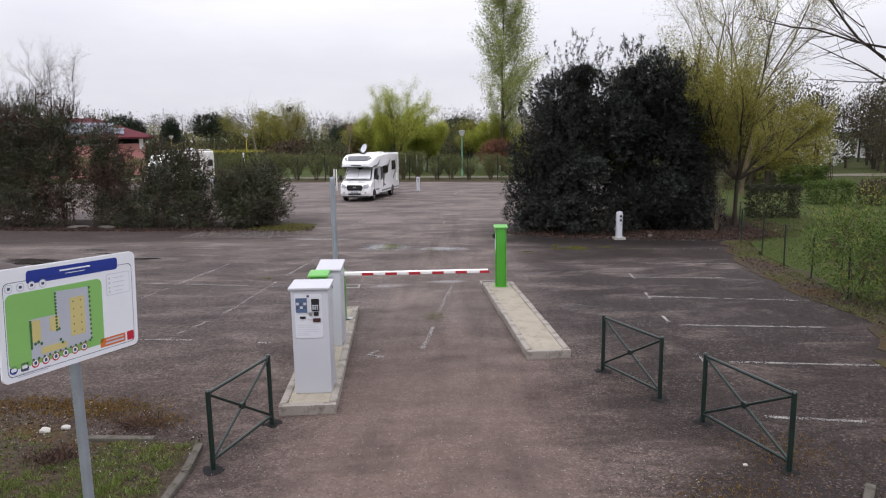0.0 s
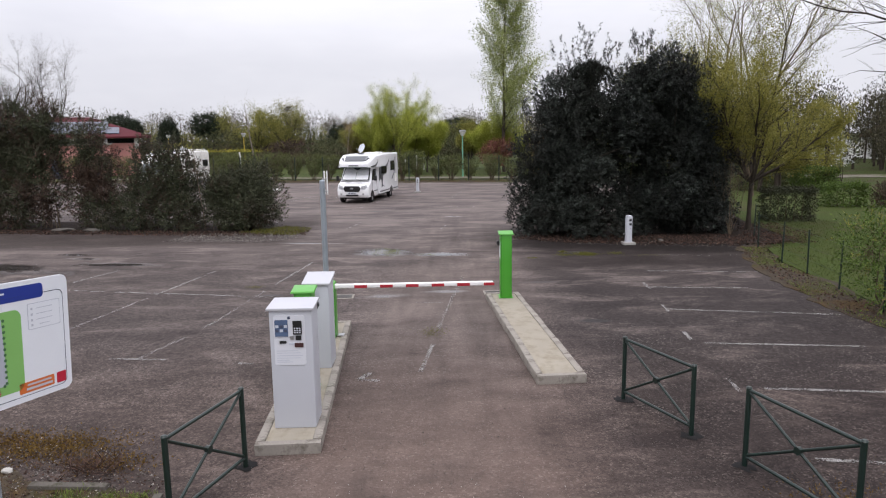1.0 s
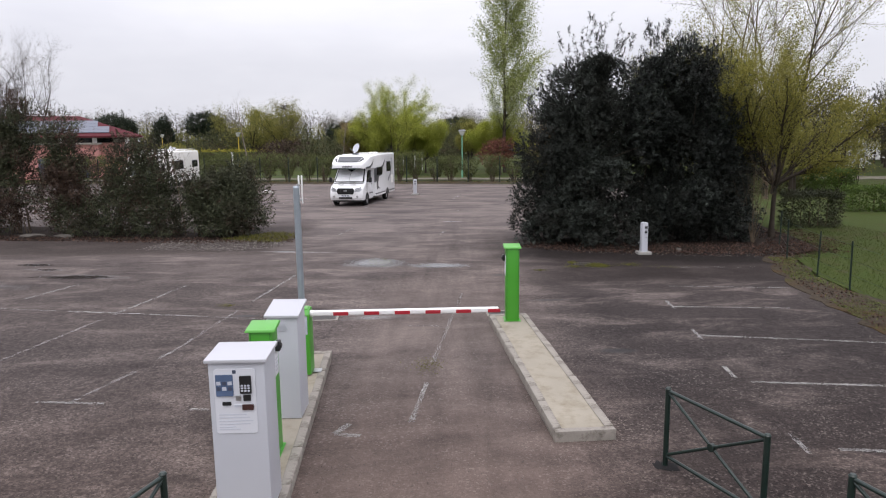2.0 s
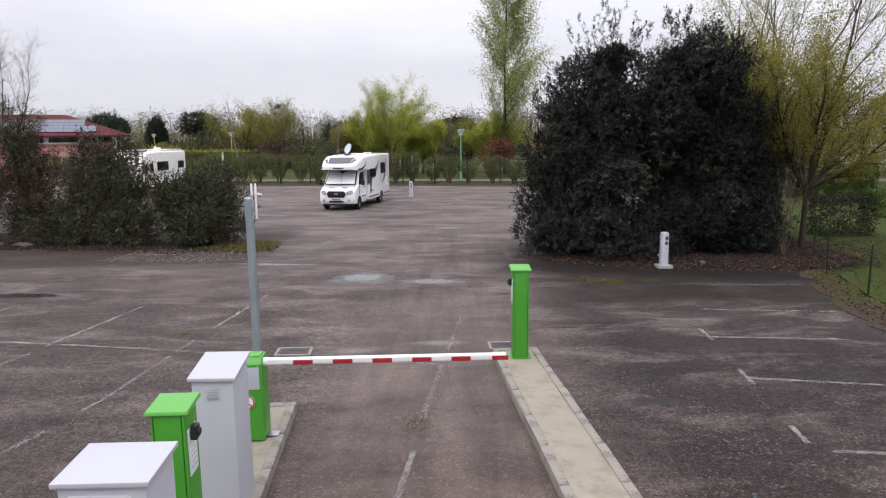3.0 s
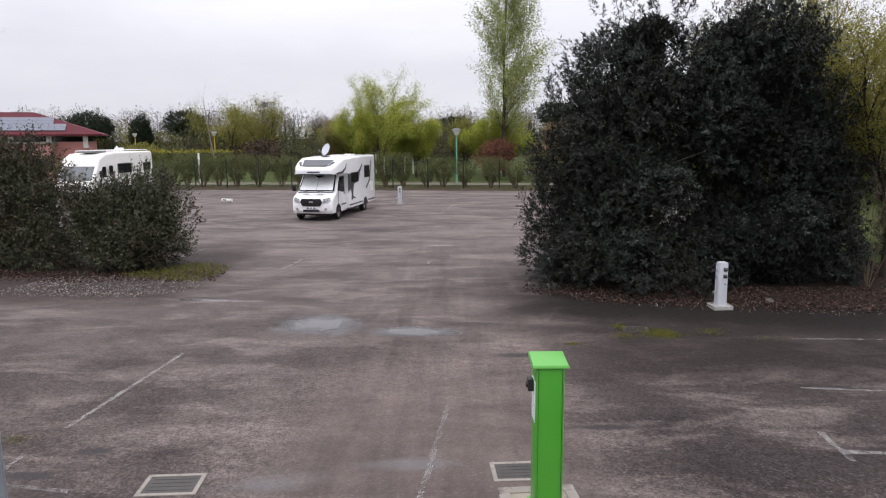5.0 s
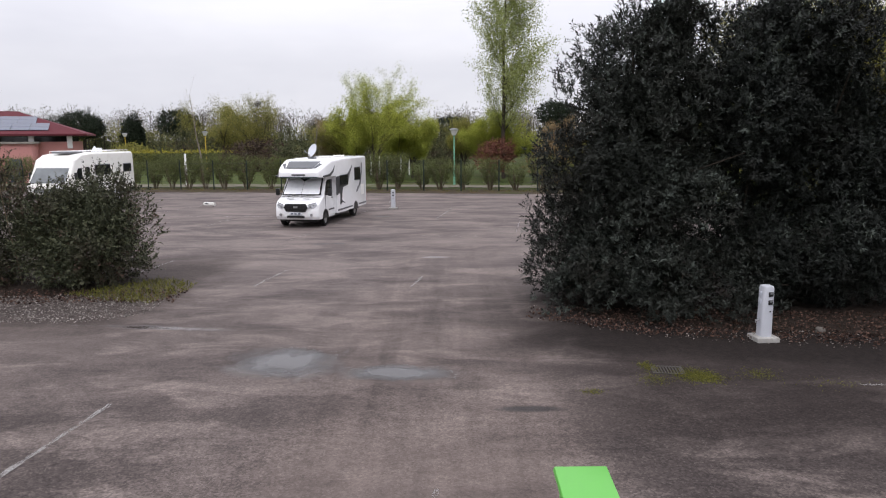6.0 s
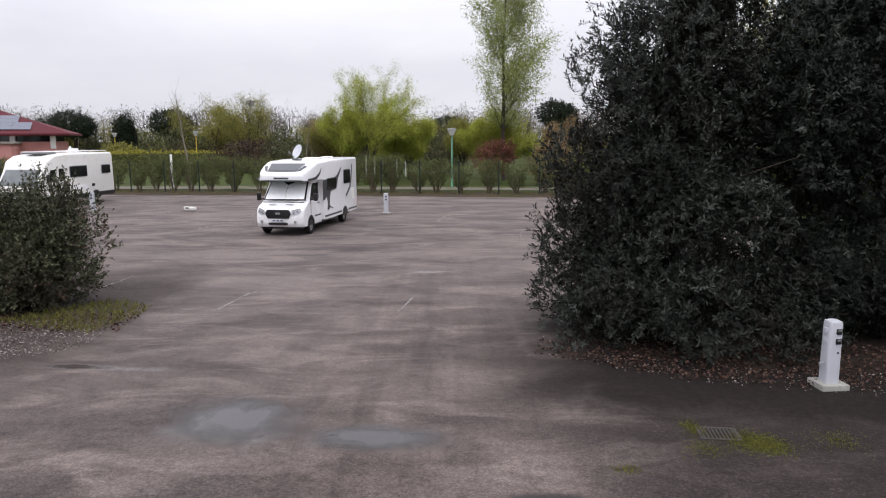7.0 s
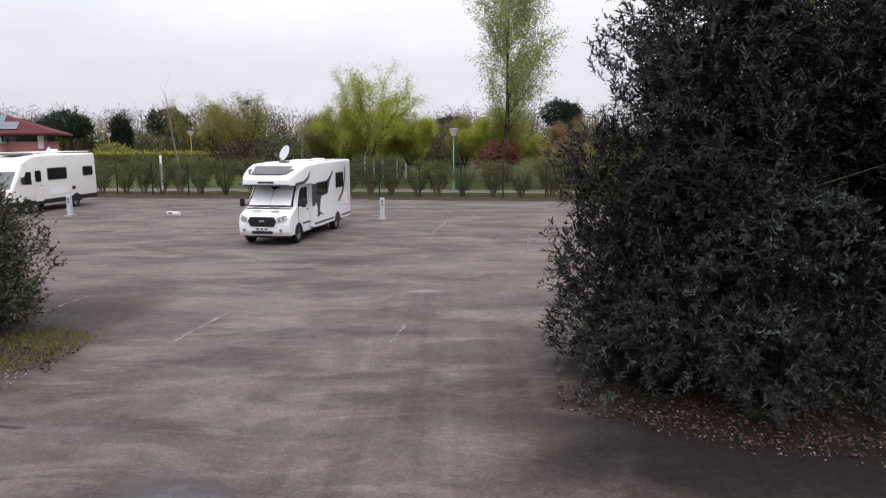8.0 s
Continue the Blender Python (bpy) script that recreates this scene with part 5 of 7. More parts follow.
# ---- vehicles ----
def wheel(parent, x, y, r=0.345, w=0.215, side=1):
    bm = B()
    n = 36
    prof = [(-w / 2, r * 0.66), (-w / 2, r * 0.92), (-w / 2 + 0.03, r), (w / 2 - 0.03, r), (w / 2, r * 0.92), (w / 2, r * 0.66)]
    rings = [[bm.verts.new((a, b * math.cos(2 * math.pi * i / n), b * math.sin(2 * math.pi * i / n))) for a, b in prof] for i in range(n)]
    for i in range(n):
        p, q = rings[i], rings[(i + 1) % n]
        for k in range(len(prof)):
            bm.faces.new((p[k], q[k], q[(k + 1) % len(prof)], p[(k + 1) % len(prof)]))
    o = new("wheel")
    o.parent = parent
    o.location = (x, y, r)
    part("tyre", bm, RUBBER, o)
    bm = B()
    s = side * w * 0.36
    rod(bm, (-s, 0, 0), (s, 0, 0), r * 0.67, seg=32)
    rod(bm, (s, 0, 0), (s * 1.25, 0, 0), r * 0.24, r * 0.16, seg=20)
    for k in range(10):
        a = 2 * math.pi * k / 10
        rod(bm, (s * 0.99, r * 0.45 * math.cos(a), r * 0.45 * math.sin(a)), (s * 1.06, r * 0.45 * math.cos(a), r * 0.45 * math.sin(a)), r * 0.07, seg=8)
    part("rim", bm, STEEL, o, "grey steel rim")
    return o


def flat_on_side(name, pts, x, material, parent, thick=0.012, label="", bevel=0.0):
    """A flat piece on a side wall; outline in (y, z)."""
    bm = B()
    prism(bm, pts, x - thick / 2, x + thick / 2, bevel)
    return part(name, bm, material, parent, label)


def rrect(y0, y1, z0, z1, r=0.04):
    return at2(rounded(y1 - y0, z1 - z0, r, 4), (y0 + y1) / 2, (z0 + z1) / 2)


def loft_sections(bm, secs, bevel=0.0):
    """Sections along y: (y, half width low, half width high, z low, z high, round)."""
    rings = []
    for y, wl, wh, z0, z1, r in secs:
        pts = []
        for (cx, cz, a0) in ((wh - r, z1 - r, 0), (-wh + r, z1 - r, 90)):
            pts += [(cx + r * math.cos(radians(a0 + 90 * k / 5)), y, cz + r * math.sin(radians(a0 + 90 * k / 5))) for k in range(6)]
        pts += [(-wl, y, z0), (wl, y, z0)]
        rings.append(pts)
    return loft(bm, rings)


van = thing("camper_van", "white low-profile camper van with silver sunshades behind the windscreen", "camper van", (-5.00, 42.15, 0), -10.5)
van.scale = (0.975, 0.97, 1.02)
# living box
bm = B()
loft_sections(bm, [(1.20, 1.13, 1.13, 0.42, 2.74, 0.10), (1.9, 1.14, 1.14, 0.40, 2.80, 0.10), (5.75, 1.14, 1.14, 0.42, 2.80, 0.10), (5.86, 1.10, 1.10, 0.46, 2.74, 0.14)])
body = part("living_body", bm, VAN_WHITE, van, "white smooth living box")
# overcab nose
bm = B()
loft_sections(bm, [(-0.52, 0.78, 0.78, 2.10, 2.26, 0.06), (-0.48, 0.92, 0.90, 2.07, 2.32, 0.09), (-0.30, 1.02, 0.99, 2.05, 2.45, 0.13), (0.10, 1.08, 1.06, 2.05, 2.62, 0.16), (0.65, 1.12, 1.10, 2.05, 2.76, 0.14), (1.25, 1.13, 1.13, 2.05, 2.78, 0.10)])
nose = part("overcab_nose", bm, VAN_WHITE, van, "white sloping overcab nose")
bm = B()
loft(bm, [[(-0.60, -0.385, 2.440), (0.60, -0.385, 2.440), (0.74, 0.30, 2.688), (-0.74, 0.30, 2.688)], [(-0.60, -0.390, 2.452), (0.60, -0.390, 2.452), (0.74, 0.295, 2.703), (-0.74, 0.295, 2.703)]])
part("roof_window", bm, ROOF_GLASS, nose, "dark sloping roof window")
for s in (-1, 1):
    bm = B()
    loft(bm, [[(s * 0.64, -0.375, 2.435), (s * 0.74, -0.33, 2.44), (s * 0.92, 0.02, 2.575), (s * 0.77, 0.06, 2.62)], [(s * 0.64, -0.378, 2.447), (s * 0.74, -0.335, 2.452), (s * 0.925, 0.02, 2.59), (s * 0.77, 0.055, 2.634)]])
    part("side_glazing", bm, ROOF_GLASS, nose)
bm = B()
prism(bm, [(-0.55, 2.085), (-0.50, 2.03), (0.9, 2.02), (0.9, 2.06), (-0.45, 2.09)], -0.86, 0.86, 0.01)
part("lip", bm, mat("dark_green_lip", (0.05, 0.075, 0.07), 0.4), nose)
bm = B()
box(bm, (0, -0.525, 2.165), (0.62, 0.012, 0.065), 0.006)
part("brand_bar", bm, GREY_DECAL, nose)
for s in (-1, 1):
    flat_on_side("swoosh", [(-0.38, 2.13), (0.35, 2.17), (0.75, 2.30), (1.02, 2.52), (1.06, 2.52), (0.86, 2.24), (0.45, 2.08), (-0.30, 2.06)], s * 1.10, GREY_DECAL, nose, 0.05)
# cab
CAB = [(-0.90, 0.34), (-0.97, 0.48), (-0.98, 0.72), (-0.93, 0.96), (-0.80, 1.08), (-0.30, 1.26), (0.42, 2.06), (1.25, 2.06), (1.25, 0.34)]
bm = B()
rings = []
for x, inset in ((-1.0, 0.06), (-0.96, 0.02), (-0.72, 0.0), (0.72, 0.0), (0.96, 0.02), (1.0, 0.06)):
    k = 1 - abs(x) * 0.0
    ring = []
    for (y, z) in CAB:
        yy = y + (0.16 * max(0, abs(x) - 0.65) / 0.35 if y < 0.3 else 0)
        xx = x * (1 - 0.10 * max(0, z - 1.2) / 0.86)
        ring.append((xx, yy + inset * (1 if y < 0 else 0), z - inset * (0.5 if z > 1.5 else 0)))
    rings.append(ring)
loft(bm, rings)
bevel_of(bm, bm.verts[:], 0.018, 2)
cab_b = part("cab", bm, VAN_WHITE, van, "white panel-van cab")


def slope_plate(name, u0, u1, w0, w1, material, parent, lift=0.012, label="", base=(-0.30, 1.26), top=(0.42, 2.06)):
    """A sheet lying on the slope between two heights, u along the slope."""
    d = Vector((0, top[0] - base[0], top[1] - base[1]))
    nrm = Vector((0, -d.z, d.y)).normalized()
    o = Vector((0, *base))
    bm = B()
    p = [o + d * u0 + Vector((-w0, 0.05, 0)), o + d * u0 + Vector((w0, 0.05, 0)), o + d * u1 + Vector((w1, 0.05, 0)), o + d * u1 + Vector((-w1, 0.05, 0))]
    p = [q - Vector((0, 0.05, 0)) for q in p]
    loft(bm, [[q + nrm * (lift - 0.02) for q in p], [q + nrm * lift for q in p]])
    bevel_of(bm, bm.verts[:], 0.004, 1)
    return part(name, bm, material, parent, label)


scr = slope_plate("windscreen", 0.06, 0.95, 0.90, 0.80, DARK_GLASS, van, 0.016, "windscreen lined with crumpled silver sunshades")
for s in (-1, 1):
    bm = B()
    rng = random.Random(8 + s)
    rows = []
    for j in range(9):
        u = 0.09 + 0.80 * j / 8
        row = []
        for i in range(9):
            f = i / 8
            x = s * (0.006 + f * (0.83 - 0.09 * u))
            y = -0.30 + 0.72 * u
            z = 1.26 + 0.80 * u
            dip = 0.0 if j < 7 or i > 2 else -0.055 * (j - 6) * (3 - i) * 0.5
            lift = 0.022 + rng.uniform(0, 0.022)
            row.append(bm.verts.new((x, y - 0.743 * lift + dip * 0.7, z + 0.669 * lift + dip * 0.8)))
        rows.append(row)
    for j in range(8):
        for i in range(8):
            bm.faces.new((rows[j][i], rows[j][i + 1], rows[j + 1][i + 1], rows[j + 1][i]))
    part("sunshade", bm, SHADE, scr, "crumpled silver sunshade")
bm = B()
box(bm, (0, -0.345, 1.245), (1.74, 0.05, 0.025), 0.01)
part("wiper_tray", bm, BLACK, van)
bm = B()
for x0 in (-0.62, 0.02):
    rod(bm, (x0, -0.335, 1.275), (x0 + 0.62, -0.30, 1.315), 0.010, seg=6)
part("wiper", bm, BLACK, van)
bm = B()
prism(bm, [(-0.54, 0.86), (-0.45, 1.01), (0.45, 1.01), (0.54, 0.86), (0.44, 0.68), (-0.44, 0.68)], -0.995, -0.93, 0.015, axis="y")
grille = part("grille", bm, BLACK, van, "black hexagonal grille")
for i in range(4):
    bm = B()
    box(bm, (0, -1.0, 0.73 + i * 0.075), (0.88 - abs(i - 1.5) * 0.05, 0.02, 0.016), 0.004)
    part("slat", bm, BLACK, grille)
bm = B()
box(bm, (0, -1.005, 0.87), (0.20, 0.02, 0.075), 0.02)
part("badge", bm, STEEL, grille)
for s in (-1, 1):
    bm = B()
    loft(bm, [[(s * 0.56, -0.955, 0.82), (s * 0.58, -0.93, 0.98), (s * 0.86, -0.77, 1.05), (s * 0.92, -0.78, 0.92), (s * 0.80, -0.89, 0.82)],
              [(s * 0.56, -0.985, 0.82), (s * 0.58, -0.965, 0.985), (s * 0.865, -0.80, 1.055), (s * 0.925, -0.81, 0.92), (s * 0.80, -0.92, 0.815)]])
    lamp = part("headlight", bm, HEAD_GLASS, van, "clear swept-back headlight")
    for lx, ly, lz, lr in ((0.66, -0.965, 0.90, 0.050), (0.79, -0.905, 0.945, 0.045)):
        bm = B()
        rod(bm, (s * lx, ly + 0.03, lz), (s * lx, ly - 0.008, lz), lr, seg=14)
        part("reflector", bm, STEEL, lamp, "bright round reflector")
    bm = B()
    loft(bm, [[(s * 0.57, -0.972, 0.985), (s * 0.87, -0.802, 1.058), (s * 0.87, -0.802, 1.035), (s * 0.57, -0.974, 0.965)], [(s * 0.57, -0.984, 0.985), (s * 0.87, -0.815, 1.058), (s * 0.87, -0.815, 1.035), (s * 0.57, -0.986, 0.965)]])
    part("lamp_brow", bm, GREY_DECAL, lamp)
    bm = B()
    rod(bm, (s * 0.70, -0.93, 0.55), (s * 0.70, -0.985, 0.55), 0.055, seg=16)
    part("fog_lamp", bm, STEEL, van)
    bm = B()
    box(bm, (s * 0.36, -0.62, 1.185), (0.30, 0.07, 0.015), 0.005, m=pose(0, 0, 0))
    part("bonnet_vent", bm, BLACK, van)
    bm = B()
    box(bm, (s * 1.22, 0.02, 1.42), (0.17, 0.12, 0.30), 0.04, seg=3)
    box(bm, (s * 1.07, 0.06, 1.33), (0.20, 0.05, 0.05), 0.01)
    part("wing_mirror", bm, BLACK, van, "large black wing mirror")
    flat_on_side("door_window", [(-0.02, 1.34), (0.36, 1.82), (0.50, 1.93), (0.98, 1.93), (0.98, 1.30), (0.12, 1.28)], s * 0.955, DARK_GLASS, van, 0.055, "dark cab door window")
    flat_on_side("door_seam", [(0.02, 0.46), (0.02, 1.30), (0.035, 1.30), (0.035, 0.46)], s * 0.985, GREY_DECAL, van, 0.04)
    flat_on_side("door_handle", rrect(0.82, 0.98, 1.12, 1.16, 0.015), s * 1.005, BLACK, van, 0.03)
    flat_on_side("side_moulding", rrect(0.42, 1.15, 0.62, 0.68, 0.02), s * 0.998, BLACK, van, 0.02)
bm = B()
box(bm, (0, -0.985, 0.475), (0.80, 0.03, 0.09), 0.012)
part("lower_intake", bm, BLACK, van)
bm = B()
box(bm, (0, -1.0, 0.60), (0.54, 0.012, 0.105), 0.004)
plate = part("number_plate", bm, PANEL_WHITE, van, "white number plate")
bm = B()
for i in range(3):
    box(bm, (-0.16 + i * 0.16, -1.008, 0.60), (0.11, 0.004, 0.055))
part("plain_bar", bm, SIGN_INK, plate)
# flank
flat_on_side("decal", [(1.12, 1.20), (1.12, 2.00), (1.75, 2.03), (2.55, 2.02), (3.05, 2.18), (3.45, 2.42), (3.50, 2.36), (3.05, 1.98), (2.80, 1.56), (2.05, 1.50), (1.95, 1.30), (1.86, 0.98), (1.95, 0.84), (1.62, 0.80), (1.66, 1.10), (1.50, 1.34), (1.32, 1.20)], 1.140, GREY_DECAL, van, 0.016, "dark grey flank graphic")
flat_on_side("decal", [(4.05, 1.18), (4.62, 1.52), (4.92, 2.05), (5.00, 2.50), (5.12, 2.50), (5.06, 2.00), (4.78, 1.46), (4.18, 1.12)], 1.140, GREY_DECAL, van, 0.016, "dark grey flank graphic")
flat_on_side("decal", [(1.60, 0.80), (1.92, 0.92), (2.28, 0.80), (2.30, 0.76), (1.95, 0.84), (1.66, 0.74)], 1.140, GREY_DECAL, van, 0.016)
flat_on_side("stripe", rrect(1.3, 3.45, 0.50, 0.57, 0.02), 1.140, GREY_DECAL, van, 0.016)
flat_on_side("stripe", rrect(4.45, 5.75, 0.50, 0.57, 0.02), 1.140, GREY_DECAL, van, 0.016)
for y0, y1, z0, z1 in ((1.62, 2.75, 1.60, 2.02), (3.85, 4.75, 1.72, 2.28)):
    w = flat_on_side("window", rrect(y0, y1, z0, z1, 0.06), 1.15, DARK_GLASS, van, 0.03, "dark acrylic side window")
    flat_on_side("frame", rrect(y0 - 0.03, y1 + 0.03, z0 - 0.03, z1 + 0.03, 0.08), 1.143, BLACK, w, 0.02)
flat_on_side("hatch", rrect(4.85, 5.35, 0.95, 1.45, 0.03), 1.142, VAN_OLD, van, 0.014)
for s in (-1, 1):
    for y, r in ((0.0, 0.385), (3.95, 0.385)):
        bm = B()
        pts = [(y + r * math.cos(math.pi * k / 16), 0.34 + r * math.sin(math.pi * k / 16)) for k in range(17)]
        xs = 0.995 if y == 0 else 1.135
        prism(bm, pts, s * (xs - 0.24), s * (xs + 0.008), 0.0)
        part("wheel_arch", bm, BLACK, van, "dark wheel arch")
bm = B()
box(bm, (0, 2.4, 0.36), (1.7, 6.2, 0.22), 0.03)
part("underbody", bm, BLACK, van)
for x, y in ((0.90, 0), (-0.90, 0), (0.98, 3.95), (-0.98, 3.95)):
    wheel(van, x, y, 0.345, 0.22, 1 if x > 0 else -1)
# roof gear
bm = B()
rod(bm, (-0.15, 1.55, 2.79), (-0.15, 1.55, 3.02), 0.03, seg=10)
box(bm, (-0.15, 1.58, 2.82), (0.30, 0.36, 0.08), 0.02)
part("dish_mount", bm, GREY_PLASTIC, van)
bm = B()
c, r = Vector((-0.05, 1.42, 3.14)), 0.30
rows = []
for j in range(7):
    q = r * j / 6
    rows.append([bm.verts.new(pose(c.x, c.y, c.z, 66, 14, -20) @ Vector((0.68 * q * math.cos(2 * math.pi * i / 28), q * math.sin(2 * math.pi * i / 28), 0.55 * q * q - 0.02))) for i in range(28)] if j else [bm.verts.new(pose(c.x, c.y, c.z, 66, 14, -20) @ Vector((0, 0, -0.02)))])
for i in range(28):
    bm.faces.new((rows[0][0], rows[1][i], rows[1][(i + 1) % 28]))
    for j in range(1, 6):
        bm.faces.new((rows[j][i], rows[j + 1][i], rows[j + 1][(i + 1) % 28], rows[j][(i + 1) % 28]))
bmesh.ops.solidify(bm, geom=bm.faces[:], thickness=0.015)
dish = part("satellite_dish", bm, PANEL_WHITE, van, "raised white satellite dish")
bm = B()
rod(bm, (-0.10, 1.40, 2.86), (-0.30, 1.12, 3.10), 0.014, seg=8)
rod(bm, (-0.30, 1.12, 3.06), (-0.30, 1.12, 3.16), 0.03, seg=10)
part("feed_arm", bm, GREY_PLASTIC, dish)
for y, w in ((2.9, 0.7), (4.6, 0.45)):
    bm = B()
    box(bm, (0.1, y, 2.83), (w, w, 0.07), 0.03, seg=3)
    part("roof_hatch", bm, VAN_OLD, van)
bm = B()
box(bm, (-1.16, 3.3, 2.62), (0.14, 3.6, 0.16), 0.03)
part("awning_case", bm, VAN_WHITE, van)
for s in (-1, 1):
    bm = B()
    box(bm, (s * 1.05, 5.87, 0.80), (0.12, 0.03, 0.42), 0.01)
    part("tail_lamp", bm, SIGN_RED, van)

# ---- older motorhome ----
old = thing("motorhome", "older cream-white integrated motorhome with dark skirts and roof rails", "motorhome", (-21.13, 52.1, 0), -5.4)
old.scale = (1.08, 1.08, 1.08)
bm = B()
rings = []
OLD = [(-0.98, 0.55), (-1.02, 0.85), (-0.92, 1.18), (-0.35, 1.95), (-0.10, 2.42), (0.5, 2.68), (1.4, 2.76), (5.5, 2.76), (5.6, 2.66), (5.62, 0.52)]
for x, k in ((-1.12, 0.05), (-1.06, 0.0), (1.06, 0.0), (1.12, 0.05)):
    rings.append([(x, y + (k if y < 1 else -k), z - (k if z > 1 else 0)) for y, z in OLD])
loft(bm, rings)
bevel_of(bm, bm.verts[:], 0.02, 2)
ob_ = part("body", bm, VAN_OLD, old, "cream-white body")
bm = B()
prism(bm, [(-1.0, 0.40), (-1.04, 0.62), (5.64, 0.62), (5.55, 0.38)], -1.13, 1.13, 0.02)
part("skirt", bm, BLACK, old, "dark grey skirt")
slope_plate("windscreen", 0.05, 0.97, 0.98, 0.92, SCREEN_GREY, old, 0.02, "wide sloping windscreen", base=(-0.90, 1.20), top=(-0.30, 2.03))
bm = B()
box(bm, (0, -1.04, 0.88), (1.3, 0.06, 0.22), 0.02)
part("grille", bm, GREY_PLASTIC, old)
for s in (-1, 1):
    bm = B()
    box(bm, (s * 0.80, -1.03, 0.88), (0.28, 0.07, 0.18), 0.02)
    part("headlight", bm, LAMP_GLASS, old)
    flat_on_side("cab_window", [(-0.25, 1.42), (0.10, 1.98), (0.42, 1.98), (0.42, 1.38)], s * 1.12, DARK_GLASS, old, 0.03, "cab side window")
    bm = B()
    box(bm, (s * 1.28, -0.35, 1.62), (0.14, 0.10, 0.30), 0.03)
    box(bm, (s * 1.16, -0.32, 1.62), (0.16, 0.04, 0.04))
    part("wing_mirror", bm, BLACK, old)
dr = flat_on_side("door", rrect(0.60, 1.18, 0.55, 2.15, 0.06), 1.128, VAN_OLD, old, 0.024, "white cab door")
flat_on_side("window", rrect(0.68, 1.10, 1.48, 2.02, 0.10), 1.143, DARK_GLASS, dr, 0.012)
flat_on_side("handle", rrect(1.02, 1.12, 1.28, 1.33, 0.02), 1.148, BLACK, dr, 0.02)
for y0, y1, z0, z1 in ((1.62, 3.05, 1.55, 2.08), (4.45, 5.25, 1.62, 2.05)):
    w = flat_on_side("window", rrect(y0, y1, z0, z1, 0.06), 1.135, DARK_GLASS, old, 0.03, "dark side window")
    flat_on_side("frame", rrect(y0 - 0.04, y1 + 0.04, z0 - 0.04, z1 + 0.04, 0.08), 1.127, GREY_PLASTIC, w, 0.02)
flat_on_side("locker", rrect(1.75, 3.10, 0.80, 1.08, 0.03), 1.126, VAN_WHITE, old, 0.02)
flat_on_side("vent", rrect(3.45, 3.70, 0.95, 1.10, 0.02), 1.126, BLACK, old, 0.02)
bm = B()
for s in (-1, 1):
    rod(bm, (s * 0.95, 0.9, 2.86), (s * 0.95, 5.3, 2.86), 0.018, seg=8)
    for y in (0.9, 2.3, 3.8, 5.3):
        rod(bm, (s * 0.95, y, 2.72), (s * 0.95, y, 2.86), 0.014, seg=6)
for y in (1.2, 3.0, 4.6):
    rod(bm, (-0.95, y, 2.87), (0.95, y, 2.87), 0.014, seg=6)
part("roof_rail", bm, ARM_WHITE, old, "white tubular roof rails")
bm = B()
box(bm, (0.0, 1.0, 2.80), (1.0, 1.2, 0.10), 0.03)
part("roof_box", bm, GREY_PLASTIC, old)
bm = B()
box(bm, (0.3, 3.3, 2.90), (0.4, 0.4, 0.22), 0.06)
part("roof_vent", bm, VAN_WHITE, old)
bm = B()
loft(bm, [[(0.1, 3.0, 2.80), (0.5, 3.0, 2.80), (0.3, 3.25, 2.80)], [(0.28, 3.05, 3.12), (0.34, 3.05, 3.12), (0.3, 3.1, 3.12)]])
part("antenna_cowl", bm, PANEL_WHITE, old)
for s in (-1, 1):
    for y in (0.0, 3.75):
        bm = B()
        prism(bm, [(y + 0.42 * math.cos(math.pi * k / 14), 0.32 + 0.42 * math.sin(math.pi * k / 14)) for k in range(15)], s * 0.9, s * 1.136, 0.0)
        part("wheel_arch", bm, BLACK, old)
for x, y in ((0.96, 0), (-0.96, 0), (0.96, 3.75), (-0.96, 3.75)):
    wheel(old, x, y, 0.335, 0.2, 1 if x > 0 else -1)


# ---- evergreen trees by the opening ----
def evergreen(label, at, lobes, shoots, seed, stems=7, leaf=None):
    return shrub("evergreen_tree", label, at, lobes, shoots, 13, 0.27, 0.105, 0.27, leaf or HOLLY, seed, stems, 0.06, 0.45, HOLLY_NEW, 0.10, BARK, "tree", "dark evergreen trees", 0.42, 900, 200, 1.2, 0.45, 1.2, 1.7)


evergreen("tall dense dark evergreen tree leafy down to the ground", (5.5, 28.0, 0),
          [(-0.3, 0.1, 2.2, 2.2, 1.8, 2.1), (-0.15, -0.5, 3.7, 1.95, 1.8, 1.8), (0.35, -0.2, 5.2, 1.45, 1.5, 1.7), (0.65, 0.0, 6.4, 0.75, 0.8, 1.0), (-0.3, -0.1, 4.9, 0.90, 1.0, 1.2), (-1.1, -0.3, 1.3, 1.5, 1.4, 1.2), (0.7, -0.5, 1.1, 1.8, 1.3, 1.2),
           (-0.9, -0.4, 3.2, 1.2, 1.2, 1.3), (-1.4, -0.5, 0.6, 1.1, 1.0, 0.6), (0.4, -1.5, 0.6, 1.7, 0.8, 0.6), (0.4, -1.2, 2.9, 1.7, 1.3, 1.2)], 15800, 41, leaf=HOLLY_GREY)
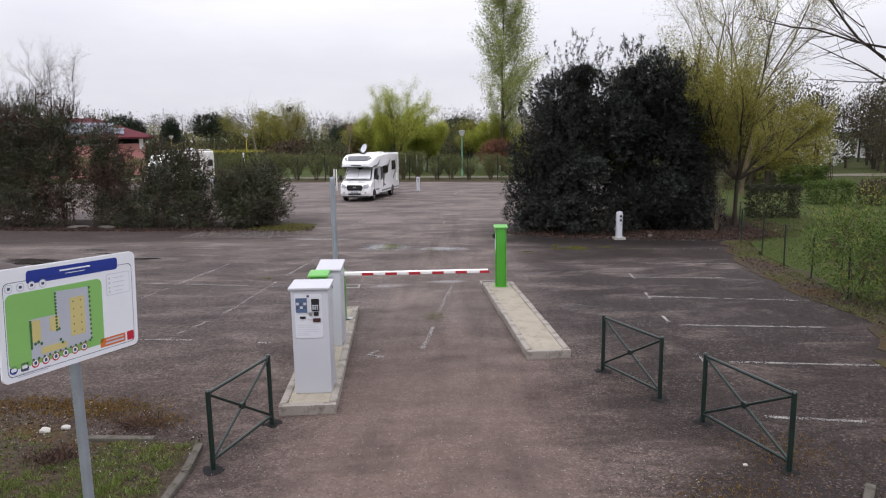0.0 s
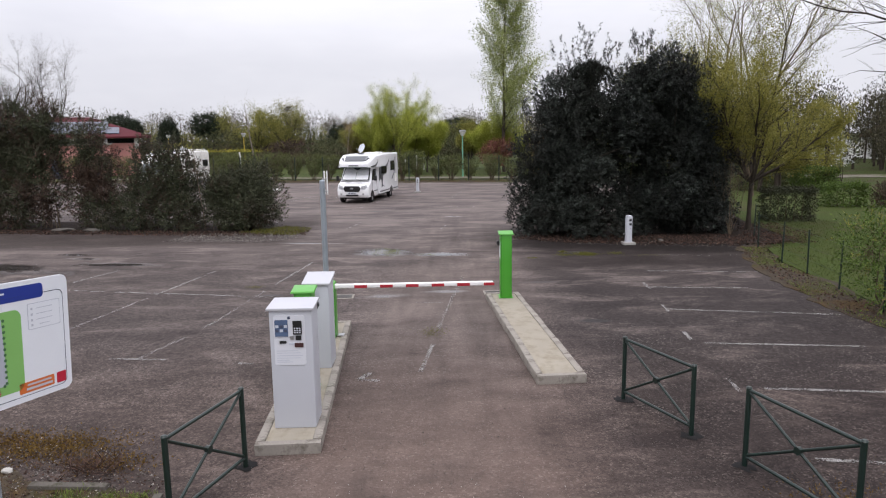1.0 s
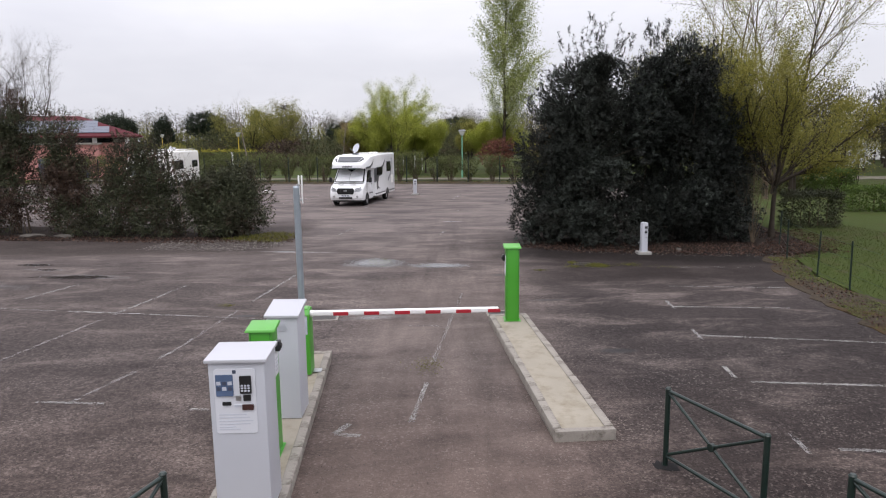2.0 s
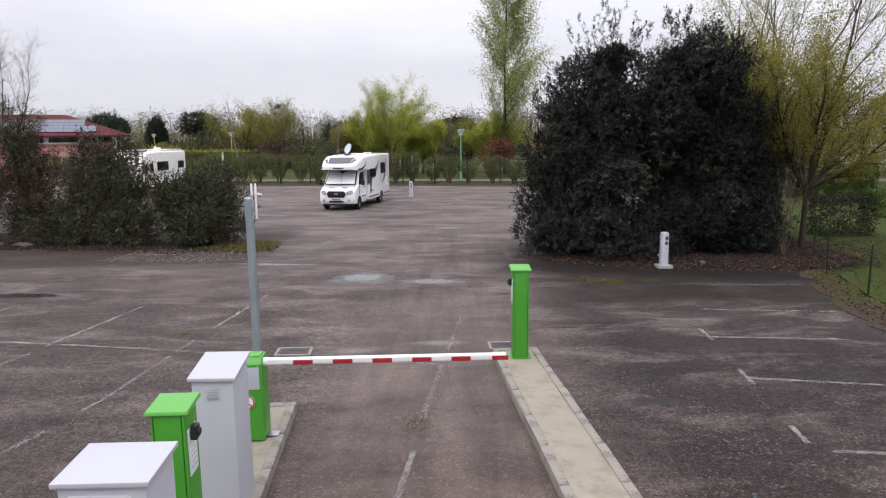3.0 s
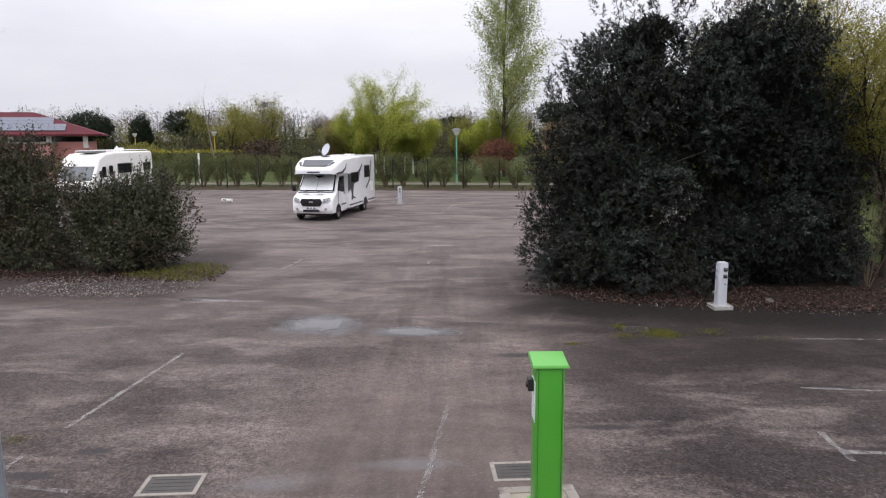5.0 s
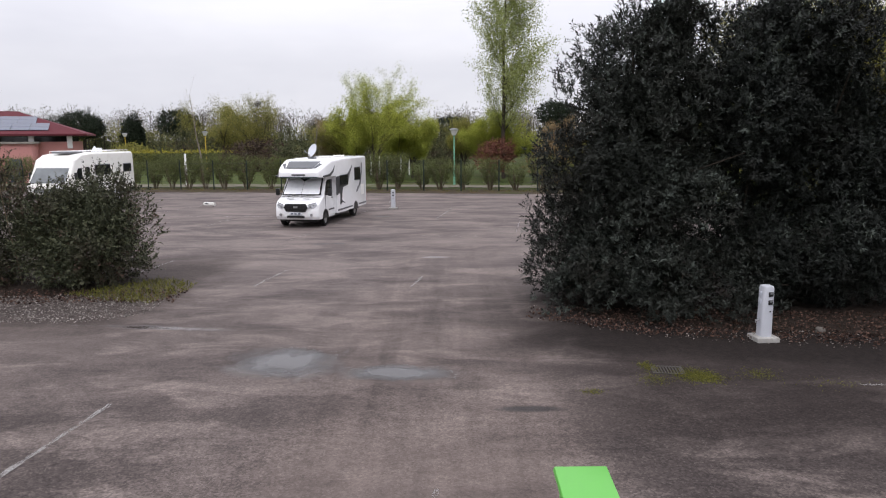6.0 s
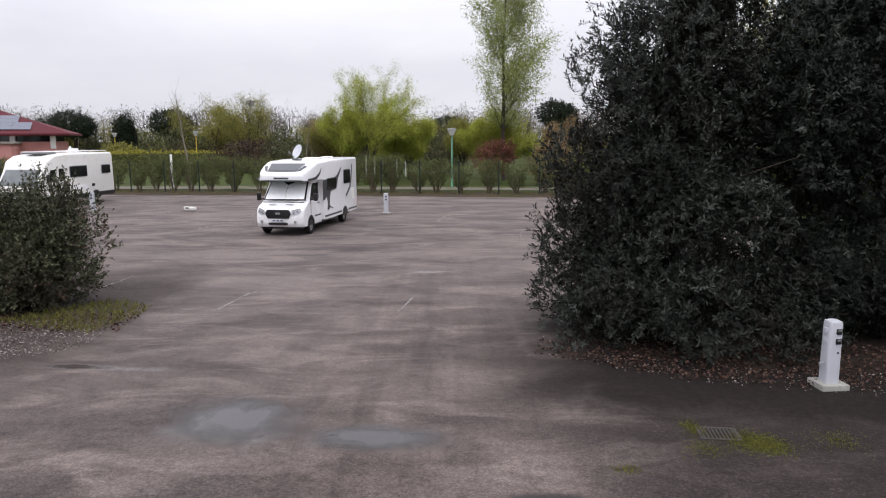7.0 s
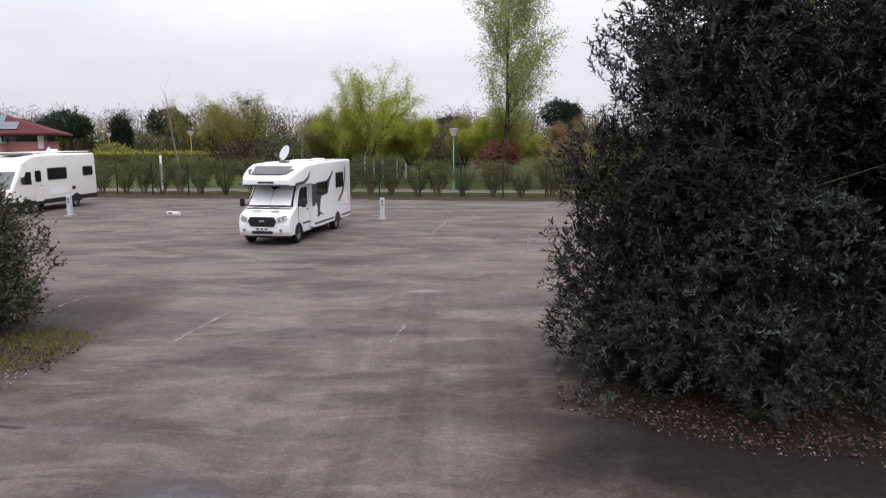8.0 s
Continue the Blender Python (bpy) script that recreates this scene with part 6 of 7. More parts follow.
evergreen("broad dense dark evergreen tree leafy down to the ground", (8.3, 28.2, 0),
          [(0.0, 0.2, 3.0, 2.0, 1.7, 2.9), (-0.1, -0.7, 4.8, 1.75, 1.7, 1.8), (0.5, -0.6, 1.3, 1.9, 1.2, 1.4), (-0.9, -1.2, 3.6, 1.3, 1.3, 1.2), (0.8, -1.2, 4.0, 1.4, 1.2, 1.2), (-0.3, -0.4, 6.2, 0.95, 1.0, 0.9), (1.0, -0.2, 5.7, 0.9, 0.9, 1.0), (1.6, -0.8, 1.0, 1.3, 1.0, 1.1), (0.1, -1.5, 0.6, 1.9, 0.7, 0.65)], 15500, 42)
evergreen("dark evergreen tree at the end of the clump", (10.6, 28.7, 0),
          [(0.0, 0.0, 3.4, 1.35, 1.5, 2.6), (-0.5, -0.8, 3.2, 1.3, 1.3, 1.8), (-0.3, 0.2, 4.9, 1.0, 1.0, 1.4), (0.3, -1.1, 1.1, 1.3, 1.0, 1.2), (0.6, -0.2, 2.6, 0.9, 1.0, 1.4)], 7600, 43)

# ---- shrub row left of the opening ----
ROW = "shrubs of the dividing bed"


def row_shrub(label, at, lobes, shoots, seed, leaf=None, second=None, part2=0.2):
    return shrub("bed_shrub", label, at, lobes, shoots, 10, 0.31, 0.075, 0.5, leaf or LAUREL, seed, 12, 0.022, 0.6, second, part2, BARK_TWIG, "shrub", ROW, 0.35, 420, 34, 0.9, 0.1, 0.9, 1.25)


row_shrub("dense grey-green evergreen shrub at the end of the bed", (-8.05, 30.2, 0), [(0, 0, 1.15, 0.9, 0.95, 1.0), (0.15, 0.1, 1.75, 0.62, 0.75, 0.7), (0.3, -0.1, 0.8, 0.6, 0.75, 0.7), (-0.6, -0.2, 0.8, 0.7, 0.8, 0.7)], 4400, 51, None, LAUREL_RED, 0.05)
row_shrub("thin low grey-green shrub with gaps", (-9.35, 30.2, 0), [(0.15, 0, 1.35, 0.55, 0.6, 0.7), (-0.25, 0.1, 0.9, 0.42, 0.5, 0.6)], 850, 52, None, LAUREL_RED, 0.10)
row_shrub("taller grey-green evergreen shrub with loose upright shoots", (-11.2, 30.5, 0), [(0, 0, 1.25, 0.85, 0.9, 1.15), (0.05, 0, 2.4, 0.55, 0.6, 0.85), (-0.35, 0, 3.0, 0.32, 0.4, 0.6), (0.1, -0.3, 0.6, 0.8, 0.7, 0.6)], 2700, 53, None, LAUREL_RED, 0.10)
row_shrub("uneven grey-green evergreen bed shrub", (-12.75, 30.7, 0), [(0, 0, 1.2, 0.9, 0.9, 1.1), (0.3, 0, 2.3, 0.5, 0.6, 0.9), (0.2, 0, 3.2, 0.25, 0.35, 0.5), (-0.4, -0.2, 0.7, 0.7, 0.7, 0.7)], 2500, 153, None, LAUREL_RED, 0.16)
row_shrub("bronze-tinged shrub with reddish shoots", (-15.2, 31.0, 0), [(0, 0, 1.5, 0.85, 0.95, 1.4), (0.05, 0.1, 3.0, 0.58, 0.7, 1.1), (-0.1, 0.1, 4.05, 0.32, 0.4, 0.6), (0.5, -0.2, 0.9, 0.75, 0.8, 0.85)], 3600, 54, LAUREL, LAUREL_RED, 0.4)
row_shrub("tall dark evergreen bed shrub", (-17.5, 31.4, 0), [(-0.1, 0, 2.0, 0.65, 0.9, 1.9), (0.25, 0.1, 4.2, 0.65, 0.8, 1.2), (-0.35, 0.1, 3.5, 0.6, 0.8, 1.2)], 3600, 55, LAUREL, LAUREL_RED, 0.35)
row_shrub("very tall dark evergreen shrub", (-19.4, 31.9, 0), [(0, 0, 2.2, 1.1, 1.1, 2.1), (0.3, 0.1, 4.3, 0.85, 1.0, 1.4), (-0.5, 0.1, 4.0, 0.85, 1.0, 1.4), (0, -0.3, 0.9, 1.0, 0.8, 0.9)], 6200, 56, LAUREL, LAUREL_RED, 0.18)
row_shrub("tall bronze-tinged shrub at the far end of the bed", (-21.8, 32.5, 0), [(0, 0, 2.0, 1.4, 1.2, 2.0), (0.1, 0.1, 4.2, 1.0, 1.0, 1.5)], 4600, 57, LAUREL, LAUREL_RED, 0.35)
row_shrub("low grey-green shrub behind the row", (-24.8, 33.4, 0), [(0, 0, 1.6, 1.6, 1.2, 1.6)], 2400, 58)

# ---- trees ----
WIDE = dict(levels=3, pieces=6, wander=0.085, lift=0.026, taper=0.7, bare=(0, 0.1, 0.15, 0.12), fork=(0, 1, 2, 2), angle=0.48, ratio=0.40, thin=0.48, splay=0.54, fan=True)
COLUMN = dict(levels=2, pieces=15, wander=0.035, lift=0.016, taper=0.86, bare=(0, 0.14, 0.14), fork=(0, 2, 6), angle=0.74, ratio=0.265, thin=0.24, cone=0.45)
CROWN = dict(levels=3, pieces=5, wander=0.15, lift=0.07, taper=0.6, bare=(0, 0.1, 0.15, 0.15), fork=(0, 2, 2, 2), angle=0.66, ratio=0.42, thin=0.6, splay=0.42)
BARE = dict(levels=3, pieces=5, wander=0.12, lift=0.04, taper=0.6, bare=(0, 0.1, 0.2, 0.3), fork=(0, 2, 2, 2), angle=0.62, ratio=0.44, thin=0.55, splay=0.34)
THIN = dict(levels=2, pieces=6, wander=0.08, lift=0.05, taper=0.7, bare=(0, 0.2, 0.45), fork=(0, 1, 2), angle=0.55, ratio=0.40, thin=0.5)

tree("spreading_tree", "spreading garden tree with many thin limbs and fresh yellow-green buds", (12.55, 28.0, 0), 9.6, 0.07, WIDE, WILLOW, 2, 0.056, 0.5, BARK, 61, 5, 1.4, trunks=9, start=2.0)
tree("spreading_tree", "smaller yellow-green budding tree behind the evergreens", (12.4, 32.8, 0), 7.4, 0.05, dict(WIDE, splay=0.26), WILLOW, 2, 0.07, 0.5, BARK, 62, 5, 2.2, trunks=6, start=1.2)
tree("poplar", "tall columnar poplar in fresh pale green leaf", (6.6, 75.5, 0), 21.0, 0.20, COLUMN, POPLAR, 2, 0.14, 0.6, BARK, 63, 4, 1.8)
for x, y, h, leaf, label, seed in (
        (-5.0, 75.0, 7.6, SPRING, "tall round-headed tree in bright yellow-green spring leaf", 64), (-1.8, 77.0, 4.3, SPRING, "round-headed tree in bright yellow-green spring leaf", 65),
        (-3.4, 76.5, 5.4, SPRING, "round-headed tree in bright yellow-green spring leaf", 264), (-6.9, 76.0, 5.4, SPRING, "round-headed tree in bright yellow-green spring leaf", 265),
        (-8.4, 78.0, 4.6, OLIVE, "small olive-green budding tree", 66), (-9.9, 80.0, 4.2, TAN_LEAF, "small tan and olive budding tree", 67),
        (3.2, 82.0, 4.4, OLIVE, "green budding tree under the poplar", 68), (7.2, 78.0, 5.0, SPRING, "bushy yellow-green tree at the poplar's foot", 69), (5.2, 77.0, 4.4, SPRING, "bushy yellow-green tree at the poplar's foot", 169),
        (11.3, 72.0, 4.0, TAN_LEAF, "tan budding tree beside the evergreens", 70)):
    tree("budding_tree", label, (x, y, 0), h, 0.08, CROWN, leaf, 2, 0.105, 0.5, BARK, seed, 3, 2.0, trunks=4, start=1.4)
nest_tree = tree("budding_tree", "wide olive-yellow budding tree with a bird's nest", (-24.0, 105.0, 0), 7.4, 0.10, dict(CROWN, splay=0.62), OLIVE, 1, 0.15, 0.5, BARK, 71, 3, 2.6, trunks=4, start=1.6)
rngn = np.random.default_rng(183)
pn = rngn.normal(size=(160, 3)) * np.array([0.22, 0.22, 0.16]) + np.array([0.6, 0.0, 8.3])
v, f = leaf_arrays(pn, unit(rngn.normal(size=(160, 3))), 0.4, 0.12, rngn)
o = new("nest", fast_mesh("nest", v, f, BARK))
o.parent = nest_tree
tree("budding_tree", "wide olive-yellow budding tree", (-29.0, 107.0, 0), 7.0, 0.10, dict(CROWN, splay=0.62), OLIVE, 1, 0.15, 0.5, BARK, 72, 3, 2.6, trunks=4, start=1.4)
tree("bare_tree", "thin young bare tree behind the hedge", (-18.6, 69.0, 0), 8.3, 0.10, dict(THIN, pieces=8, wander=0.04, bare=(0, 0.2, 0.5), fork=(0, 1, 1), angle=0.5, ratio=0.26, taper=0.85), None, 0, 0, 0, BARK_PALE, 73, 4)
tree("bare_tree", "young bare tree near the hedge", (-9.5, 69.0, 0), 5.4, 0.05, THIN, None, 0, 0, 0, BARK_PALE, 74, 4)
tree("bare_tree", "thin bare sapling in the shrub row", (-10.0, 30.1, 0), 3.7, 0.022, THIN, None, 0, 0, 0, BARK_TWIG, 174, 4)
tree("bare_tree", "large bare-twigged tree beyond the shrub row", (-34.5, 52.0, 0), 9.6, 0.09, dict(BARE, splay=0.5), LAUREL_RED, 1, 0.05, 0.4, BARK, 75, 4, trunks=4, start=1.5)
tree("bare_tree", "large bare-twigged tree beyond the shrub row", (-31.8, 55.0, 0), 8.8, 0.08, dict(BARE, splay=0.5), LAUREL_RED, 1, 0.05, 0.4, BARK, 76, 4, trunks=3, start=1.5)
tree("bare_tree", "tall slender tree with sparse pale buds behind the evergreens", (14.8, 41.0, 0), 11.5, 0.09, dict(BARE, splay=0.18), POPLAR, 1, 0.07, 0.6, BARK_TWIG, 77, 4, 2.5, trunks=2, start=1.0)
tree("bare_tree", "tall slender tree with sparse pale buds", (19.2, 43.0, 0), 12.0, 0.09, dict(BARE, splay=0.2), POPLAR, 1, 0.07, 0.6, BARK_TWIG, 78, 4, 2.5, trunks=3, start=1.0)
tree("bare_tree", "bare multi-stemmed thicket at the edge of the evergreens", (11.2, 26.5, 0), 2.8, 0.014, dict(THIN, splay=0.16), None, 0, 0, 0, BARK_TWIG, 79, 4, trunks=8)
tree("bare_tree", "dark bare-branched tree overhanging the verge", (10.9, 10.2, 0), 9.2, 0.16, BARE, None, 0, 0, 0, BARK, 80, 6, trunks=1, start=2.2)
rng0 = np.random.default_rng(81)
segs0, tips0 = [], []
FINE = dict(BARE, levels=1, pieces=7, lift=0.0, bare=(0, 0.15), fork=(0, 2), ratio=0.34, thin=0.42, wander=0.10)
for (a, d, ln, r) in (((7.6, 10.3, 5.08), (-0.955, 0.0, 0.27), 2.4, 0.020), ((7.7, 10.3, 4.62), (-0.62, 0.0, 0.80), 2.4, 0.026), ((7.7, 10.3, 4.50), (-0.93, 0.0, 0.32), 1.6, 0.018),
                      ((7.6, 10.35, 4.62), (-0.99, 0.0, -0.08), 1.3, 0.012), ((7.0, 10.38, 5.45), (-0.85, 0.0, 0.5), 1.0, 0.011), ((7.3, 10.3, 5.0), (-0.75, 0.1, 0.6), 1.2, 0.013)):
    grow(rng0, a, d, ln, r, 1, FINE, segs0, tips0)
for b in ((7.6, 10.3, 5.13), (7.7, 10.3, 4.62), (7.7, 10.3, 4.50), (7.6, 10.35, 4.62)):
    segs0.append(((10.9, 10.2, 3.2), b, 0.06, 0.023))
over = thing("overhanging_branch", "dark bare branches reaching over the verge", "branch", (0, 0, 0))
o = new("limb", tube_mesh("limb", segs0, BARK, 5))
o.parent = over

# ---- shrubs behind the lot ----
shrub("red_shrub", "rounded copper-red leafed shrub below the poplar", (5.3, 71.0, 0), [(0, 0, 2.1, 1.6, 1.3, 1.3), (0.7, 0, 2.4, 1.1, 1.0, 1.0)], 900, 8, 0.35, 0.13, 0.6, RED_LEAF, 91, 6, 0.04)
for k, (x, y, lobes, leaf, label) in enumerate([
    (10.4, 69.0, [(0, 0, 1.6, 2.2, 1.4, 1.6)], TAN_LEAF, "low brownish budding thicket"),
    (13.6, 66.0, [(0, 0, 1.9, 2.4, 1.6, 1.9)], OLIVE, "low olive-green budding thicket"),
    (1.0, 86.0, [(0, 0, 2.2, 3.5, 1.6, 2.0)], FAR_GREEN, "dark green thicket behind the lawn"),
    (-6.0, 86.0, [(0, 0, 1.8, 4.0, 1.6, 1.7)], PINE, "dark evergreen hedge behind the trees"),
    (-13.5, 88.0, [(0, 0, 2.0, 4.2, 1.6, 1.9)], FAR_GREEN, "dark green thicket behind the trees"),
    (-20.5, 92.0, [(0, 0, 1.7, 4.0, 1.6, 1.6)], LAUREL_RED, "brown-green thicket behind the trees"),
    (-33.0, 104.0, [(0, 0, 2.4, 4.5, 2.0, 2.3)], FAR_GREEN, "green thicket beside the building"),
    (-38.5, 101.0, [(0, 0, 1.5, 2.2, 1.6, 1.3)], OLIVE, "yellow-green bush beside the building"),
]):
    shrub("thicket", label, (x, y, 0), lobes, 900, 7, 0.5, 0.2, 0.6, leaf, 100 + k, 6, 0.05)

# ---- pines and far woods ----
for k, (x, y, z, r, h, label) in enumerate([
    (-47.6, 140, 6.6, 3.5, 2.2, "distant dark round-headed pine tree"), (-65.4, 140, 6.4, 3.9, 2.1, "distant dark round-headed pine tree"), (-55.0, 138, 4.6, 1.7, 3.2, "distant dark slender conifer tree"),
    (-74.0, 146, 5.2, 4.6, 2.2, "distant dark spreading pine tree"), (19.4, 125, 7.2, 2.6, 2.0, "distant dark round-headed pine tree"), (3.0, 150, 5.8, 3.6, 1.7, "distant dark spreading pine tree"), (-19.5, 140, 4.6, 4.0, 1.8, "distant dark spreading pine tree"),
]):
    shrub("pine", label, (x, y, 0), [(0, 0, z, r, r * 0.8, h), (r * 0.5, 0, z - 0.6, r * 0.6, r * 0.6, h * 0.7)], 2200, 8, 0.45, 0.3, 0.35, PINE, 120 + k, 4, 0.16, 0.3, None, 0, BARK, "tree", "distant pines")


def far_woods(name, label, x0, x1, y0, y1, n, h0, h1, leaf, seed, size=0.55, clumps=190):
    """Belt of distant trees as loose twig clumps on stems."""
    rng = np.random.default_rng(seed)
    segs, base, way = [], [], []
    for k in range(n):
        x, y = rng.uniform(x0, x1), rng.uniform(y0, y1)
        h = rng.uniform(h0, h1)
        w = h * rng.uniform(0.22, 0.34)
        segs.append(((x, y, -0.1), (x + rng.normal() * 0.3, y, h * 0.8), 0.16, 0.04))
        m2 = clumps
        d = unit(rng.normal(size=(m2, 3)))
        r = rng.uniform(0.2, 1, m2) ** 0.5
        c = np.array([x, y, h * 0.56])
        q = c + d * r[:, None] * np.array([w, w * 0.8, h * 0.42]) * (1 + 0.25 * np.sin(d[:, :1] * 5 + k) * np.sin(d[:, 2:3] * 6 + 2 * k))
        q = q[q[:, 2] > 0.3]
        base.append(q)
        way.append(unit(unit(q - c) * 0.6 + np.array([0, 0, 0.7]) + 0.5 * rng.normal(size=q.shape)))
    base, way = np.concatenate(base), np.concatenate(way)
    v, f = leaf_arrays(base, way, size, 0.35, rng)
    tagged(new(name, fast_mesh(name, v, f, leaf)), label, "", "", "stuff")
    tagged(new(name + "_stems", tube_mesh(name, segs, BARK, 4)), "grey stems of the distant trees", "", "", "stuff")


far_woods("far_woods", "distant belt of grey-brown bare woodland", -150, 40, 150, 185, 260, 8.5, 11.5, FAR_WOOD, 140, 0.36, 460)
far_woods("far_thicket", "distant belt of green and brown bushes", -120, 30, 142, 152, 170, 4.0, 7.0, FAR_GREEN, 141, 0.34, 420)
far_woods("far_woods_green", "distant belt of budding woodland", -70, 25, 142, 150, 80, 5.0, 8.5, OLIVE, 142, 0.32, 420)
far_woods("garden_woods", "budding trees beyond the garden", 26, 90, 66, 110, 90, 7.0, 11.0, GARDEN_WOOD, 143, 0.30, 900)
far_woods("garden_thicket", "bushes beyond the garden", 22, 80, 62, 80, 90, 3.0, 5.5, GARDEN_WOOD, 144, 0.22, 900)
far_woods("side_woods", "budding trees beside the lot", 17, 27, 46, 66, 20, 4.5, 7.5, OLIVE, 145, 0.24, 800)
far_woods("back_woods", "trees behind the drive", -70, 70, -60, -35, 60, 6.0, 10.0, FAR_WOOD, 146)
far_woods("west_woods", "trees beside the lot", -75, -52, 5, 80, 50, 6.0, 9.0, FAR_WOOD, 147)

# ---- hedge and fence at the end of the lot ----
HX = (-37.0, 16.0)


def hedge_y(x):
    return 60.0 - 0.165 * (x - 6.3)


variants = []
for k in range(4):
    rng = np.random.default_rng(160 + k)
    t = thing("hedge_shrub", "upright clipped shrub of the boundary hedge, open at the foot", "shrub", (0, 0, 0), 0, "boundary hedge")
    n = 640
    a, u = rng.uniform(0, 2 * np.pi, n), rng.uniform(0.17, 1.0, n)
    r = (0.28 + 0.75 * u) * np.sqrt(rng.uniform(0.15, 1, n))
    pts = np.c_[1.15 * r * np.cos(a), 0.6 * r * np.sin(a), 2.35 * u * (1 - 0.10 * r * rng.uniform(0.3, 1, n))]
    ax = unit(np.c_[0.5 * np.cos(a), 0.4 * np.sin(a), np.full(n, 0.9)] + 0.35 * rng.normal(size=(n, 3)))
    base, way = sprig_points(pts, ax, 7, 0.30, rng)
    v, f = leaf_arrays(base, way, 0.085, 0.5, rng)
    o = new("foliage", fast_mesh("foliage", v, f, HEDGE_LEAF))
    o.parent = t
    segs = []
    for i in range(16):
        a = rng.uniform(0, 2 * np.pi)
        top = np.array([0.9 * math.cos(a) * rng.uniform(0.3, 1), 0.5 * math.sin(a), rng.uniform(1.4, 2.1)])
        root = np.array([0.12 * math.cos(a), 0.12 * math.sin(a), -0.02])
        midp = (root + top) / 2 + rng.normal(size=3) * 0.05
        segs += [(root, midp, 0.028, 0.02), (midp, top, 0.02, 0.008)]
    o = new("stem", tube_mesh("stem", segs, BARK_TWIG, 4))
    o.parent = t
    variants.append(t)
rng = random.Random(17)
x, k = HX[0], 0
while x < HX[1]:
    y = hedge_y(x) + 0.95 + rng.uniform(-0.15, 0.15)
    m4 = pose(x, y, 0.0, 0, 0, rng.choice((0, 180)) - 9 + rng.uniform(-12, 12))
    if k < 4:
        variants[k].matrix_basis = m4
    else:
        copy_thing(variants[k % 4], m4 @ Matrix.Diagonal((rng.uniform(0.75, 1.1), 1.0, rng.uniform(0.78, 1.08), 1)))
    k += 1
    x += rng.uniform(1.25, 2.0) if not 1.0 < x < 2.2 else 2.4

fence = thing("wire_fence", "dark green wire fence along the hedge", "fence", (0, 0, 0))
bm = B()
rod(bm, (0, 0, -0.1), (0, 0, 2.2), 0.045, seg=10)
post = mesh_from("post", bm, DARK_GREEN, True)
x = HX[0]
while x <= HX[1]:
    o = new("post", post)
    o.parent = fence
    o.location = (x, hedge_y(x), 0)
    x += 2.62
for z in (0.15, 0.6, 1.05, 1.5, 1.95):
    bm = B()
    rod(bm, (HX[0], hedge_y(HX[0]), z), (HX[1], hedge_y(HX[1]), z), 0.006, seg=4)
    part("wire", bm, DARK_GREEN, fence)

# ---- garden fence and hedges ----
gf = thing("garden_fence", "low green wire garden fence on thin posts", "fence", (0, 0, 0))
GP = [(11.9, 26.0), (10.98, 23.58), (10.55, 21.02), (10.42, 19.28), (10.17, 17.28), (9.87, 15.06), (9.95, 12.9), (9.7, 10.6), (9.4, 8.0)]
for i, (x, y) in enumerate(GP):
    bm = B()
    rod(bm, (0, 0, -0.1), (0.02 * (-1) ** i, 0.01, 1.22), 0.022, seg=8)
    o = part("post", bm, DARK_GREEN, gf)
    o.location = (x, y, 0)
for z in (0.1, 0.4, 0.75, 1.12):
    bm = B()
    for (a, b) in zip(GP, GP[1:]):
        rod(bm, (*a, z), (*b, z), 0.004, seg=4)
    part("wire", bm, DARK_GREEN, gf)
shrub("garden_bush", "loose mid-green bush pushing through the garden fence", (10.2, 14.9, 0), [(0, 0, 1.2, 0.85, 1.1, 1.15), (0.4, -1.0, 1.35, 0.9, 1.0, 1.15), (-0.45, 0.5, 1.35, 0.65, 0.8, 0.75)], 1500, 8, 0.34, 0.07, 0.4, BUSH_LEAF, 171, 14, 0.02, 0.6, OLIVE, 0.2)
shrub("garden_bush", "loose green bush beside the fence", (11.1, 12.2, 0), [(0, 0, 1.2, 1.0, 1.4, 1.25)], 1100, 8, 0.34, 0.07, 0.4, BUSH_LEAF, 172, 10, 0.02, 0.6)


def clipped_hedge(label, at, size, turn, shoots, leaf, seed, leaf_len=0.07):
    """A block of hedge cut square with shears, a little uneven."""
    rg = np.random.default_rng(seed)
    t = thing("garden_hedge", label, "hedge", (*at, 0), turn)
    w, d, h = size
    p = rg.uniform(-0.5, 0.5, (shoots, 3))
    ax_ = rg.choice(3, shoots, p=np.array([d * h, w * h, w * d]) / (d * h + w * h + w * d))
    p[np.arange(shoots), ax_] = np.where((rg.uniform(size=shoots) < 0.5) & (ax_ < 2), -0.5, 0.5) * rg.uniform(0.78, 1.0, shoots)
    p = p * np.array([w, d, h]) + np.array([0, 0, h / 2]) + rg.normal(size=(shoots, 3)) * 0.04
    p[:, 2] = np.maximum(p[:, 2], 0.03)
    outw = unit(p - np.array([0, 0, h / 2]))
    base, way = sprig_points(p, unit(outw + 0.5 * rg.normal(size=p.shape)), 8, 0.16, rg)
    v, f = leaf_arrays(base, way, leaf_len, 0.5, rg, 0.25, np.repeat(unit(outw + [0, 0, 0.8]), 8, 0))
    o = new("foliage", fast_mesh("foliage", v, f, leaf))
    o.parent = t
    o = new("stem", tube_mesh("stem", [((x * w / 6, 0, -0.03), (x * w / 5.5, 0.02, h * 0.8), 0.025, 0.01) for x in range(-2, 3)], BARK_TWIG, 4))
    o.parent = t
    return t


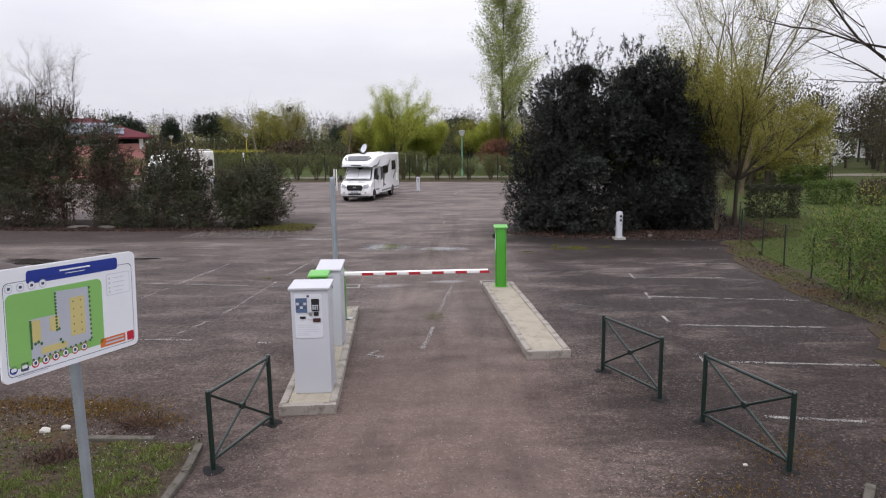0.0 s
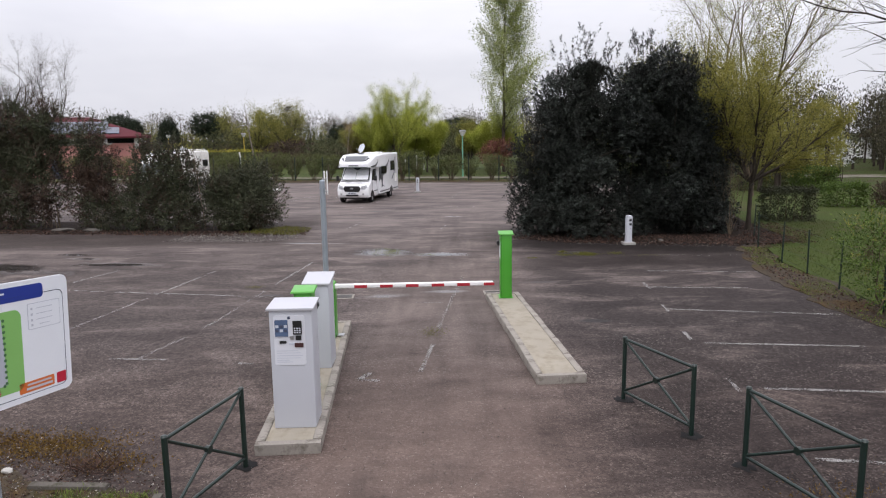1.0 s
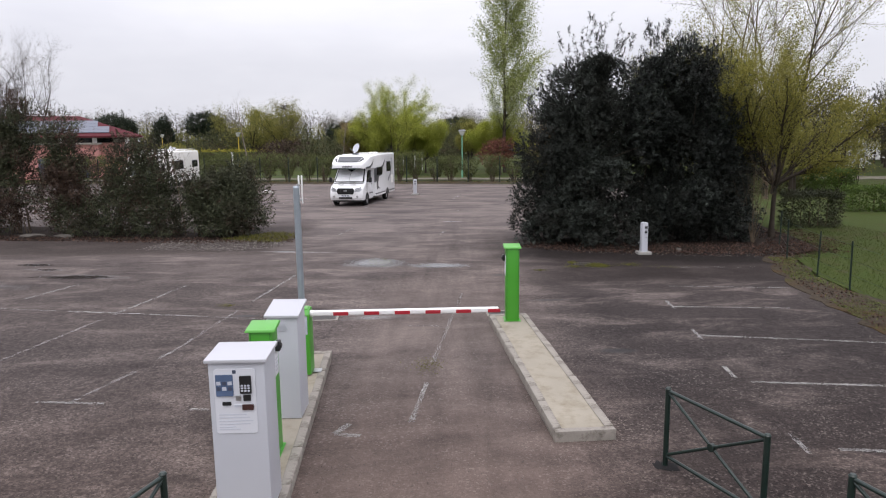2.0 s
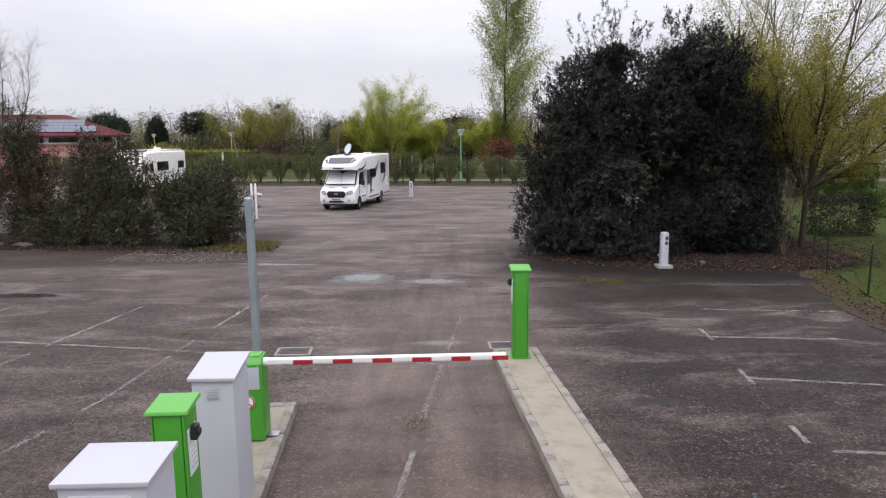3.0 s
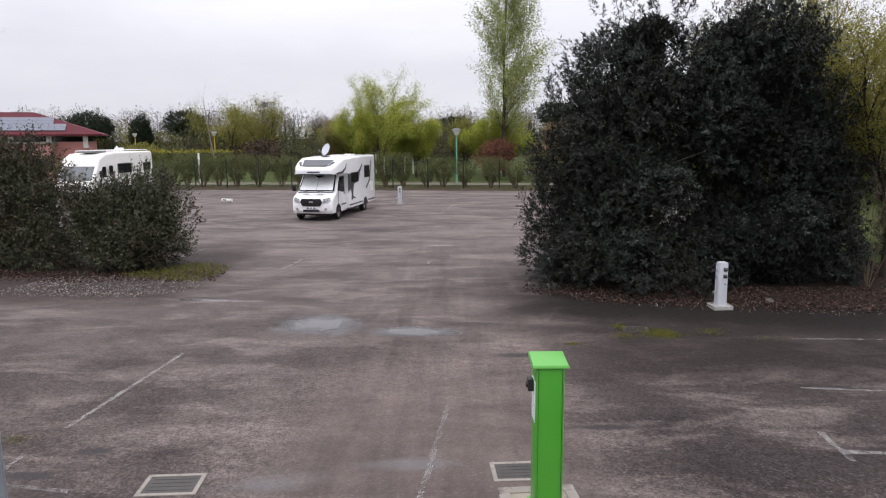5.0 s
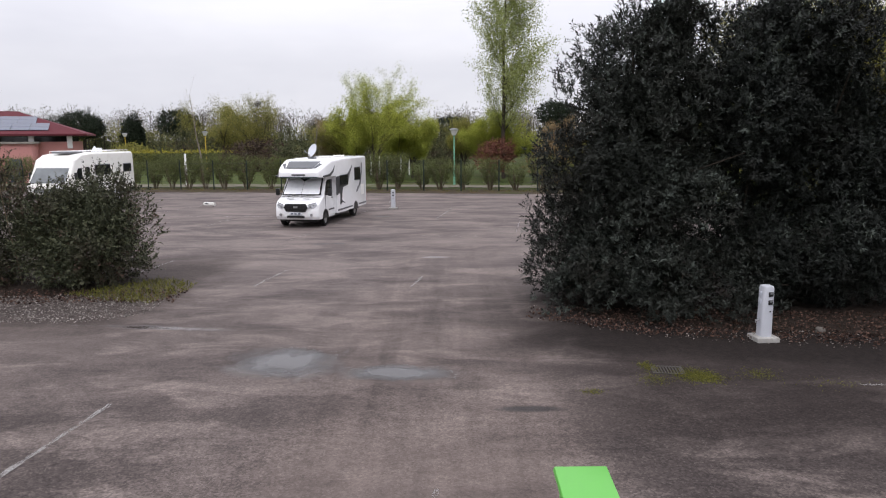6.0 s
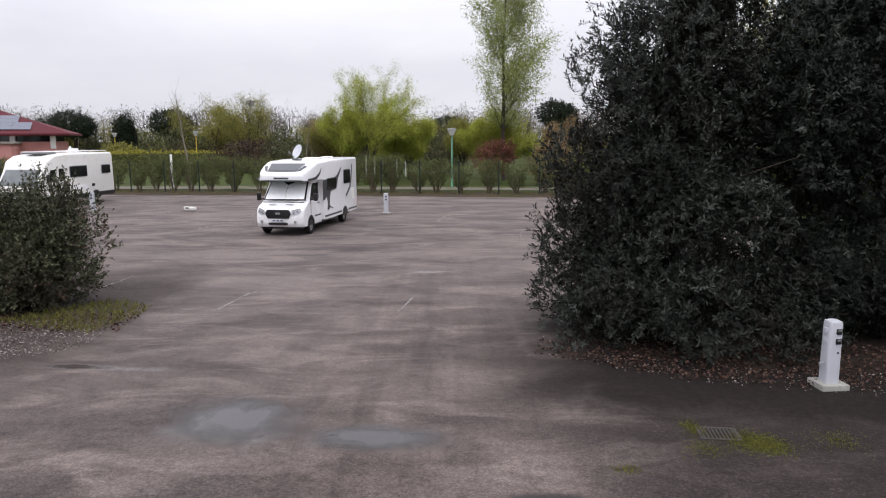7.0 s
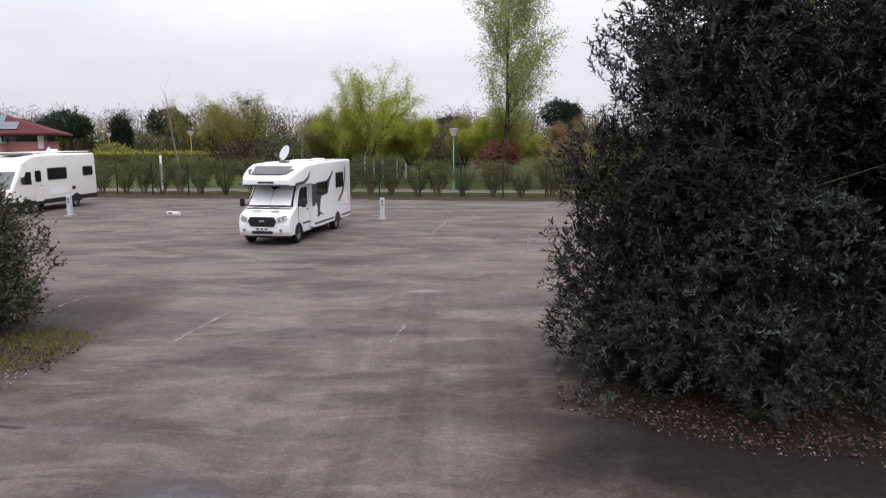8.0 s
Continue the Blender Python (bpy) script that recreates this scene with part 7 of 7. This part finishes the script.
clipped_hedge("dark square garden hedge with twiggy sides", (15.5, 31.0), (2.0, 1.0, 1.35), -4, 1700, LAUREL, 173)
clipped_hedge("bright green hedge clipped square on the lawn", (21.1, 36.4), (1.9, 1.0, 1.1), -6, 1500, BUSH_LEAF, 174)
clipped_hedge("green clipped garden hedge", (25.0, 46.6), (2.4, 1.2, 1.4), -4, 1500, BUSH_LEAF, 175, 0.10)
clipped_hedge("dark green clipped garden hedge", (21.6, 47.5), (3.2, 1.2, 1.5), -4, 1700, HEDGE_LEAF, 275, 0.10)
clipped_hedge("low green clipped garden hedge", (27.8, 53.0), (2.6, 1.2, 1.1), -4, 1300, BUSH_LEAF, 176, 0.11)
shrub("garden_hedge", "brownish rounded garden shrub", (23.2, 35.6, 0), [(0, 0, 0.6, 1.0, 0.8, 0.6)], 1000, 8, 0.2, 0.08, 0.5, LAUREL_RED, 177, 6, 0.02)
shrub("blossom_tree", "small garden tree covered in white blossom", (28.3, 50.5, 0), [(0, 0, 2.5, 1.1, 0.9, 0.75), (0.8, 0, 2.2, 0.7, 0.7, 0.6), (-0.7, 0, 1.9, 0.8, 0.7, 0.6)], 260, 7, 0.4, 0.11, 0.7, BLOSSOM, 178, 9, 0.04, 0.5, None, 0, BARK, "tree")
tree("bare_tree", "bare garden tree at the edge of the lawn", (24.5, 27.0, 0), 7.5, 0.10, BARE, TAN_LEAF, 2, 0.06, 0.6, BARK, 179, 4, 2.0, trunks=3, start=1.4)
yh_ = thing("yellow_hedge", "long hedge topped with bright yellow leaves", "hedge", (-31.0, 94.0, 0), -6)
rngy = np.random.default_rng(180)
n = 2600
pts = np.c_[rngy.uniform(-9, 9, n), rngy.uniform(-0.6, 0.6, n), rngy.uniform(0.1, 2.3, n)]
base, way = sprig_points(pts, unit(rngy.normal(size=(n, 3)) * 0.5 + [0, 0, 0.8]), 5, 0.25, rngy)
hi = base[:, 2] > 2.12
for nm, sel, mt in (("foliage", ~hi, HEDGE_LEAF), ("yellow_top", hi, YELLOW_HEDGE)):
    v, f = leaf_arrays(base[sel], way[sel], 0.17, 0.6, rngy)
    o = new(nm, fast_mesh(nm, v, f, mt))
    o.parent = yh_


# ---- lamps ----
def street_lamp(label, at, h, paint):
    t = thing("street_lamp", label, "street lamp", (*at, 0), 0, "street lamps")
    bm = B()
    rod(bm, (0, 0, -0.1), (0, 0, 0.6), 0.09, 0.08, seg=12)
    rod(bm, (0, 0, 0.6), (0, 0, h - 0.55), 0.065, 0.05, seg=12)
    part("pole", bm, paint, t)
    bm = B()
    rod(bm, (0, 0, h - 0.55), (0, 0, h - 0.10), 0.14, 0.34, seg=16)
    part("lantern", bm, LAMP_GLASS, t, "milky tapered lantern")
    bm = B()
    rod(bm, (0, 0, h - 0.10), (0, 0, h), 0.38, 0.22, seg=16)
    part("cap", bm, GREY_PLASTIC, t)
    return t


street_lamp("street lamp with a pale green pole and tapered lantern", (1.95, 68.0), 4.45, TEAL_PAINT)
street_lamp("street lamp with a yellow pole and tapered lantern", (-28.2, 98.0), 4.7, YELLOW_PAINT)
street_lamp("street lamp with a yellow pole and tapered lantern", (-44.5, 112.0), 4.7, YELLOW_PAINT)

# ---- pink building ----
hall = thing("hall", "pink rendered hall with a red hipped metal roof and solar panels", "building", (-34.5, 80.3, 0), 23)
LEN, DEP, EAVE, RIDGE = 27.5, 10.5, 4.17, 6.65
bm = B()
box(bm, (-LEN / 2, DEP / 2, 1.75), (LEN - 1.0, DEP, 3.7), 0.0)
part("wall", bm, PINK_WALL, hall, "pink rendered wall")
bm = B()
box(bm, (-LEN / 2, DEP / 2, 3.6), (LEN - 1.6, DEP - 0.8, 1.0))
part("clerestory", bm, DARK_GLASS, hall, "dark strip of windows under the eaves")
for i in range(9):
    bm = B()
    box(bm, (-0.8 - i * 3.24, 0.05, 3.55), (0.45, 0.4, 1.2), 0.03)
    part("pier", bm, ARM_WHITE, hall, "cream pier under the eaves")
bm = B()
loft(bm, [[(0.8, -1.0, EAVE), (0.8, DEP + 1.0, EAVE), (-LEN - 0.8, DEP + 1.0, EAVE), (-LEN - 0.8, -1.0, EAVE)],
          [(0.8, -1.0, EAVE + 0.18), (0.8, DEP + 1.0, EAVE + 0.18), (-LEN - 0.8, DEP + 1.0, EAVE + 0.18), (-LEN - 0.8, -1.0, EAVE + 0.18)],
          [(-5.7, DEP / 2 - 0.1, RIDGE), (-5.7, DEP / 2 + 0.1, RIDGE), (-LEN + 5.7, DEP / 2 + 0.1, RIDGE), (-LEN + 5.7, DEP / 2 - 0.1, RIDGE)]])
roof = part("roof", bm, RED_ROOF, hall, "dark red hipped metal roof", smooth=False)
sl = math.atan2(RIDGE - EAVE - 0.18, DEP / 2 + 0.9)
bm = B()
box(bm, (0, 0, 0), (1.55, 0.95, 0.05), 0.0)
panel = mesh_from("solar_panel", bm, SOLAR)
for i in range(9):
    for j in range(4):
        u = 1.3 + j * 0.98
        x = -3.3 - i * 1.58 - (1.2 if j > 1 else 0)
        o = new("solar_panel", panel)
        o.parent = roof
        o.matrix_basis = pose(x, -1.0 + u * math.cos(sl), EAVE + 0.25 + u * math.sin(sl), math.degrees(sl))
bm = B()
box(bm, (-6.9, -2.1, 1.7), (6.8, 4.2, 3.5), 0.0)
wing = part("front_wing", bm, PINK_WALL, hall, "low pink flat-roofed wing")
bm = B()
box(bm, (-6.9, -2.1, 3.52), (7.2, 4.6, 0.18), 0.02)
part("parapet", bm, KERB, wing)
for x in (-8.6, -4.9):
    bm = B()
    box(bm, (x, -4.22, 1.05), (0.95, 0.08, 2.1), 0.02)
    part("door", bm, mat("slate_blue_door", (0.055, 0.065, 0.10), 0.5), wing, "slate-blue door")
# recess drawn as a flat panel, its shade put into the maroon colour
bm = B()
box(bm, (-16.2, -0.08, 1.4), (7.3, 0.1, 2.6))
part("dark_recess", bm, mat("shaded_recess_maroon", (0.045, 0.018, 0.018), 0.6), hall, "flat dark maroon panel standing in for a shaded recess")
cottage = thing("cottage", "small white house glimpsed beyond the garden", "house", (64, 98, 0), 15)
bm = B()
box(bm, (0, 0, 1.5), (8, 6, 3.1))
part("wall", bm, ARM_WHITE, cottage)
bm = B()
prism(bm, [(-3.5, 2.95), (3.5, 2.95), (0, 4.6)], -4.4, 4.4, 0.0)
part("roof", bm, mat("brown_tile_roof", (0.17, 0.09, 0.065), 0.8, fine=10), cottage, smooth=False)
for x in (-2.2, 1.2):
    bm = B()
    box(bm, (x, -3.02, 1.5), (1.0, 0.06, 1.2))
    part("window", bm, DARK_GLASS, cottage)
wp = thing("white_post", "slim white post behind the hedge", "post", (-20.4, 70.0, 0))
bm = B()
box(bm, (0, 0, 1.25), (0.14, 0.14, 2.6), 0.02)
part("shaft", bm, ARM_WHITE, wp)
for k in range(5):
    x = -6.3 + k * 0.85 + (0.5 if k > 2 else 0)
    p = thing("white_stake", "pale trunk guard among the trees", "stake", (x, 83.0, 0), 0, "white stakes")
    bm = B()
    rod(bm, (0, 0, -0.05), (0, 0, 2.0), 0.07, seg=8)
    part("shaft", bm, ARM_WHITE, p)


# ---- verge details ----
rng = np.random.default_rng(200)


def tufts(name, poly, n, per, radius, height, width, material, label, seed, lean=0.7):
    """Grass standing in separate tufts."""
    rg = np.random.default_rng(seed)
    c = scatter(poly, n, rg)
    size = rg.uniform(0.4, 1.3, n)
    q_ = np.repeat(c, per, 0) + rg.normal(size=(n * per, 2)) * (radius * np.repeat(size, per))[:, None]
    h_ = np.repeat(size, per)
    way = unit(np.c_[rg.normal(size=(n * per, 2)) * lean, np.ones(n * per)])
    v, f = leaf_arrays(np.c_[q_, np.full(n * per, 0.008)], way, height, width, rg, 0.1)
    v = v.reshape(-1, 4, 3)
    v[:, :, 2] = 0.008 + (v[:, :, 2] - 0.008) * h_[:, None]
    tagged(new(name, fast_mesh(name, v.reshape(-1, 3), f, material)), label, "", "", "stuff")


tufts("grass", [(-2.75, 6.0), (-2.75, 7.7), (-3.6, 7.75), (-4.4, 7.0), (-5.6, 6.9), (-6.2, 5.0), (-2.8, 5.0)], 420, 34, 0.055, 0.085, 0.09, VERGE_GRASS, "short rough grass of the verge", 201)
tufts("grass_patch", [(-4.6, 7.0), (-4.6, 8.0), (-6.6, 8.2), (-6.6, 6.6)], 120, 26, 0.05, 0.06, 0.10, VERGE_GRASS, "thin green grass between moss and soil", 301)
q = scatter([(-2.7, 6.6), (-2.7, 7.6), (-4.3, 8.0), (-7.5, 9.2), (-9, 9.2), (-6, 5.2), (-3.0, 5.2)], 9000, rng)
q = q[np.sin(q[:, 0] * 4.1) + np.sin(q[:, 1] * 5.3 + q[:, 0]) + rng.normal(size=len(q)) * 0.8 > -0.2]
blades("dry_grass", np.c_[q, np.full(len(q), 0.01)], 0.045, 0.16, DRY_GRASS, "brown dry grass and moss of the verge", 202, 1.4)
q = np.c_[rng.normal(-4.33, 0.16, 420), rng.normal(7.33, 0.11, 420), rng.uniform(0.01, 0.06, 420)]
blades("dead_weed", q, 0.12, 0.10, LITTER, "low dead weed on the verge", 302, 0.9)
q = scatter([(10.4, 8), (10.4, 16.3), (10.7, 21.0), (11.5, 23.8), (12.6, 24.9), (13.4, 28), (17, 31), (18.5, 20), (15, 8)], 18000, rng)
blades("lawn_grass", np.c_[q, np.full(len(q), 0.0)], 0.09, 0.11, GRASS, "mown green lawn grass", 203)
q = scatter([(9.7, 20.9), (9.0, 16.0), (9.2, 12.9), (8.4, 10.9), (9.5, 10.5), (10.4, 13), (10.2, 16.3), (10.5, 21), (11.2, 23.6), (10.5, 23.8)], 13000, rng)
q = q[np.sin(q[:, 0] * 3.1) + np.sin(q[:, 1] * 1.7 + q[:, 0]) + rng.normal(size=len(q)) * 0.6 > -0.2]
blades("verge_grass", np.c_[q, np.full(len(q), 0.012)], 0.055, 0.14, VERGE_GRASS, "dry grass along the asphalt edge", 204, 0.8)
q = np.concatenate([np.c_[rng.normal(mx, sx, k), rng.normal(my, sy, k)] for mx, my, sx, sy, k in (
    (4.98, 22.88, 0.17, 0.15, 2400), (5.12, 22.75, 0.14, 0.12, 900), (4.36, 23.32, 0.07, 0.12, 600), (4.28, 22.72, 0.13, 0.12, 420), (5.99, 22.92, 0.15, 0.14, 450), (3.2, 22.21, 0.09, 0.06, 240), (6.9, 22.5, 0.3, 0.12, 160), (0.21, 13.97, 0.14, 0.20, 420), (-4.58, 18.34, 0.13, 0.07, 200))])
blades("moss", np.c_[q, np.full(len(q), 0.003)], 0.028, 0.28, MOSS, "yellow-green moss growing out of the drain and joints", 205, 1.3)
q = np.concatenate([scatter([(-7.0, 28.2), (-5.7, 27.8), (-5.3, 29.0), (-5.4, 30.0), (-6.6, 30.6), (-8.2, 28.8)], 1700, rng), scatter([(-40, 66), (-8, 61.3), (6, 59.0), (16, 57.4), (16, 59.5), (6, 61), (-8, 63.3), (-40, 68)], 4000, rng)])
blades("bed_grass", np.c_[q, np.full(len(q), 0.012)], 0.14, 0.10, MOSS, "tufts of grass at the ends of the beds", 206, 0.7)
q = np.concatenate([scatter([(5.0, 5.4), (7.3, 8.6), (8.6, 10.8), (9.6, 10.5), (9.0, 8.0), (7.0, 4.5)], 2400, rng), np.c_[rng.normal(3.7, 0.5, 900), rng.normal(6.25, 0.3, 900)], np.c_[rng.normal(4.7, 0.35, 700), rng.normal(7.3, 0.3, 700)]])
blades("front_moss", np.c_[q, np.full(len(q), 0.012)], 0.035, 0.35, ORANGE_MOSS, "brown moss and thin grass beside the drive", 207, 1.0)


q = np.concatenate([np.c_[rng.normal(-4.6, 0.5, 2600), rng.normal(8.9, 0.22, 2600)], np.c_[rng.normal(-5.8, 0.5, 1500), rng.normal(9.1, 0.2, 1500)], np.c_[rng.normal(-3.6, 0.3, 700), rng.normal(8.45, 0.14, 700)]])
blades("verge_moss", np.c_[q, np.full(len(q), 0.012)], 0.035, 0.5, ORANGE_MOSS, "orange-brown moss along the edge of the verge", 208, 1.3)
q = np.c_[rng.normal(-3.75, 0.22, 220), rng.normal(8.25, 0.12, 220), np.full(220, 0.02)]
blades("twig_heap", q, 0.24, 0.035, LITTER, "dead twigs heaped on the verge", 209, 1.6)


def litter(name, poly, n, size, material, label, seed, z=0.012):
    rg = np.random.default_rng(seed)
    p = scatter(poly, n, rg)
    way = unit(np.c_[rg.normal(size=(n, 2)), rg.normal(size=n) * 0.25])
    v, f = leaf_arrays(np.c_[p, np.full(n, z) + rg.uniform(0, 0.02, n)], way, size, 0.6, rg, 0.4)
    tagged(new(name, fast_mesh(name, v, f, material)), label, "", "", "stuff")


litter("leaf_litter", [(2.7, 26.3), (5, 25.0), (8.6, 24.4), (11.6, 23.9), (13.4, 24.4), (13.2, 26.5), (9, 26.6), (5, 27), (3, 27.3)], 3600, 0.06, LITTER, "dead leaves lying under the evergreen trees", 211, 0.05)
litter("stray_leaves", [(2.9, 27.4), (3.2, 26.2), (4.8, 25.1), (8.6, 24.3), (12, 23.8), (11.6, 24.6), (8.6, 25.2), (5, 25.9), (3.4, 26.8)], 800, 0.06, LITTER, "stray dead leaves on the asphalt", 212, 0.004)
litter("bed_litter", [(-5.2, 28.0), (-9, 27.9), (-16, 29.0), (-25, 30.4), (-25, 31.4), (-16, 30.3), (-9, 29.3), (-5.4, 29.4)], 3200, 0.07, LITTER, "dead leaves at the foot of the shrub row", 213, 0.03)
litter("pale_chips", [(-5.4, 27.5), (-5.5, 26.8), (-6.6, 26.2), (-10.5, 26.6), (-10.0, 28.7), (-6.8, 28.9), (-5.6, 28.4)], 3000, 0.045, CHIPS, "pale chippings spilled from the bed", 214, 0.01)
litter("front_litter", [(-2.7, 6.2), (-2.7, 8.0), (-3.4, 8.4), (-4.4, 9.1), (-6.4, 9.3), (-6.4, 6.0)], 2600, 0.035, LITTER, "dead leaf scraps on the front verge", 218, 0.014)
litter("front_scraps", [(-2.7, 6.6), (-2.7, 8.0), (-3.4, 8.6), (-4.6, 9.3), (-6.4, 9.0), (-5.4, 7.4)], 900, 0.028, CHIPS, "pale scraps of bark and gravel on the front verge", 219, 0.014)
litter("garden_litter", [(11.4, 23.9), (12.4, 24.6), (14.4, 26.0), (14.6, 30), (12.6, 30), (11.6, 26)], 1500, 0.06, LITTER, "dead leaves under the garden trees", 217, 0.03)
litter("verge_litter", [(11.2, 23.7), (10.3, 23.4), (9.7, 21.3), (9.0, 16.3), (9.2, 12.9), (8, 10.2), (9.4, 10.2), (10.4, 12.9), (10.1, 16.3), (10.5, 21), (11.2, 23.2)], 1600, 0.06, LITTER, "dead leaves along the verge", 215, 0.016)


litter("stray_chips", [(2.8, 27.8), (3.0, 26.2), (4.8, 25.0), (8.6, 24.1), (12, 23.6), (11.6, 24.6), (8.6, 25.2), (5, 25.9), (3.4, 27.0)], 700, 0.035, CHIPS, "pale leaf fragments on the asphalt", 216, 0.006)


def grit(name, poly, n, r0, r1, material, label, seed):
    """Loose stones as small uneven tetra and octa pieces."""
    rg = np.random.default_rng(seed)
    p = scatter(poly, n, rg)
    r = rg.uniform(r0, r1, n)[:, None, None]
    o = np.array([[1, 0, 0], [0, 1, 0], [-1, 0, 0], [0, -1, 0], [0, 0, 0.8], [0, 0, -0.6]], float)
    v = o[None] * r * rg.uniform(0.6, 1.3, (n, 6, 1)) + np.c_[p, np.full(n, 0.006)][:, None, :]
    f = np.array([[0, 1, 4], [1, 2, 4], [2, 3, 4], [3, 0, 4], [1, 0, 5], [2, 1, 5], [3, 2, 5], [0, 3, 5]])
    faces = (np.arange(n) * 6)[:, None, None] + f[None]
    tagged(new(name, fast_mesh(name, v.reshape(-1, 3), faces.reshape(-1, 3), material)), label, "", "", "stuff")


grit("chippings", [(-2.4, 5), (-2.4, 9), (-6, 11), (-5, 14), (6, 13), (6, 7), (5, 5)], 7000, 0.004, 0.010, STONE_GREY, "loose grey chippings on the asphalt", 221)
grit("verge_stones", [(-2.8, 6.0), (-2.8, 8.0), (-4.6, 9.6), (-6.4, 9.8), (-6.0, 5.6)], 1500, 0.006, 0.020, STONE_GREY, "small stones among the verge moss", 223)
grit("chippings_pale", [(-2.4, 5), (-2.4, 8), (2, 8), (4, 6.6), (6, 6), (5, 5)], 600, 0.003, 0.008, STONE_PALE, "loose pale chippings on the drive", 222)


def rock(name, label, at, size, material, seed):
    rg = random.Random(seed)
    bm = B()
    bmesh.ops.create_icosphere(bm, subdivisions=2, radius=1.0)
    for v in bm.verts:
        v.co *= rg.uniform(0.8, 1.15)
        v.co = Vector((v.co.x * size[0], v.co.y * size[1], v.co.z * size[2]))
    bmesh.ops.translate(bm, vec=(at[0], at[1], size[2] * 0.55), verts=bm.verts[:])
    return solo(name, bm, material, label, "stone")


rock("stone", "pale rounded stone on the verge", (-4.95, 8.15), (0.08, 0.06, 0.045), STONE_PALE, 1)
rock("stone", "pale rounded stone on the verge", (-4.72, 8.25), (0.07, 0.05, 0.04), STONE_PALE, 2)
rock("stone", "weathered flat stone in the shrub bed", (-14.9, 30.0), (0.42, 0.22, 0.10), STONE_GREY, 3)
rock("stone", "weathered flat stone in the shrub bed", (-16.3, 30.2), (0.5, 0.25, 0.10), STONE_GREY, 4)
rock("stone", "small grey-brown stone beside the bed", (8.2, 25.2), (0.09, 0.08, 0.08), STONE_GREY, 5)
rock("stone", "pale stone chip on the drive", (4.05, 7.0), (0.03, 0.025, 0.018), STONE_PALE, 6)

kerb_line = thing("edging", "sunken weathered kerb edging between verge and drive", "kerb", (0, 0, 0))
rg = random.Random(9)
for i, (a, b) in enumerate([((-2.55, 5.0), (-2.55, 5.98)), ((-2.55, 6.0), (-2.56, 6.9)), ((-2.56, 6.92), (-2.66, 7.65)), ((-3.31, 7.84), (-4.23, 7.88))]):
    a, b = Vector((*a, 0)), Vector((*b, 0))
    bm = B()
    box(bm, (0, 0, 0), (0.10, (b - a).length - 0.01, 0.12), 0.015)
    for v in bm.verts:
        v.co += Vector((rg.uniform(-1, 1), 0, rg.uniform(-1, 1))) * 0.006
    o = part("kerb_stone", bm, MOSSY_KERB, kerb_line)
    o.matrix_basis = pose((a.x + b.x) / 2, (a.y + b.y) / 2, 0.0, 0, 0, math.degrees(math.atan2(b.y - a.y, b.x - a.x)) - 90)
slab = thing("broken_kerb", "broken piece of mossy kerb lying on the verge", "kerb", (5.05, 6.25, 0.03), -35)
bm = B()
box(bm, (0, 0, 0), (0.10, 0.42, 0.09), 0.015)
part("stone_piece", bm, MOSSY_KERB, slab)
